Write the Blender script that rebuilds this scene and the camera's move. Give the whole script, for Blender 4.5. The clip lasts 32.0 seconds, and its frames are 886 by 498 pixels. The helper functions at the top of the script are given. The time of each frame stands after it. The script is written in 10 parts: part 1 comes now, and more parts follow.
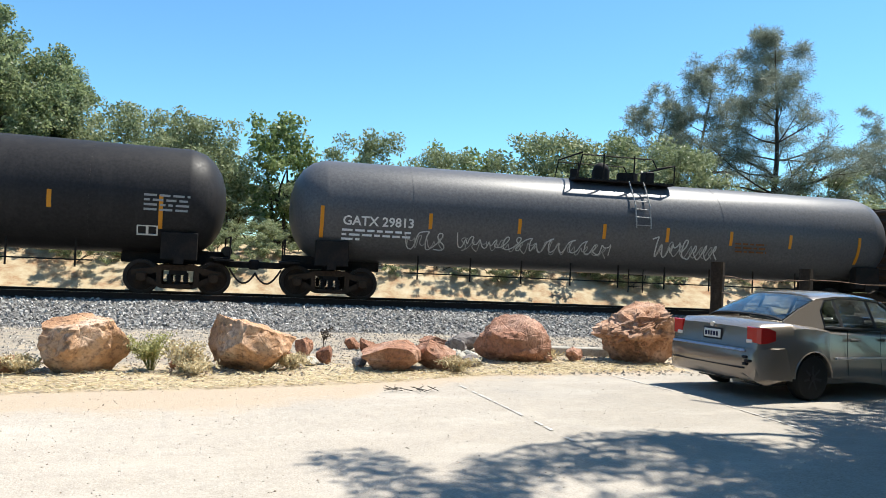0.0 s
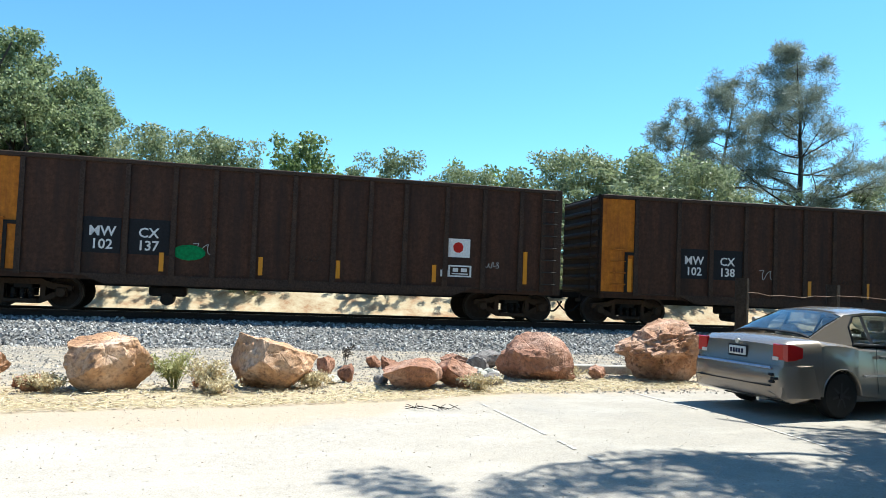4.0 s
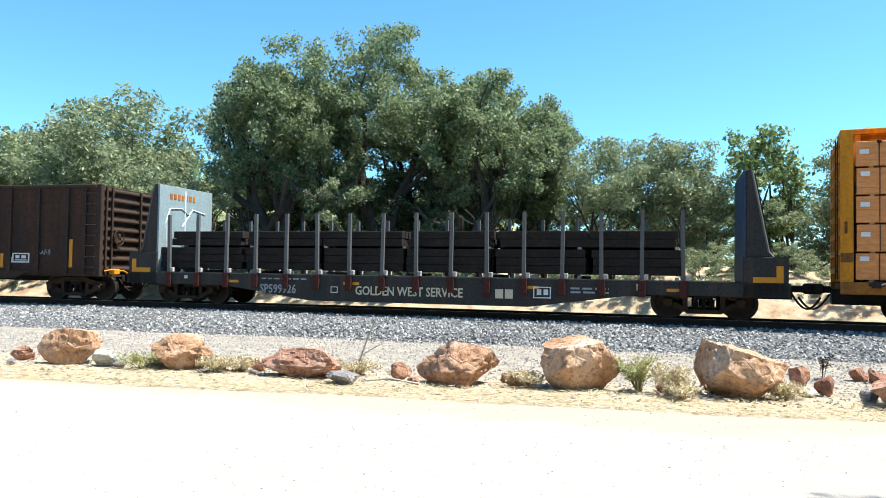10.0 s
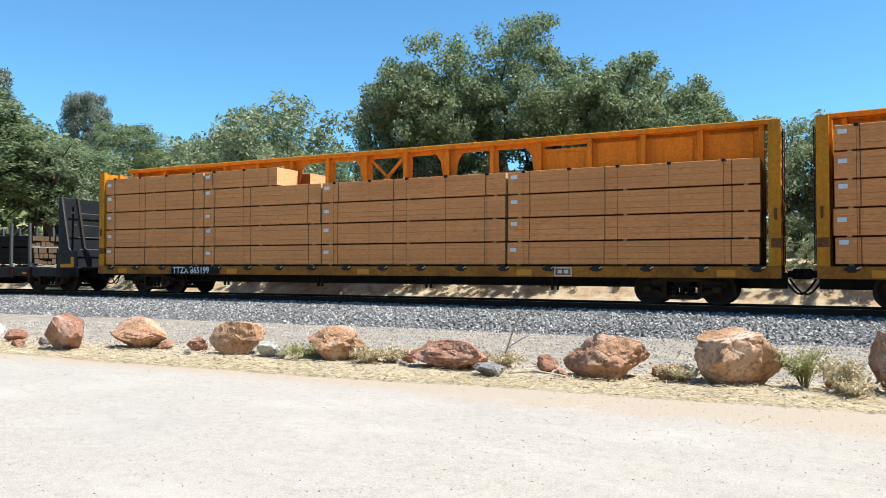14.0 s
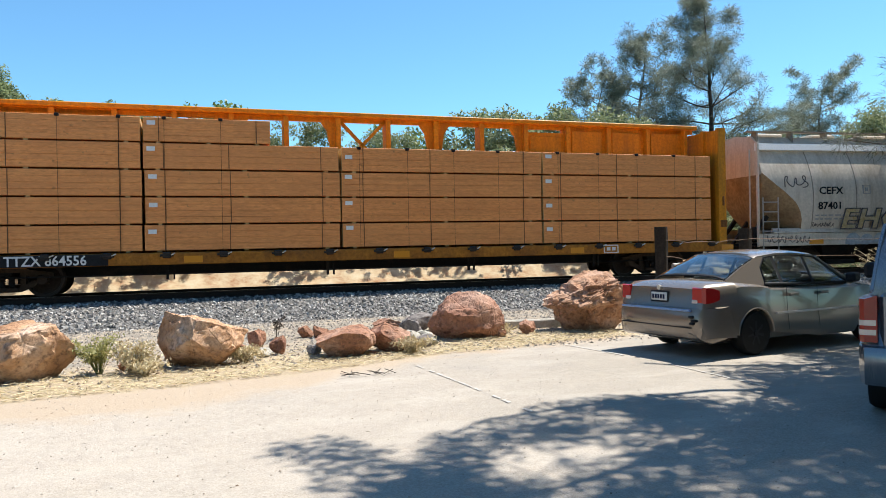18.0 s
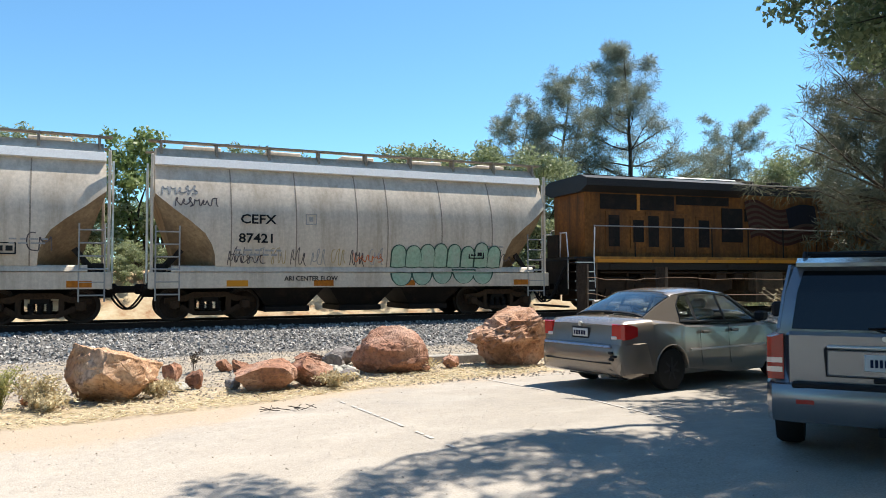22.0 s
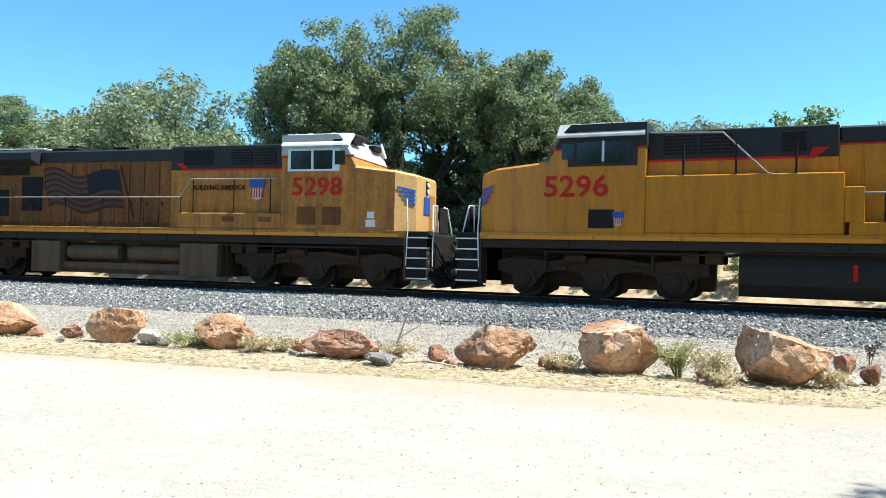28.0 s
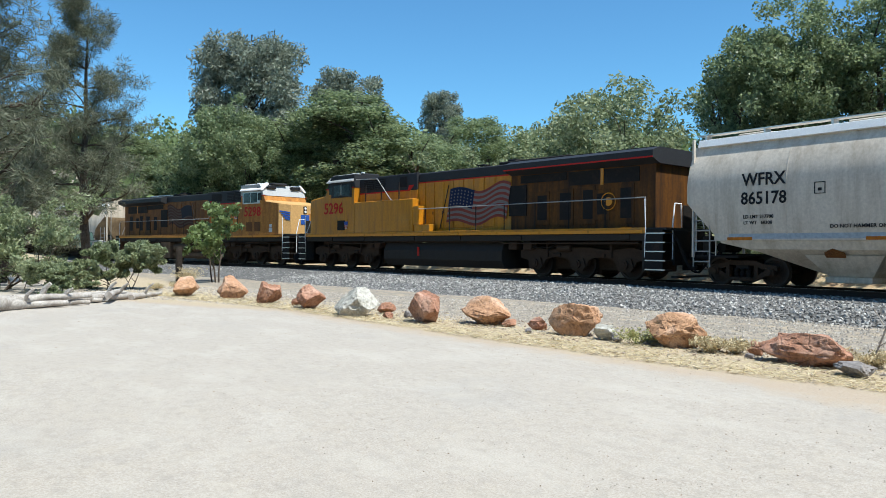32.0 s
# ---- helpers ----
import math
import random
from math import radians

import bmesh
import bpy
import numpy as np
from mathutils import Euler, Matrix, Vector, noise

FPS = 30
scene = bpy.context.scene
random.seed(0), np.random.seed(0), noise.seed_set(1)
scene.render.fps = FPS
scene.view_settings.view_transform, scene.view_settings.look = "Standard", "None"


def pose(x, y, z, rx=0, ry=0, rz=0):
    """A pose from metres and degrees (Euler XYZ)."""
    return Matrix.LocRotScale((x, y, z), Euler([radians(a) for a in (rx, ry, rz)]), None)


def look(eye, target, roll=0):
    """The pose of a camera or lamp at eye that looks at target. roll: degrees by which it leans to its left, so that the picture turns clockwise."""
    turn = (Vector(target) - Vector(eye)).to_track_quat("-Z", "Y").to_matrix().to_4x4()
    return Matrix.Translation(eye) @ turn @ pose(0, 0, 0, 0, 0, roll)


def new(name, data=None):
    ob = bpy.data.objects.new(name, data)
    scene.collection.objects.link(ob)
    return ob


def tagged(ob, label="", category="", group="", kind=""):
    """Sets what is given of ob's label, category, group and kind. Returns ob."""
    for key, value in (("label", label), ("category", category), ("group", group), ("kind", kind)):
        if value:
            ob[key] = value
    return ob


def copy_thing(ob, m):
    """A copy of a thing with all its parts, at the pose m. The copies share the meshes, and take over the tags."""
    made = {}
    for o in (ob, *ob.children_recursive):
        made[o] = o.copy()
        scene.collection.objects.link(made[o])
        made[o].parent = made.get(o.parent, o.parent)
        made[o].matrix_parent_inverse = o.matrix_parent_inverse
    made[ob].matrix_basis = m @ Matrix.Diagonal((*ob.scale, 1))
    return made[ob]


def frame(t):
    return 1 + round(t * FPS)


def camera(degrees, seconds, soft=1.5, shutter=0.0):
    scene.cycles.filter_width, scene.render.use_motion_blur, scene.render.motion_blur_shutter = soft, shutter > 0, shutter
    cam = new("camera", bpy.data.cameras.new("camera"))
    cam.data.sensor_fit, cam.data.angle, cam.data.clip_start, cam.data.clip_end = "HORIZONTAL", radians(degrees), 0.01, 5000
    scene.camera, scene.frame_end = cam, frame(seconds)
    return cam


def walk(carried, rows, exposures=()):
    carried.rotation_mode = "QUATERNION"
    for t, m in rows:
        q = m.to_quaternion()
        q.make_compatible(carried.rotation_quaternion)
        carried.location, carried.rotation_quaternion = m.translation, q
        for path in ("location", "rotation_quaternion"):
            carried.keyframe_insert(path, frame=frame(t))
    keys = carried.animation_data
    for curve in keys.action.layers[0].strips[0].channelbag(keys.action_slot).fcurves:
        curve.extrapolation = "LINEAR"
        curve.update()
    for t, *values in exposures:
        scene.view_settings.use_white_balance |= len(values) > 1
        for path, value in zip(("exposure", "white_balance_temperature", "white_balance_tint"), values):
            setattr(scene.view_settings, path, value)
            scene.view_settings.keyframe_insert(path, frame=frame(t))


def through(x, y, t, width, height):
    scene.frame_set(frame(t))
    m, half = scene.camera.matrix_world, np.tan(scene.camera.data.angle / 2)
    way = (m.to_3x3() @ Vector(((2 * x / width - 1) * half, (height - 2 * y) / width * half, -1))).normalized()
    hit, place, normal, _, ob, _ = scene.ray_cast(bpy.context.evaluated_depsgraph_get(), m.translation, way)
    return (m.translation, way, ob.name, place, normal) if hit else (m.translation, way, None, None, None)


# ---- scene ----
# The camera is held at eye height on the car park and turned to follow the train.
EYE = 1.6
cam = camera(61.29, 32.0, soft=0.9)
EXPOSURES = [(0.0, 0.82, 6650, 8), (2.0, 0.96, 6450, 6), (5.0, 0.98, 6150, 3), (7.0, 1.0, 6150, 4), (8.0, 0.89, 6200, 4), (9.0, 0.98, 6200, 5), (10.0, 1.16, 6250, 6), (11.0, 1.16, 6200, 5), (13.0, 1.0, 6200, 6), (14.0, 0.74, 6250, 8), (15.0, 0.78, 6400, 8), (18.0, 0.75, 6700, 10), (21.0, 0.72, 6750, 10), (24.0, 1.05, 7050, 12), (28.0, 0.97, 6200, 3), (29.0, 0.93, 6100, 3), (31.0, 0.54, 6150, 5), (32.0, 0.50, 6150, 5)]
walk(cam, [
    (0.0, pose(0, 0, EYE, 91.17, -2.57, -16.35)),
    (0.5, pose(0, 0, EYE, 91.52, -2.81, -16.60)),
    (1.0, pose(0, 0, EYE, 91.74, -2.67, -16.39)),
    (1.5, pose(0, 0, EYE, 91.71, -2.70, -16.33)),
    (2.0, pose(0, 0, EYE, 91.95, -2.43, -15.78)),
    (2.5, pose(0, 0, EYE, 92.01, -2.59, -15.22)),
    (4.5, pose(0, 0, EYE, 92.63, -1.88, -14.17)),
    (5.0, pose(0, 0, EYE, 92.84, -1.50, -11.88)),
    (5.5, pose(0, 0, EYE, 93.46, -1.31, -11.52)),
    (6.0, pose(0, 0, EYE, 93.45, -1.16, -12.28)),
    (6.5, pose(0, 0, EYE, 93.76, -0.75, -13.77)),
    (7.0, pose(0, 0, EYE, 92.92, -0.57, -13.09)),
    (7.5, pose(0, 0, EYE, 90.99, 0.04, -7.11)),
    (8.0, pose(0, 0, EYE, 91.03, 0.18, -3.60)),
    (8.5, pose(0, 0, EYE, 90.97, 0.32, -1.91)),
    (9.0, pose(0, 0, EYE, 91.54, 0.04, 3.89)),
    (9.5, pose(0, 0, EYE, 91.78, -0.58, 12.21)),
    (10.0, pose(0, 0, EYE, 91.86, -0.93, 19.33)),
    (10.5, pose(0, 0, EYE, 91.95, -0.60, 27.89)),
    (11.0, pose(0, 0, EYE, 92.00, -0.62, 35.50)),
    (11.5, pose(0, 0, EYE, 92.07, -0.51, 42.82)),
    (12.0, pose(0, 0, EYE, 92.08, -1.10, 46.63)),
    (12.5, pose(0, 0, EYE, 92.37, -1.13, 49.61)),
    (13.0, pose(0, 0, EYE, 91.62, -1.83, 51.62)),
    (13.5, pose(0, 0, EYE, 92.09, 0.05, 49.22)),
    (14.0, pose(0, 0, EYE, 91.19, 0.02, 30.34)),
    (14.5, pose(0, 0, EYE, 91.55, -0.81, -0.22)),
    (15.0, pose(0, 0, EYE, 91.16, -2.27, -13.81)),
    (15.5, pose(0, 0, EYE, 92.02, -1.60, -18.99)),
    (17.5, pose(0, 0, EYE, 91.26, -0.21, -22.10)),
    (18.0, pose(0, 0, EYE, 89.72, 1.09, -20.25)),
    (18.5, pose(0, 0, EYE, 89.03, -0.20, -21.76)),
    (19.0, pose(0, 0, EYE, 89.40, -1.74, -22.12)),
    (19.5, pose(0, 0, EYE, 90.21, -1.90, -25.01)),
    (20.0, pose(0, 0, EYE, 90.77, -2.55, -28.11)),
    (20.5, pose(0, 0, EYE, 90.26, -2.01, -30.35)),
    (21.0, pose(0, 0, EYE, 91.27, -0.97, -29.57)),
    (21.5, pose(0, 0, EYE, 91.23, -0.54, -28.32)),
    (22.0, pose(0, 0, EYE, 92.27, 0.15, -25.96)),
    (22.5, pose(0, 0, EYE, 91.60, -0.09, -25.27)),
    (23.0, pose(0, 0, EYE, 92.11, -0.13, -23.53)),
    (23.5, pose(0, 0, EYE, 91.93, -0.19, -21.83)),
    (24.0, pose(0, 0, EYE, 91.66, 0.03, -18.52)),
    (24.5, pose(0, 0, EYE, 91.83, -0.18, -14.08)),
    (26.5, pose(0, 0, EYE, 91.79, -1.17, -0.56)),
    (27.0, pose(0, 0, EYE, 90.95, -0.81, 6.34)),
    (27.5, pose(0, 0, EYE, 90.56, -1.02, 15.41)),
    (28.0, pose(0, 0, EYE, 90.52, -1.33, 22.22)),
    (28.5, pose(0, 0, EYE, 90.56, -1.79, 29.50)),
    (29.0, pose(0, 0, EYE, 90.25, -1.72, 35.97)),
    (29.5, pose(0, 0, EYE, 90.55, -1.15, 41.39)),
    (30.0, pose(0, 0, EYE, 90.60, -1.15, 45.00)),
    (30.5, pose(0, 0, EYE, 89.88, -1.00, 48.30)),
    (31.0, pose(0, 0, EYE, 89.91, -0.64, 51.15)),
    (31.5, pose(0, 0, EYE, 89.80, -0.56, 53.46)),
    (32.0, pose(0, 0, EYE, 89.87, -0.41, 55.73)),
], EXPOSURES)

# ---- world and sun: high-summer sun standing behind the train, to the right ----
SUN_AZ, SUN_EL = radians(74.0), radians(62.0)      # azimuth from +y towards +x
world = bpy.data.worlds.new("sky")
scene.world = world
world.use_nodes = True
wn = world.node_tree.nodes
sky = wn.new("ShaderNodeTexSky")
sky.sky_type = "NISHITA"
sky.sun_disc = False
sky.sun_elevation, sky.sun_rotation = SUN_EL, SUN_AZ
sky.altitude, sky.air_density, sky.dust_density, sky.ozone_density = 300, 1.0, 0.15, 1.2
wn["Background"].inputs["Strength"].default_value = 0.105
tint = wn.new("ShaderNodeMix")                        # clear dry summer air: a cyan blue
tint.data_type, tint.blend_type = "RGBA", "MULTIPLY"
tint.inputs[0].default_value, tint.inputs[7].default_value = 1.0, (0.57, 0.95, 1.13, 1)
world.node_tree.links.new(sky.outputs[0], tint.inputs[6])
world.node_tree.links.new(tint.outputs[2], wn["Background"].inputs["Color"])
sun_dir = Vector((math.sin(SUN_AZ) * math.cos(SUN_EL), math.cos(SUN_AZ) * math.cos(SUN_EL), math.sin(SUN_EL)))
sun = new("sun", bpy.data.lights.new("sun", "SUN"))
sun.data.energy, sun.data.angle, sun.data.color = 5.0, radians(0.53), (1.0, 0.965, 0.90)
sun.matrix_world = look(sun_dir * 60, (0, 0, 0))


# ---- materials ----
def nodes_of(name):
    m = bpy.data.materials.new(name)
    m.use_nodes = True
    t = m.node_tree
    return m, t, t.nodes["Principled BSDF"]


def link(t, a, b):
    t.links.new(a, b)


def noise_node(t, vec, scale, detail=6, rough=0.6):
    n = t.nodes.new("ShaderNodeTexNoise")
    n.inputs["Scale"].default_value, n.inputs["Detail"].default_value = scale, detail
    n.inputs["Roughness"].default_value = rough
    link(t, vec, n.inputs["Vector"])
    return n.outputs["Fac"]


def ramp_node(t, fac, stops):
    r = t.nodes.new("ShaderNodeValToRGB")
    e = r.color_ramp.elements
    while len(e) < len(stops):
        e.new(0.5)
    for el, (p, c) in zip(e, stops):
        el.position = p
        el.color = (*c, 1) if len(c) == 3 else c
    link(t, fac, r.inputs["Fac"])
    return r.outputs["Color"]


def mix_node(t, fac, a, b, how="MIX"):
    m = t.nodes.new("ShaderNodeMix")
    m.data_type, m.blend_type = "RGBA", how
    for sock, v in ((m.inputs[0], fac), (m.inputs[6], a), (m.inputs[7], b)):
        if isinstance(v, (int, float)):
            sock.default_value = v
        elif isinstance(v, tuple):
            sock.default_value = (*v, 1) if len(v) == 3 else v
        else:
            link(t, v, sock)
    return m.outputs[2]


def math_node(t, op, a, b=0.0, c=None):
    m = t.nodes.new("ShaderNodeMath")
    m.operation = op
    for i, v in enumerate((a, b, c)):
        if v is None:
            continue
        if isinstance(v, (int, float)):
            m.inputs[i].default_value = v
        else:
            link(t, v, m.inputs[i])
    return m.outputs[0]


def bump_node(t, height, strength, dist, bsdf):
    b = t.nodes.new("ShaderNodeBump")
    b.inputs["Strength"].default_value, b.inputs["Distance"].default_value = strength, dist
    link(t, height, b.inputs["Height"])
    link(t, b.outputs["Normal"], bsdf.inputs["Normal"])
    return b


def coords(t, spread=False):
    """Object coordinates; with spread, shifted by each object's own random number."""
    co = t.nodes.new("ShaderNodeTexCoord").outputs["Object"]
    if not spread:
        return co
    inf = t.nodes.new("ShaderNodeObjectInfo").outputs["Random"]
    v = t.nodes.new("ShaderNodeVectorMath")
    v.operation = "MULTIPLY_ADD"
    link(t, inf, v.inputs[0])
    v.inputs[1].default_value = (37.0, 11.0, 23.0)
    link(t, co, v.inputs[2])
    return v.outputs[0]


def surface(name, base, rough=0.6, metal=0.0, grain=30.0, vary=0.15, stain=None, amount=0.4, stain_scale=1.2,
            bump=0.15, dist=0.01, spread=False, streaks=False, coat=0.0):
    """A painted, worn or weathered surface: fine grain, broad stains of another colour, light relief."""
    m, t, b = nodes_of(name)
    co = coords(t, spread)
    fine = noise_node(t, co, grain, 8, 0.65)
    dark = tuple(c * (1 - vary * 1.6) for c in base)
    light = tuple(min(1, c * (1 + vary)) for c in base)
    col = ramp_node(t, fine, [(0.3, dark), (0.7, light)])
    if stain:
        v = co
        if streaks:                                   # runs that hang down
            mp = t.nodes.new("ShaderNodeMapping")
            mp.inputs["Scale"].default_value = (3.0, 3.0, 0.35)
            link(t, co, mp.inputs["Vector"])
            v = mp.outputs["Vector"]
        broad = noise_node(t, v, stain_scale, 7, 0.7)
        fac = ramp_node(t, broad, [(0.62 - 0.3 * amount, (0, 0, 0)), (0.74, (amount * 1.3,) * 3)])
        col = mix_node(t, fac, col, stain)
    link(t, col, b.inputs["Base Color"])
    link(t, ramp_node(t, fine, [(0.2, (max(0.03, rough - 0.12),) * 3), (0.8, (min(1, rough + 0.12),) * 3)]), b.inputs["Roughness"])
    b.inputs["Metallic"].default_value = metal
    b.inputs["Specular IOR Level"].default_value = 0.5 if rough < 0.35 else 0.28 if rough < 0.5 else 0.12
    b.inputs["Coat Weight"].default_value = coat
    bump_node(t, fine, bump, dist, b)
    return m


def leaf_material(name, dark, mid, light, through=0.35, rough=0.5):
    """Leaves that differ from clump to clump and let light through."""
    m, t, b = nodes_of(name)
    g = t.nodes.new("ShaderNodeNewGeometry")
    col = ramp_node(t, g.outputs["Random Per Island"], [(0.0, dark), (0.5, mid), (1.0, light)])
    broad = noise_node(t, coords(t, True), 0.6, 3)
    col = mix_node(t, ramp_node(t, broad, [(0.35, (0, 0, 0)), (0.7, (0.45,) * 3)]), col, light)
    link(t, col, b.inputs["Base Color"])
    b.inputs["Roughness"].default_value = rough
    b.inputs["Specular IOR Level"].default_value = 0.35
    tr = t.nodes.new("ShaderNodeBsdfTranslucent")
    link(t, col, tr.inputs["Color"])
    mx = t.nodes.new("ShaderNodeMixShader")
    mx.inputs[0].default_value = through
    link(t, b.outputs[0], mx.inputs[1])
    link(t, tr.outputs[0], mx.inputs[2])
    link(t, mx.outputs[0], t.nodes["Material Output"].inputs["Surface"])
    return m


BLACK_TANK = surface("black tank paint", (0.105, 0.103, 0.106), 0.40, 0, 14, 0.2, (0.11, 0.10, 0.095), 0.35, 0.7, 0.06, 0.004, streaks=True)
SOOT_TANK = surface("sooty black tank paint", (0.030, 0.028, 0.028), 0.5, 0, 14, 0.2, (0.055, 0.05, 0.046), 0.35, 0.7, 0.06, 0.004, streaks=True)
BLACK_IRON = surface("grimy black iron", (0.022, 0.02, 0.019), 0.7, 0.2, 40, 0.3, (0.07, 0.045, 0.03), 0.4, 2.5, 0.3, 0.01)
RAIL_STEEL = surface("worn rail steel", (0.35, 0.33, 0.31), 0.28, 0.9, 30, 0.1, (0.12, 0.08, 0.06), 0.2, 3)
RUST_WEB = surface("rusty rail web", (0.06, 0.04, 0.032), 0.85, 0.1, 40, 0.3)
WHEEL_STEEL = surface("rusty wheel steel", (0.05, 0.035, 0.028), 0.7, 0.3, 30, 0.3, (0.12, 0.07, 0.04), 0.4, 3)
WHEEL_RIM = surface("worn wheel rim", (0.05, 0.04, 0.034), 0.55, 0.4, 30, 0.15)
BROWN_CAR = surface("weathered brown car paint", (0.070, 0.034, 0.021), 0.68, 0, 12, 0.25, (0.022, 0.018, 0.016), 0.7, 0.9, 0.12, 0.006, streaks=True)
BROWN_RIB = surface("rusty brown ribs", (0.052, 0.034, 0.025), 0.72, 0, 20, 0.3, (0.10, 0.052, 0.028), 0.4, 1.6, 0.15, 0.006)
ORANGE_PATCH = surface("faded orange end panel", (0.50, 0.165, 0.018), 0.6, 0, 10, 0.2, (0.20, 0.06, 0.02), 0.7, 1.4, 0.1, 0.005, streaks=True)
REFLECTOR = surface("amber reflector tape", (0.66, 0.26, 0.02), 0.35, 0, 60, 0.06)
WHITE_PAINT = surface("chalky white lettering", (0.72, 0.71, 0.68), 0.7, 0, 40, 0.15)
GREY_MARK = surface("grey chalk scrawl", (0.36, 0.36, 0.35), 0.8, 0, 50, 0.25)
CHALK = surface("white chalk marks", (0.50, 0.50, 0.49), 0.85, 0, 50, 0.3)
DARK_PANEL = surface("black stencil panel", (0.018, 0.018, 0.02), 0.6, 0, 20, 0.2)
GREEN_GREY = surface("faded grey flat car paint", (0.045, 0.042, 0.038), 0.65, 0, 14, 0.25, (0.10, 0.06, 0.04), 0.5, 1.3, 0.12, 0.006, streaks=True)
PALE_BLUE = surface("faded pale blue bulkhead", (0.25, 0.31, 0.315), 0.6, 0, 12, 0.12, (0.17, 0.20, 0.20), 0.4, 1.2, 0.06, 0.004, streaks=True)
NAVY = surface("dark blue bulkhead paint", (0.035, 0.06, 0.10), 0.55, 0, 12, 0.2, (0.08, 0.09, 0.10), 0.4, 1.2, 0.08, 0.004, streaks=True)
BULK_BACK_SHADED = surface("dark blue end wall back deepened for shade", (0.022, 0.025, 0.030), 0.65, 0, 14, 0.25, (0.05, 0.035, 0.028), 0.5, 1.3)
STAKE_GREY = surface("weathered steel stake", (0.13, 0.125, 0.118), 0.55, 0.2, 25, 0.15, (0.16, 0.11, 0.08), 0.35, 2.0)
TIE_WOOD = surface("creosoted timber", (0.028, 0.022, 0.018), 0.8, 0, 18, 0.35, (0.06, 0.045, 0.035), 0.4, 2.2, 0.35, 0.01, spread=True)
TIE_END = surface("weathered timber end", (0.17, 0.115, 0.07), 0.8, 0, 25, 0.25, (0.1, 0.07, 0.04), 0.4, 3)
SILL_RUST = surface("rust-worn orange sill paint", (0.42, 0.165, 0.025), 0.6, 0, 12, 0.25, (0.12, 0.05, 0.025), 0.65, 1.4, 0.1, 0.005)
YELLOW_CAR = surface("orange-yellow freight car paint", (0.64, 0.25, 0.018), 0.5, 0, 12, 0.16, (0.30, 0.12, 0.025), 0.6, 1.1, 0.06, 0.004, streaks=True)
LIGHT_GREY_CAR = surface("light grey hopper paint", (0.63, 0.55, 0.45), 0.55, 0, 12, 0.10, (0.32, 0.25, 0.175), 0.6, 0.8, 0.05, 0.004, streaks=True)
WHITE_TRIM = surface("bright white roof trim", (0.80, 0.80, 0.78), 0.55, 0, 20, 0.06, (0.5, 0.48, 0.45), 0.3, 1.5)
RUST = surface("orange rust", (0.20, 0.085, 0.03), 0.85, 0, 25, 0.35, (0.09, 0.04, 0.02), 0.5, 2)
LOCO_YELLOW = surface("armour yellow locomotive paint", (0.52, 0.205, 0.010), 0.36, 0, 10, 0.10, (0.20, 0.085, 0.02), 0.6, 0.9, 0.04, 0.003, streaks=True, coat=0.15)
LOCO_DIRTY = surface("sooty yellow locomotive paint", (0.50, 0.215, 0.045), 0.52, 0, 9, 0.2, (0.17, 0.075, 0.03), 0.75, 0.9, 0.06, 0.004, streaks=True)
LOCO_SOOT = surface("soot-stained locomotive hood", (0.25, 0.10, 0.026), 0.55, 0, 9, 0.25, (0.06, 0.032, 0.018), 0.8, 0.7, 0.06, 0.004, streaks=True)
LOCO_GREY = surface("dark grey locomotive roof", (0.034, 0.034, 0.036), 0.5, 0, 16, 0.18, (0.03, 0.028, 0.027), 0.5, 1.0)
LOCO_RED = surface("red stripe and numbers", (0.46, 0.022, 0.016), 0.5, 0, 30, 0.1)
# rear hood yellow: shade under the radiator wings in the colour, plus sooty runs
LOCO_YELLOW_SHADED = surface("soot-blackened yellow paint under the radiators", (0.15, 0.060, 0.012), 0.6, 0, 9, 0.22, (0.025, 0.016, 0.012), 0.95, 0.7, 0.06, 0.004, streaks=True)
NOSE_SUNLIT_DUST = surface("dusty yellow nose paint lightened for sun", (0.58, 0.34, 0.13), 0.55, 0, 10, 0.12, (0.40, 0.22, 0.08), 0.4, 1.2, 0.04, 0.003)
WING_BLUE = surface("bright blue emblem paint", (0.03, 0.09, 0.34), 0.45, 0, 25, 0.12)
LOCO_FRAME = surface("grey underframe", (0.042, 0.036, 0.031), 0.65, 0.1, 20, 0.25, (0.035, 0.028, 0.022), 0.6, 1.2, 0.12, 0.005, streaks=True)
FUEL_BROWN = surface("dusty brown tank paint", (0.15, 0.094, 0.056), 0.7, 0, 18, 0.25, (0.04, 0.028, 0.02), 0.6, 1.1, 0.1, 0.005, streaks=True)
RAIL_GREY = surface("grey handrail paint", (0.34, 0.33, 0.31), 0.5, 0, 30, 0.15)
CAB_PALE = surface("pale grey cab top", (0.40, 0.40, 0.385), 0.5, 0, 18, 0.12, (0.2, 0.18, 0.15), 0.4, 1.5)
LOCO_TRUCK = surface("brown dust on truck casting", (0.055, 0.034, 0.022), 0.8, 0, 22, 0.3, (0.085, 0.052, 0.03), 0.5, 1.8, 0.25, 0.01)
SILVER = surface("silver handrail", (0.62, 0.62, 0.60), 0.35, 0.7, 40, 0.1)
FLAG_BLUE = surface("dark blue decal", (0.012, 0.018, 0.05), 0.5, 0, 25, 0.15)
FLAG_WHITE = surface("off-white decal", (0.20, 0.165, 0.145), 0.5, 0, 25, 0.12)
EMBLEM_WHITE = surface("chalky emblem white", (0.52, 0.46, 0.38), 0.6, 0, 25, 0.12)
GLASS_DARK = surface("dark window glass", (0.012, 0.014, 0.016), 0.06, 0, 5, 0.05, bump=0.0)


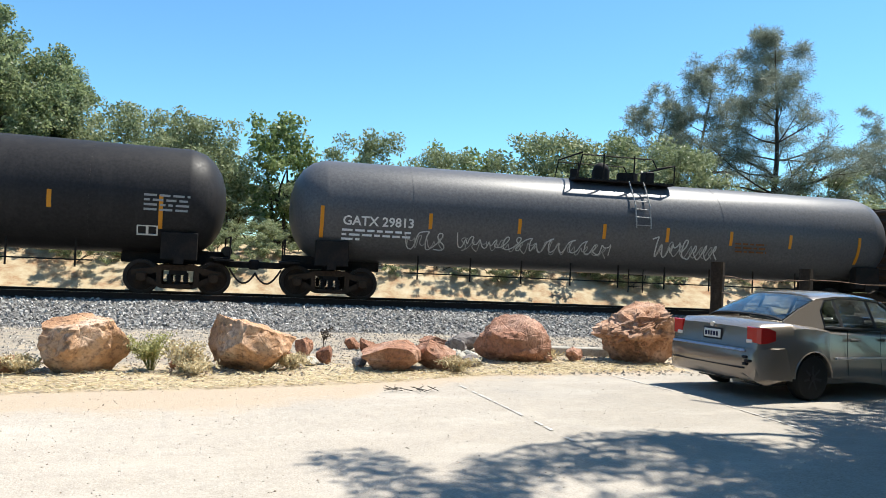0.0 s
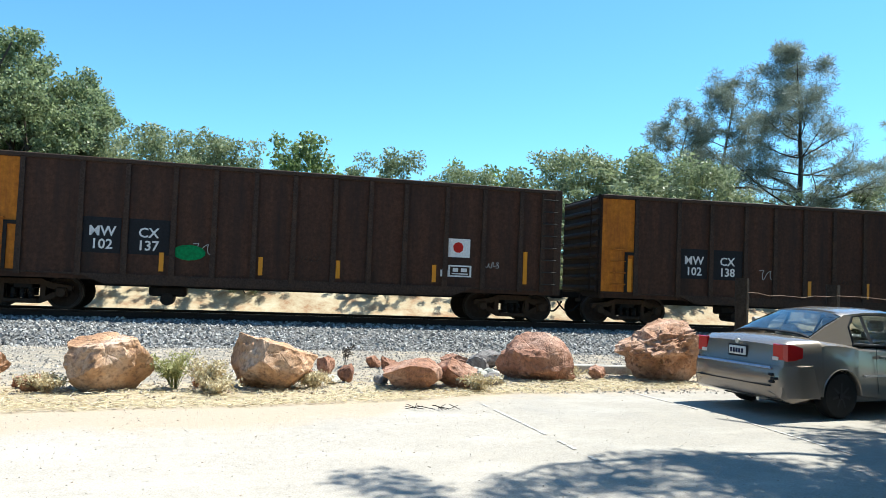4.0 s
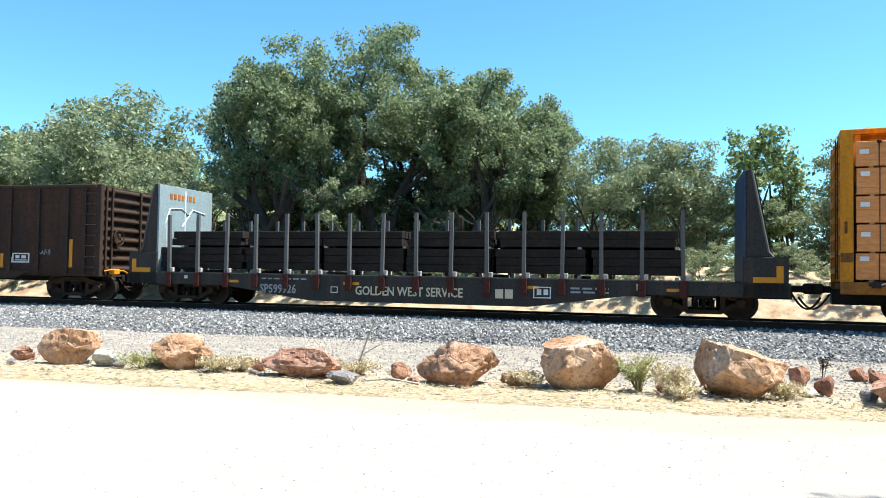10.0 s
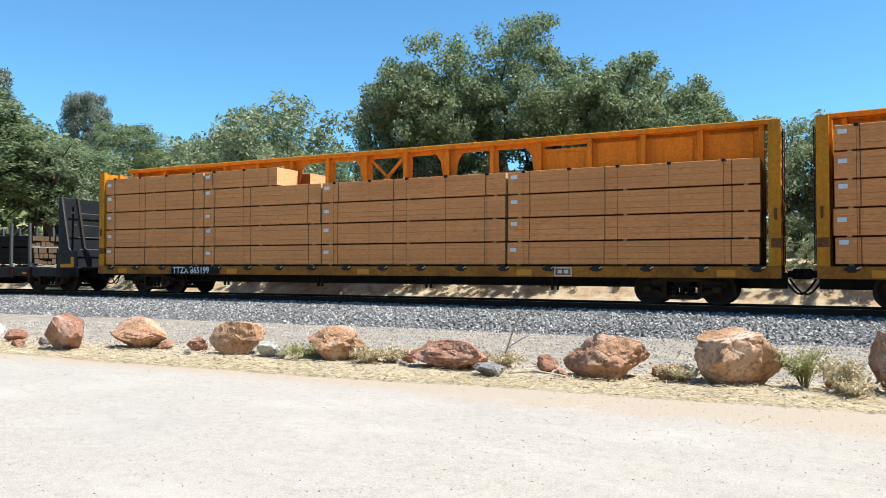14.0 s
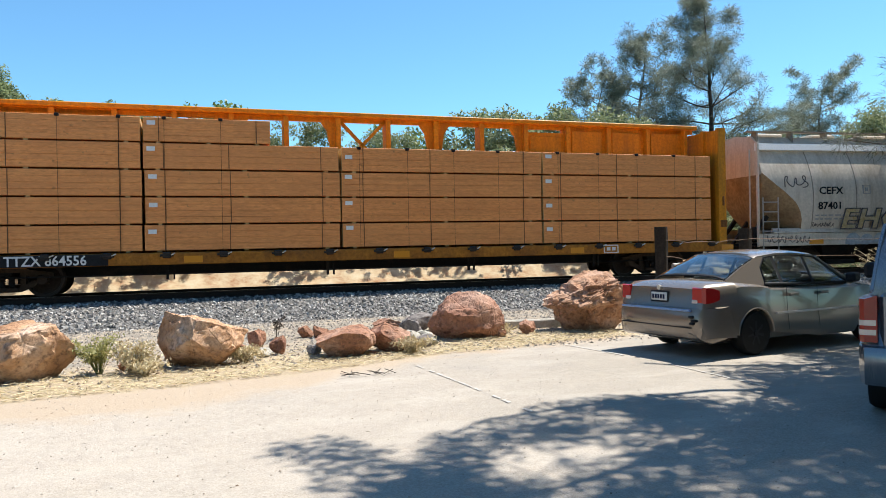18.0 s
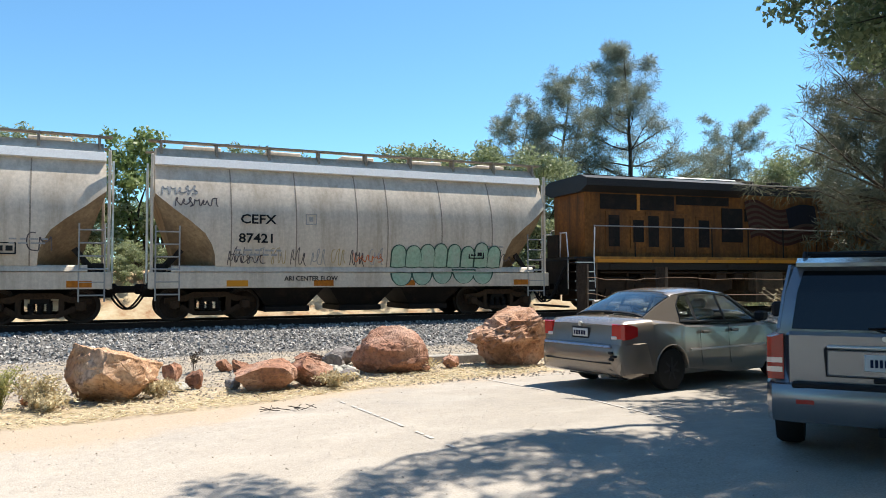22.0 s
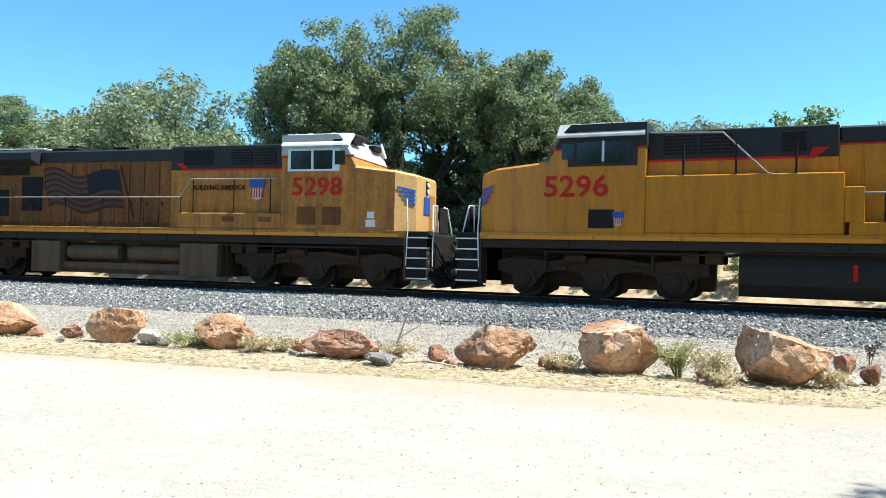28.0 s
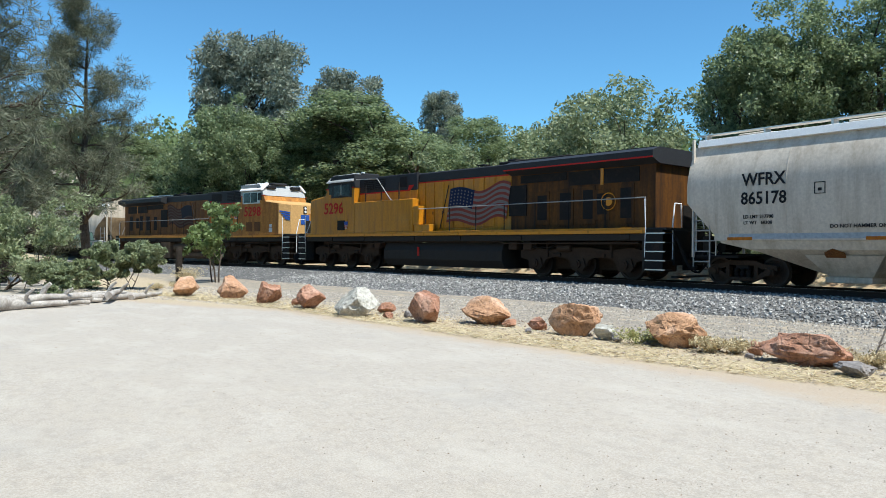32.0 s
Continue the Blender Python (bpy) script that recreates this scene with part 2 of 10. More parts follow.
def lumber_material(name, base, dark):
    """Sawn boards seen from their long sides: many thin courses, knots, each stack a little different."""
    m, t, b = nodes_of(name)
    co = coords(t, True)
    mp = t.nodes.new("ShaderNodeMapping")
    mp.inputs["Scale"].default_value = (0.25, 0.25, 1.0)
    link(t, co, mp.inputs["Vector"])
    grain = noise_node(t, mp.outputs[0], 26, 6, 0.6)
    col = ramp_node(t, grain, [(0.3, dark), (0.55, base), (0.8, tuple(min(1, c * 1.18) for c in base))])
    sep = t.nodes.new("ShaderNodeSeparateXYZ")
    link(t, co, sep.inputs[0])
    course = math_node(t, "FRACT", math_node(t, "MULTIPLY", sep.outputs[2], 1 / 0.039))
    gap = ramp_node(t, course, [(0.0, (1, 1, 1)), (0.12, (0, 0, 0)), (0.9, (0, 0, 0)), (1.0, (1, 1, 1))])
    col = mix_node(t, math_node(t, "MULTIPLY", gap, 0.22), col, tuple(c * 0.45 for c in dark))
    layer = math_node(t, "FLOOR", math_node(t, "MULTIPLY", sep.outputs[2], 1 / 0.039))
    boards = t.nodes.new("ShaderNodeTexWhiteNoise")
    boards.noise_dimensions = "2D"
    pair = t.nodes.new("ShaderNodeCombineXYZ")
    link(t, math_node(t, "FLOOR", math_node(t, "MULTIPLY", sep.outputs[0], 0.31)), pair.inputs[0])
    link(t, layer, pair.inputs[1])
    link(t, pair.outputs[0], boards.inputs["Vector"])
    col = mix_node(t, math_node(t, "MULTIPLY", boards.outputs["Value"], 0.42), col, tuple(c * k for c, k in zip(base, (0.74, 0.66, 0.62))))
    broad = noise_node(t, mp.outputs[0], 2.2, 4, 0.6)
    col = mix_node(t, ramp_node(t, broad, [(0.45, (0, 0, 0)), (0.7, (0.35,) * 3)]), col, (0.50, 0.17, 0.045))
    knots = noise_node(t, co, 7.0, 2, 0.4)
    col = mix_node(t, ramp_node(t, knots, [(0.70, (0, 0, 0)), (0.78, (0.5,) * 3)]), col, (0.13, 0.06, 0.02))
    inf = t.nodes.new("ShaderNodeObjectInfo").outputs["Random"]
    col = mix_node(t, math_node(t, "MULTIPLY", inf, 0.3), col, tuple(c * 0.8 for c in base))
    link(t, col, b.inputs["Base Color"])
    b.inputs["Roughness"].default_value = 0.62
    bump_node(t, gap, 0.3, -0.006, b)
    return m


LUMBER = lumber_material("sawn fir lumber", (0.86, 0.345, 0.10), (0.62, 0.215, 0.05))
LUMBER_END = surface("sawn lumber ends", (0.66, 0.45, 0.22), 0.7, 0, 22, 0.25, (0.35, 0.2, 0.08), 0.5, 9)
STRAP = surface("dark strapping", (0.13, 0.07, 0.035), 0.5, 0, 30, 0.2)
TAG_WHITE = surface("white paper tag", (0.78, 0.78, 0.76), 0.6, 0, 30, 0.08)


def boulder_material(name, lean, crust=0.4):
    """Broken stone, from rust-red (lean 0) to orange-tan (lean 1)."""
    m, t, b = nodes_of(name)
    co = coords(t, True)
    inf = t.nodes.new("ShaderNodeObjectInfo").outputs["Random"]
    broad = noise_node(t, co, 1.6, 6, 0.62)
    fine = noise_node(t, co, 14, 9, 0.7)
    crack = t.nodes.new("ShaderNodeTexVoronoi")
    crack.feature = "DISTANCE_TO_EDGE"
    crack.inputs["Scale"].default_value = 3.2
    link(t, co, crack.inputs["Vector"])
    red = ramp_node(t, broad, [(0.28, (0.15, 0.062, 0.036)), (0.5, (0.36, 0.165, 0.10)), (0.72, (0.54, 0.34, 0.25))])
    tan = ramp_node(t, broad, [(0.28, (0.30, 0.14, 0.06)), (0.5, (0.54, 0.31, 0.17)), (0.72, (0.72, 0.54, 0.41))])
    col = mix_node(t, math_node(t, "ADD", lean, math_node(t, "MULTIPLY", inf, 0.3)), red, tan)
    # hollows of the fine relief darkened: cavity shade put into the stone colour
    col = mix_node(t, ramp_node(t, fine, [(0.36, (0.65,) * 3), (0.52, (0, 0, 0))]), col, (0.10, 0.05, 0.035))
    col = mix_node(t, ramp_node(t, fine, [(0.62, (0, 0, 0)), (0.76, (crust,) * 3)]), col, (0.62, 0.50, 0.42))
    link(t, col, b.inputs["Base Color"])
    b.inputs["Roughness"].default_value = 0.88
    h = math_node(t, "ADD", fine, math_node(t, "MULTIPLY", ramp_node(t, crack.outputs["Distance"], [(0.0, (0, 0, 0)), (0.05, (1, 1, 1))]), 0.25))
    bump_node(t, h, 0.7, 0.05, b)
    return m


BOULDER, BOULDER_TAN = boulder_material("rust-red boulder stone", 0.0), boulder_material("orange-tan boulder stone", 0.7)
PALE_ROCK = surface("pale lichened rock", (0.52, 0.49, 0.43), 0.9, 0, 14, 0.25, (0.24, 0.22, 0.16), 0.6, 2.4, 0.7, 0.04, spread=True)
GREY_ROCK = surface("grey broken rock", (0.26, 0.235, 0.22), 0.9, 0, 14, 0.3, (0.13, 0.10, 0.09), 0.5, 2.6, 0.7, 0.04, spread=True)


def ballast_material():
    m, t, b = nodes_of("crushed grey ballast")
    g = t.nodes.new("ShaderNodeNewGeometry")
    col = ramp_node(t, g.outputs["Random Per Island"], [(0.0, (0.10, 0.093, 0.086)), (0.45, (0.25, 0.236, 0.218)), (0.85, (0.40, 0.38, 0.35)), (1.0, (0.55, 0.525, 0.485))])
    link(t, col, b.inputs["Base Color"])
    b.inputs["Roughness"].default_value = 0.9
    return m


def ballast_bed_material():
    m, t, b = nodes_of("ballast bed")
    co = coords(t)
    v = t.nodes.new("ShaderNodeTexVoronoi")
    v.inputs["Scale"].default_value = 15
    link(t, co, v.inputs["Vector"])
    col = ramp_node(t, noise_node(t, v.outputs["Position"], 40, 2), [(0.3, (0.08, 0.075, 0.07)), (0.5, (0.21, 0.20, 0.187)), (0.7, (0.38, 0.36, 0.335))])
    # gaps between the stones painted near-black, as the shade down in them
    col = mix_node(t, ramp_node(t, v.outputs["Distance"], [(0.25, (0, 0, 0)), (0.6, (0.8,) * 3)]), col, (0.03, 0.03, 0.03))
    link(t, col, b.inputs["Base Color"])
    b.inputs["Roughness"].default_value = 0.95
    bump_node(t, v.outputs["Distance"], 0.9, -0.04, b)
    return m


BALLAST, BALLAST_BED = ballast_material(), ballast_bed_material()
STRAW = leaf_material("dry straw", (0.32, 0.23, 0.12), (0.55, 0.45, 0.26), (0.72, 0.63, 0.43), 0.3, 0.7)
OAK_LEAF = leaf_material("oak leaves", (0.07, 0.10, 0.042), (0.18, 0.23, 0.105), (0.35, 0.40, 0.215), 0.56, 0.42)
WILLOW_LEAF = leaf_material("grey-green leaves", (0.11, 0.14, 0.06), (0.22, 0.265, 0.13), (0.37, 0.40, 0.23), 0.4, 0.5)
BUSH_LEAF = leaf_material("fresh green leaves", (0.08, 0.12, 0.035), (0.17, 0.23, 0.075), (0.29, 0.35, 0.14), 0.45, 0.5)
PINE_LEAF = leaf_material("grey-green pine needles", (0.09, 0.11, 0.075), (0.20, 0.225, 0.165), (0.33, 0.35, 0.275), 0.35, 0.55)
BARK = surface("grey-brown bark", (0.085, 0.066, 0.05), 0.9, 0, 16, 0.35, (0.16, 0.14, 0.12), 0.4, 2.5, 0.8, 0.04, spread=True)
POST_WOOD = surface("dark weathered post wood", (0.034, 0.027, 0.022), 0.85, 0, 22, 0.35, (0.10, 0.08, 0.06), 0.4, 3, 0.6, 0.02, spread=True)
BLEACHED = surface("bleached dead wood", (0.47, 0.43, 0.385), 0.85, 0, 18, 0.25, (0.22, 0.18, 0.145), 0.7, 3, 0.5, 0.02, spread=True)
CONCRETE = surface("weathered concrete kerb", (0.42, 0.39, 0.34), 0.9, 0, 25, 0.2, (0.25, 0.22, 0.19), 0.4, 2)


# ---- geometry helpers ----
def finish(bm, name, smooth=None):
    me = bpy.data.meshes.new(name)
    bmesh.ops.recalc_face_normals(bm, faces=bm.faces)
    bm.to_mesh(me)
    bm.free()
    if smooth:
        me.shade_smooth()
        me.set_sharp_from_angle(angle=radians(smooth))
    return me


def part(name, bm, material, parent, label="", smooth=None, at=None):
    """Links a bmesh, or a mesh that is already made, as one object under a thing or a part."""
    me = bm if isinstance(bm, bpy.types.Mesh) else finish(bm, name, smooth)
    if not me.materials:
        me.materials.append(material)
    ob = new(name, me)
    ob.parent = parent
    if at is not None:
        ob.matrix_basis = at
    if label:
        ob["label"] = label
    return ob


def thing(name, label, category, group="", m=None):
    ob = tagged(new(name), label, category, group)
    ob.empty_display_size = 0.2
    if m is not None:
        ob.matrix_basis = m
    return ob


def box(bm, x0, x1, y0, y1, z0, z1, bevel=0.0, m=None):
    r = bmesh.ops.create_cube(bm, size=1.0, matrix=Matrix.Translation(((x0 + x1) / 2, (y0 + y1) / 2, (z0 + z1) / 2)) @ Matrix.Diagonal((x1 - x0, y1 - y0, z1 - z0, 1)))
    vs = r["verts"]
    if bevel:
        es = list({e for v in vs for e in v.link_edges})
        r = bmesh.ops.bevel(bm, geom=es, offset=bevel, segments=1, affect="EDGES")
        vs = list({v for f in r["faces"] for v in f.verts} | {v for v in vs if v.is_valid})
    if m is not None:
        bmesh.ops.transform(bm, matrix=m, verts=[v for v in vs if v.is_valid])
    return bm


def cyl(bm, a, b, r, n=12, r2=None, caps=True):
    """A round bar from a to b."""
    a, b = Vector(a), Vector(b)
    d = b - a
    m = Matrix.Translation((a + b) / 2) @ d.to_track_quat("Z", "Y").to_matrix().to_4x4()
    bmesh.ops.create_cone(bm, cap_ends=caps, segments=n, radius1=r, radius2=r if r2 is None else r2, depth=d.length, matrix=m)
    return bm


def bars(pts, r, n=6, bm=None):
    """A bent round bar through the points, in one piece."""
    bm = bm or bmesh.new()
    pts = [Vector(p) for p in pts]
    pts = [p for i, p in enumerate(pts) if i == 0 or (p - pts[i - 1]).length > 1e-4]
    rings, q = [], None
    for i, p in enumerate(pts):
        a, b = (p - pts[max(i - 1, 0)]).normalized(), (pts[min(i + 1, len(pts) - 1)] - p).normalized()
        d = (a + b).normalized() if (a + b).length > 1e-3 else b
        q = d.to_track_quat("Z", "Y") if q is None else (q @ Vector((0, 0, 1))).rotation_difference(d) @ q
        wide = 1 / max(0.5, (a + b).length / 2) if 0 < i < len(pts) - 1 else 1.0
        rings.append([p + q @ Vector((math.cos(k / n * math.tau), math.sin(k / n * math.tau), 0)) * r * wide for k in range(n)])
    return loft(bm, rings)


def prism(bm, outline, y0, y1):
    """An outline of (x, z) points pushed from y0 to y1."""
    a = [bm.verts.new((x, y0, z)) for x, z in outline]
    b = [bm.verts.new((x, y1, z)) for x, z in outline]
    n = len(a)
    bm.faces.new(a)
    bm.faces.new(b[::-1])
    for i in range(n):
        bm.faces.new((a[i], b[i], b[(i + 1) % n], a[(i + 1) % n]))
    return bm


def loft(bm, rings, caps=True):
    """A skin over rings of equally many points."""
    vs = [[bm.verts.new(p) for p in ring] for ring in rings]
    n = len(vs[0])
    for r0, r1 in zip(vs, vs[1:]):
        for i in range(n):
            bm.faces.new((r0[i], r0[(i + 1) % n], r1[(i + 1) % n], r1[i]))
    if caps:
        bm.faces.new(vs[0][::-1])
        bm.faces.new(vs[-1])
    return bm


def lettering(text, size, parent, material, x, y, z, name="lettering", thick=0.004, align="LEFT", squash=1.0):
    """Raised letters on a side that faces -y, lower left corner at x, z."""
    cu = bpy.data.curves.new(name, "FONT")
    cu.body, cu.size, cu.extrude, cu.align_x, cu.resolution_u = text, size, thick, align, 2
    cu.offset = size * 0.018
    tmp = bpy.data.objects.new(name, cu)
    me = bpy.data.meshes.new_from_object(tmp)
    bpy.data.objects.remove(tmp)
    me.name = name
    me.materials.clear()
    me.materials.append(material)
    me.transform(Matrix.Diagonal((squash, 1, 1, 1)))
    return part(name, me, material, parent, at=pose(x, y, z, 90, 0, 0))


def lumpy(seed, lx, ly, lz, rough=0.16):
    """A broken stone: a cut and chipped ball with facets and rounded edges."""
    rnd = random.Random(seed)
    bm = bmesh.new()
    bmesh.ops.create_icosphere(bm, subdivisions=5 if lx > 0.8 else 4, radius=0.5)
    planes = []
    for _ in range(14):
        n = Vector((rnd.gauss(0, 1), rnd.gauss(0, 1), rnd.gauss(0.1, 0.8))).normalized()
        planes.append((n, rnd.uniform(0.23, 0.42)))
    off = Vector((rnd.uniform(0, 50), rnd.uniform(0, 50), rnd.uniform(0, 50)))
    for v in bm.verts:
        p = v.co.copy()
        for n, d in planes:
            k = p.dot(n) - d
            if k > 0:
                p -= n * k * 0.97
        p += p.normalized() * (noise.fractal(p * 2.4 + off, 0.9, 2.2, 5) * rough * 0.30 + noise.noise(p * 11 + off) * rough * 0.16 + noise.noise(p * 26 + off) * rough * 0.10)
        ledge = noise.noise(p * 4.2 + off * 1.7)             # broken ledges and hollows
        p -= p.normalized() * rough * (0.10 * max(0.0, 0.10 - abs(ledge)) / 0.10 + 0.10 * max(0.0, min(1.0, (ledge - 0.15) / 0.06)))
        under = max(0.0, -0.04 - p.z) * 1.05                   # the foot draws in
        p.x, p.y = p.x * (1 - under), p.y * (1 - under)
        v.co = p
    lo = [min(v.co[i] for v in bm.verts) for i in range(3)]
    hi = [max(v.co[i] for v in bm.verts) for i in range(3)]
    for v in bm.verts:
        v.co = Vector(((v.co.x - (lo[0] + hi[0]) / 2) / (hi[0] - lo[0]) * lx, (v.co.y - (lo[1] + hi[1]) / 2) / (hi[1] - lo[1]) * ly, (v.co.z - lo[2]) / (hi[2] - lo[2]) * lz * 1.12 - lz * 0.12))
    return finish(bm, "boulder", 28)


# ---- the track's line: a long curve round the car park's side, straight beyond ----
RAD, YC, RAIL = 210.4, 21.4, 0.51
S0, S1 = -75.0, 48.0


def on_track(s, off=0.0, z=0.0):
    """The pose on the rails' top at s metres along the track from the middle, off metres towards the car park."""
    c = min(max(s, S0), S1)
    a = c / RAD
    x, y = math.sin(a) * RAD, YC - RAD + math.cos(a) * RAD
    tx, ty = math.cos(a), -math.sin(a)
    x, y = x + (s - c) * tx, y + (s - c) * ty
    return pose(x + off * ty, y - off * tx, RAIL + z, 0, 0, -math.degrees(a))


def from_track(x, y):
    """Metres along the track and metres off it towards the car park, of a place on the ground."""
    dx, dy = x, y - (YC - RAD)
    s = math.atan2(dx, dy) * RAD
    if S0 <= s <= S1 and dy > 0:
        return s, RAD - math.hypot(dx, dy)
    c = S0 if s < 0 else S1
    m = on_track(c)
    v = m.inverted() @ Vector((x, y, 0))
    return c + v.x, -v.y


# ---- ground: one sheet to the horizon ----
def smooth(a, b, v):
    k = min(1, max(0, (v - a) / (b - a)))
    return k * k * (3 - 2 * k)


def ground_height(x, y):
    s, off = from_track(x, y)
    r = math.hypot(x, y)
    z = 0.0
    if off < -3.2:                                     # bank behind the rails
        z += 1.9 * smooth(3.6, 8.5, -off) + 1.2 * smooth(10, 40, -off)
        z += 0.22 * noise.noise(Vector((x * 0.35, y * 0.35, 3.0))) * smooth(3.6, 6, -off)
    left = smooth(-0.1, 0.55, -x / (r + 1e-6)) * smooth(-4, 12, y)
    z += left * (15.0 * smooth(55, 150, r) + 9 * smooth(150, 420, r)) * (0.8 + 0.3 * noise.noise(Vector((x * 0.012, y * 0.012, 0))))
    z += (1 - left) * 5.0 * smooth(70, 300, r) * smooth(0, 40, y)
    z += 0.02 * noise.noise(Vector((x * 0.5, y * 0.5, 1.0))) * smooth(2, 5, r)
    if -5.5 < off < 4.6:
        z -= 0.06
    return z


def axis(lo, hi, fine, grow):
    out, v, step = [0.0], 0.0, fine
    while v < hi:
        v += step
        step = fine if v < 26 else step * grow
        out.append(v)
    neg, v, step = [], 0.0, fine
    while v > lo:
        v -= step
        step = fine if v > -42 else step * grow
        neg.append(v)
    return neg[::-1] + out


def build_ground():
    xs, ys = axis(-1500, 1500, 0.5, 1.11), axis(-1500, 1500, 0.5, 1.11)
    verts = [(x, y, ground_height(x, y)) for y in ys for x in xs]
    n = len(xs)
    faces = [(j * n + i, j * n + i + 1, (j + 1) * n + i + 1, (j + 1) * n + i) for j in range(len(ys) - 1) for i in range(n - 1)]
    me = bpy.data.meshes.new("ground")
    me.from_pydata(verts, [], faces)
    me.shade_smooth()
    m, t, b = nodes_of("car park dust, straw, dirt and grass")
    co = coords(t)
    sep = t.nodes.new("ShaderNodeSeparateXYZ")
    link(t, co, sep.inputs[0])
    X, Y = sep.outputs[0], sep.outputs[1]

    def line(stops):
        """y of a border along x, from -40 to 24."""
        f = math_node(t, "DIVIDE", math_node(t, "ADD", X, 40), 64)
        return math_node(t, "MULTIPLY", ramp_node(t, f, [((x + 40) / 64, ((y + 10) / 30,) * 3) for x, y in stops]), 30)

    def beyond(border, width, wob, scale):
        """0 before the border, 1 past it, with a ragged edge."""
        w = math_node(t, "MULTIPLY", math_node(t, "SUBTRACT", noise_node(t, co, scale, 5, 0.65), 0.5), wob)
        d = math_node(t, "ADD", math_node(t, "SUBTRACT", math_node(t, "ADD", Y, 10), border), w)
        k = t.nodes.new("ShaderNodeMapRange")
        k.inputs["From Min"].default_value, k.inputs["From Max"].default_value = -width / 2, width / 2
        link(t, d, k.inputs["Value"])
        return k.outputs[0]

    grit = noise_node(t, co, 55, 6, 0.7)
    mid = noise_node(t, co, 2.2, 6, 0.65)
    wide = noise_node(t, co, 0.35, 4, 0.6)
    # worn pale paving: greyer on the right, dusty cream on the left
    grey = ramp_node(t, grit, [(0.28, (0.198, 0.174, 0.145)), (0.5, (0.325, 0.289, 0.244)), (0.75, (0.432, 0.392, 0.338))])
    cream = ramp_node(t, grit, [(0.25, (0.262, 0.224, 0.182)), (0.5, (0.402, 0.354, 0.300)), (0.75, (0.498, 0.447, 0.392))])
    east = t.nodes.new("ShaderNodeMapRange")
    east.inputs["From Min"].default_value, east.inputs["From Max"].default_value = -3.0, 3.0
    link(t, math_node(t, "ADD", math_node(t, "ADD", X, math_node(t, "MULTIPLY", Y, -0.35)), math_node(t, "MULTIPLY", math_node(t, "SUBTRACT", wide, 0.5), 9)), east.inputs["Value"])
    lot = mix_node(t, east.outputs[0], cream, grey)
    lot = mix_node(t, ramp_node(t, mid, [(0.52, (0, 0, 0)), (0.72, (0.45,) * 3)]), lot, (0.42, 0.363, 0.292))
    lot = mix_node(t, ramp_node(t, wide, [(0.58, (0, 0, 0)), (0.7, (0.35,) * 3)]), lot, (0.30, 0.28, 0.26))
    speck = noise_node(t, co, 150, 3, 0.6)
    lot = mix_node(t, ramp_node(t, speck, [(0.60, (0, 0, 0)), (0.70, (0.55,) * 3)]), lot, (0.13, 0.12, 0.105))
    lot = mix_node(t, ramp_node(t, noise_node(t, co, 8, 5, 0.7), [(0.35, (0.4,) * 3), (0.52, (0, 0, 0))]), lot, (0.27, 0.245, 0.21))
    streak = t.nodes.new("ShaderNodeMapping")
    streak.inputs["Scale"].default_value = (0.6, 1.2, 1.0)
    streak.inputs["Rotation"].default_value = (0, 0, 0.35)
    link(t, co, streak.inputs["Vector"])
    lot = mix_node(t, ramp_node(t, noise_node(t, streak.outputs[0], 1.1, 6, 0.65), [(0.48, (0, 0, 0)), (0.72, (0.4,) * 3)]), lot, (0.50, 0.457, 0.398))
    clay = ramp_node(t, grit, [(0.3, (0.32, 0.248, 0.178)), (0.7, (0.462, 0.38, 0.292))])
    straw = ramp_node(t, noise_node(t, co, 26, 7, 0.75), [(0.3, (0.18, 0.125, 0.075)), (0.48, (0.40, 0.32, 0.205)), (0.7, (0.57, 0.485, 0.345))])
    straw = mix_node(t, ramp_node(t, mid, [(0.4, (0.6,) * 3), (0.6, (0, 0, 0))]), straw, clay)
    gravel = ramp_node(t, grit, [(0.3, (0.12, 0.10, 0.08)), (0.5, (0.245, 0.212, 0.172)), (0.72, (0.36, 0.325, 0.275))])
    gravel = mix_node(t, ramp_node(t, mid, [(0.45, (0, 0, 0)), (0.62, (0.7,) * 3)]), gravel, (0.42, 0.34, 0.24))
    bank = ramp_node(t, noise_node(t, co, 1.3, 8, 0.75), [(0.35, (0.27, 0.140, 0.070)), (0.5, (0.41, 0.315, 0.195)), (0.65, (0.49, 0.420, 0.290))])
    far = ramp_node(t, noise_node(t, co, 0.15, 6, 0.7), [(0.4, (0.09, 0.12, 0.04)), (0.6, (0.30, 0.27, 0.13))])
    lot_edge = line([(-40, 3.5), (-22, 4.5), (-17.6, 7.0), (-10.7, 7.5), (-7, 7.8), (-3.5, 7.9), (0, 8.0), (2.3, 9.2), (3.7, 10.1), (7, 10.7), (14, 11.2), (24, 12)])
    clay_edge = line([(-40, 3.9), (-22, 5.0), (-17.6, 7.3), (-10.7, 7.8), (-7, 8.2), (-3.5, 8.85), (0, 9.3), (2.3, 9.75), (3.7, 10.3), (7, 10.9), (14, 11.6), (24, 13)])
    straw_edge = line([(-40, 8.5), (-22, 9), (-17.6, 9.6), (-10.7, 10.4), (-7, 11.0), (-3.5, 11.2), (0, 11.2), (3.7, 11.9), (7, 12.6), (14, 13), (24, 15)])
    col = mix_node(t, beyond(lot_edge, 0.5, 1.5, 1.6), lot, clay)
    col = mix_node(t, beyond(clay_edge, 0.35, 1.2, 2.6), col, straw)
    col = mix_node(t, beyond(straw_edge, 0.9, 1.9, 1.4), col, gravel)
    bank_edge = line([(-40, 19), (-20, 22.0), (0, 24.0), (24, 22.5)])
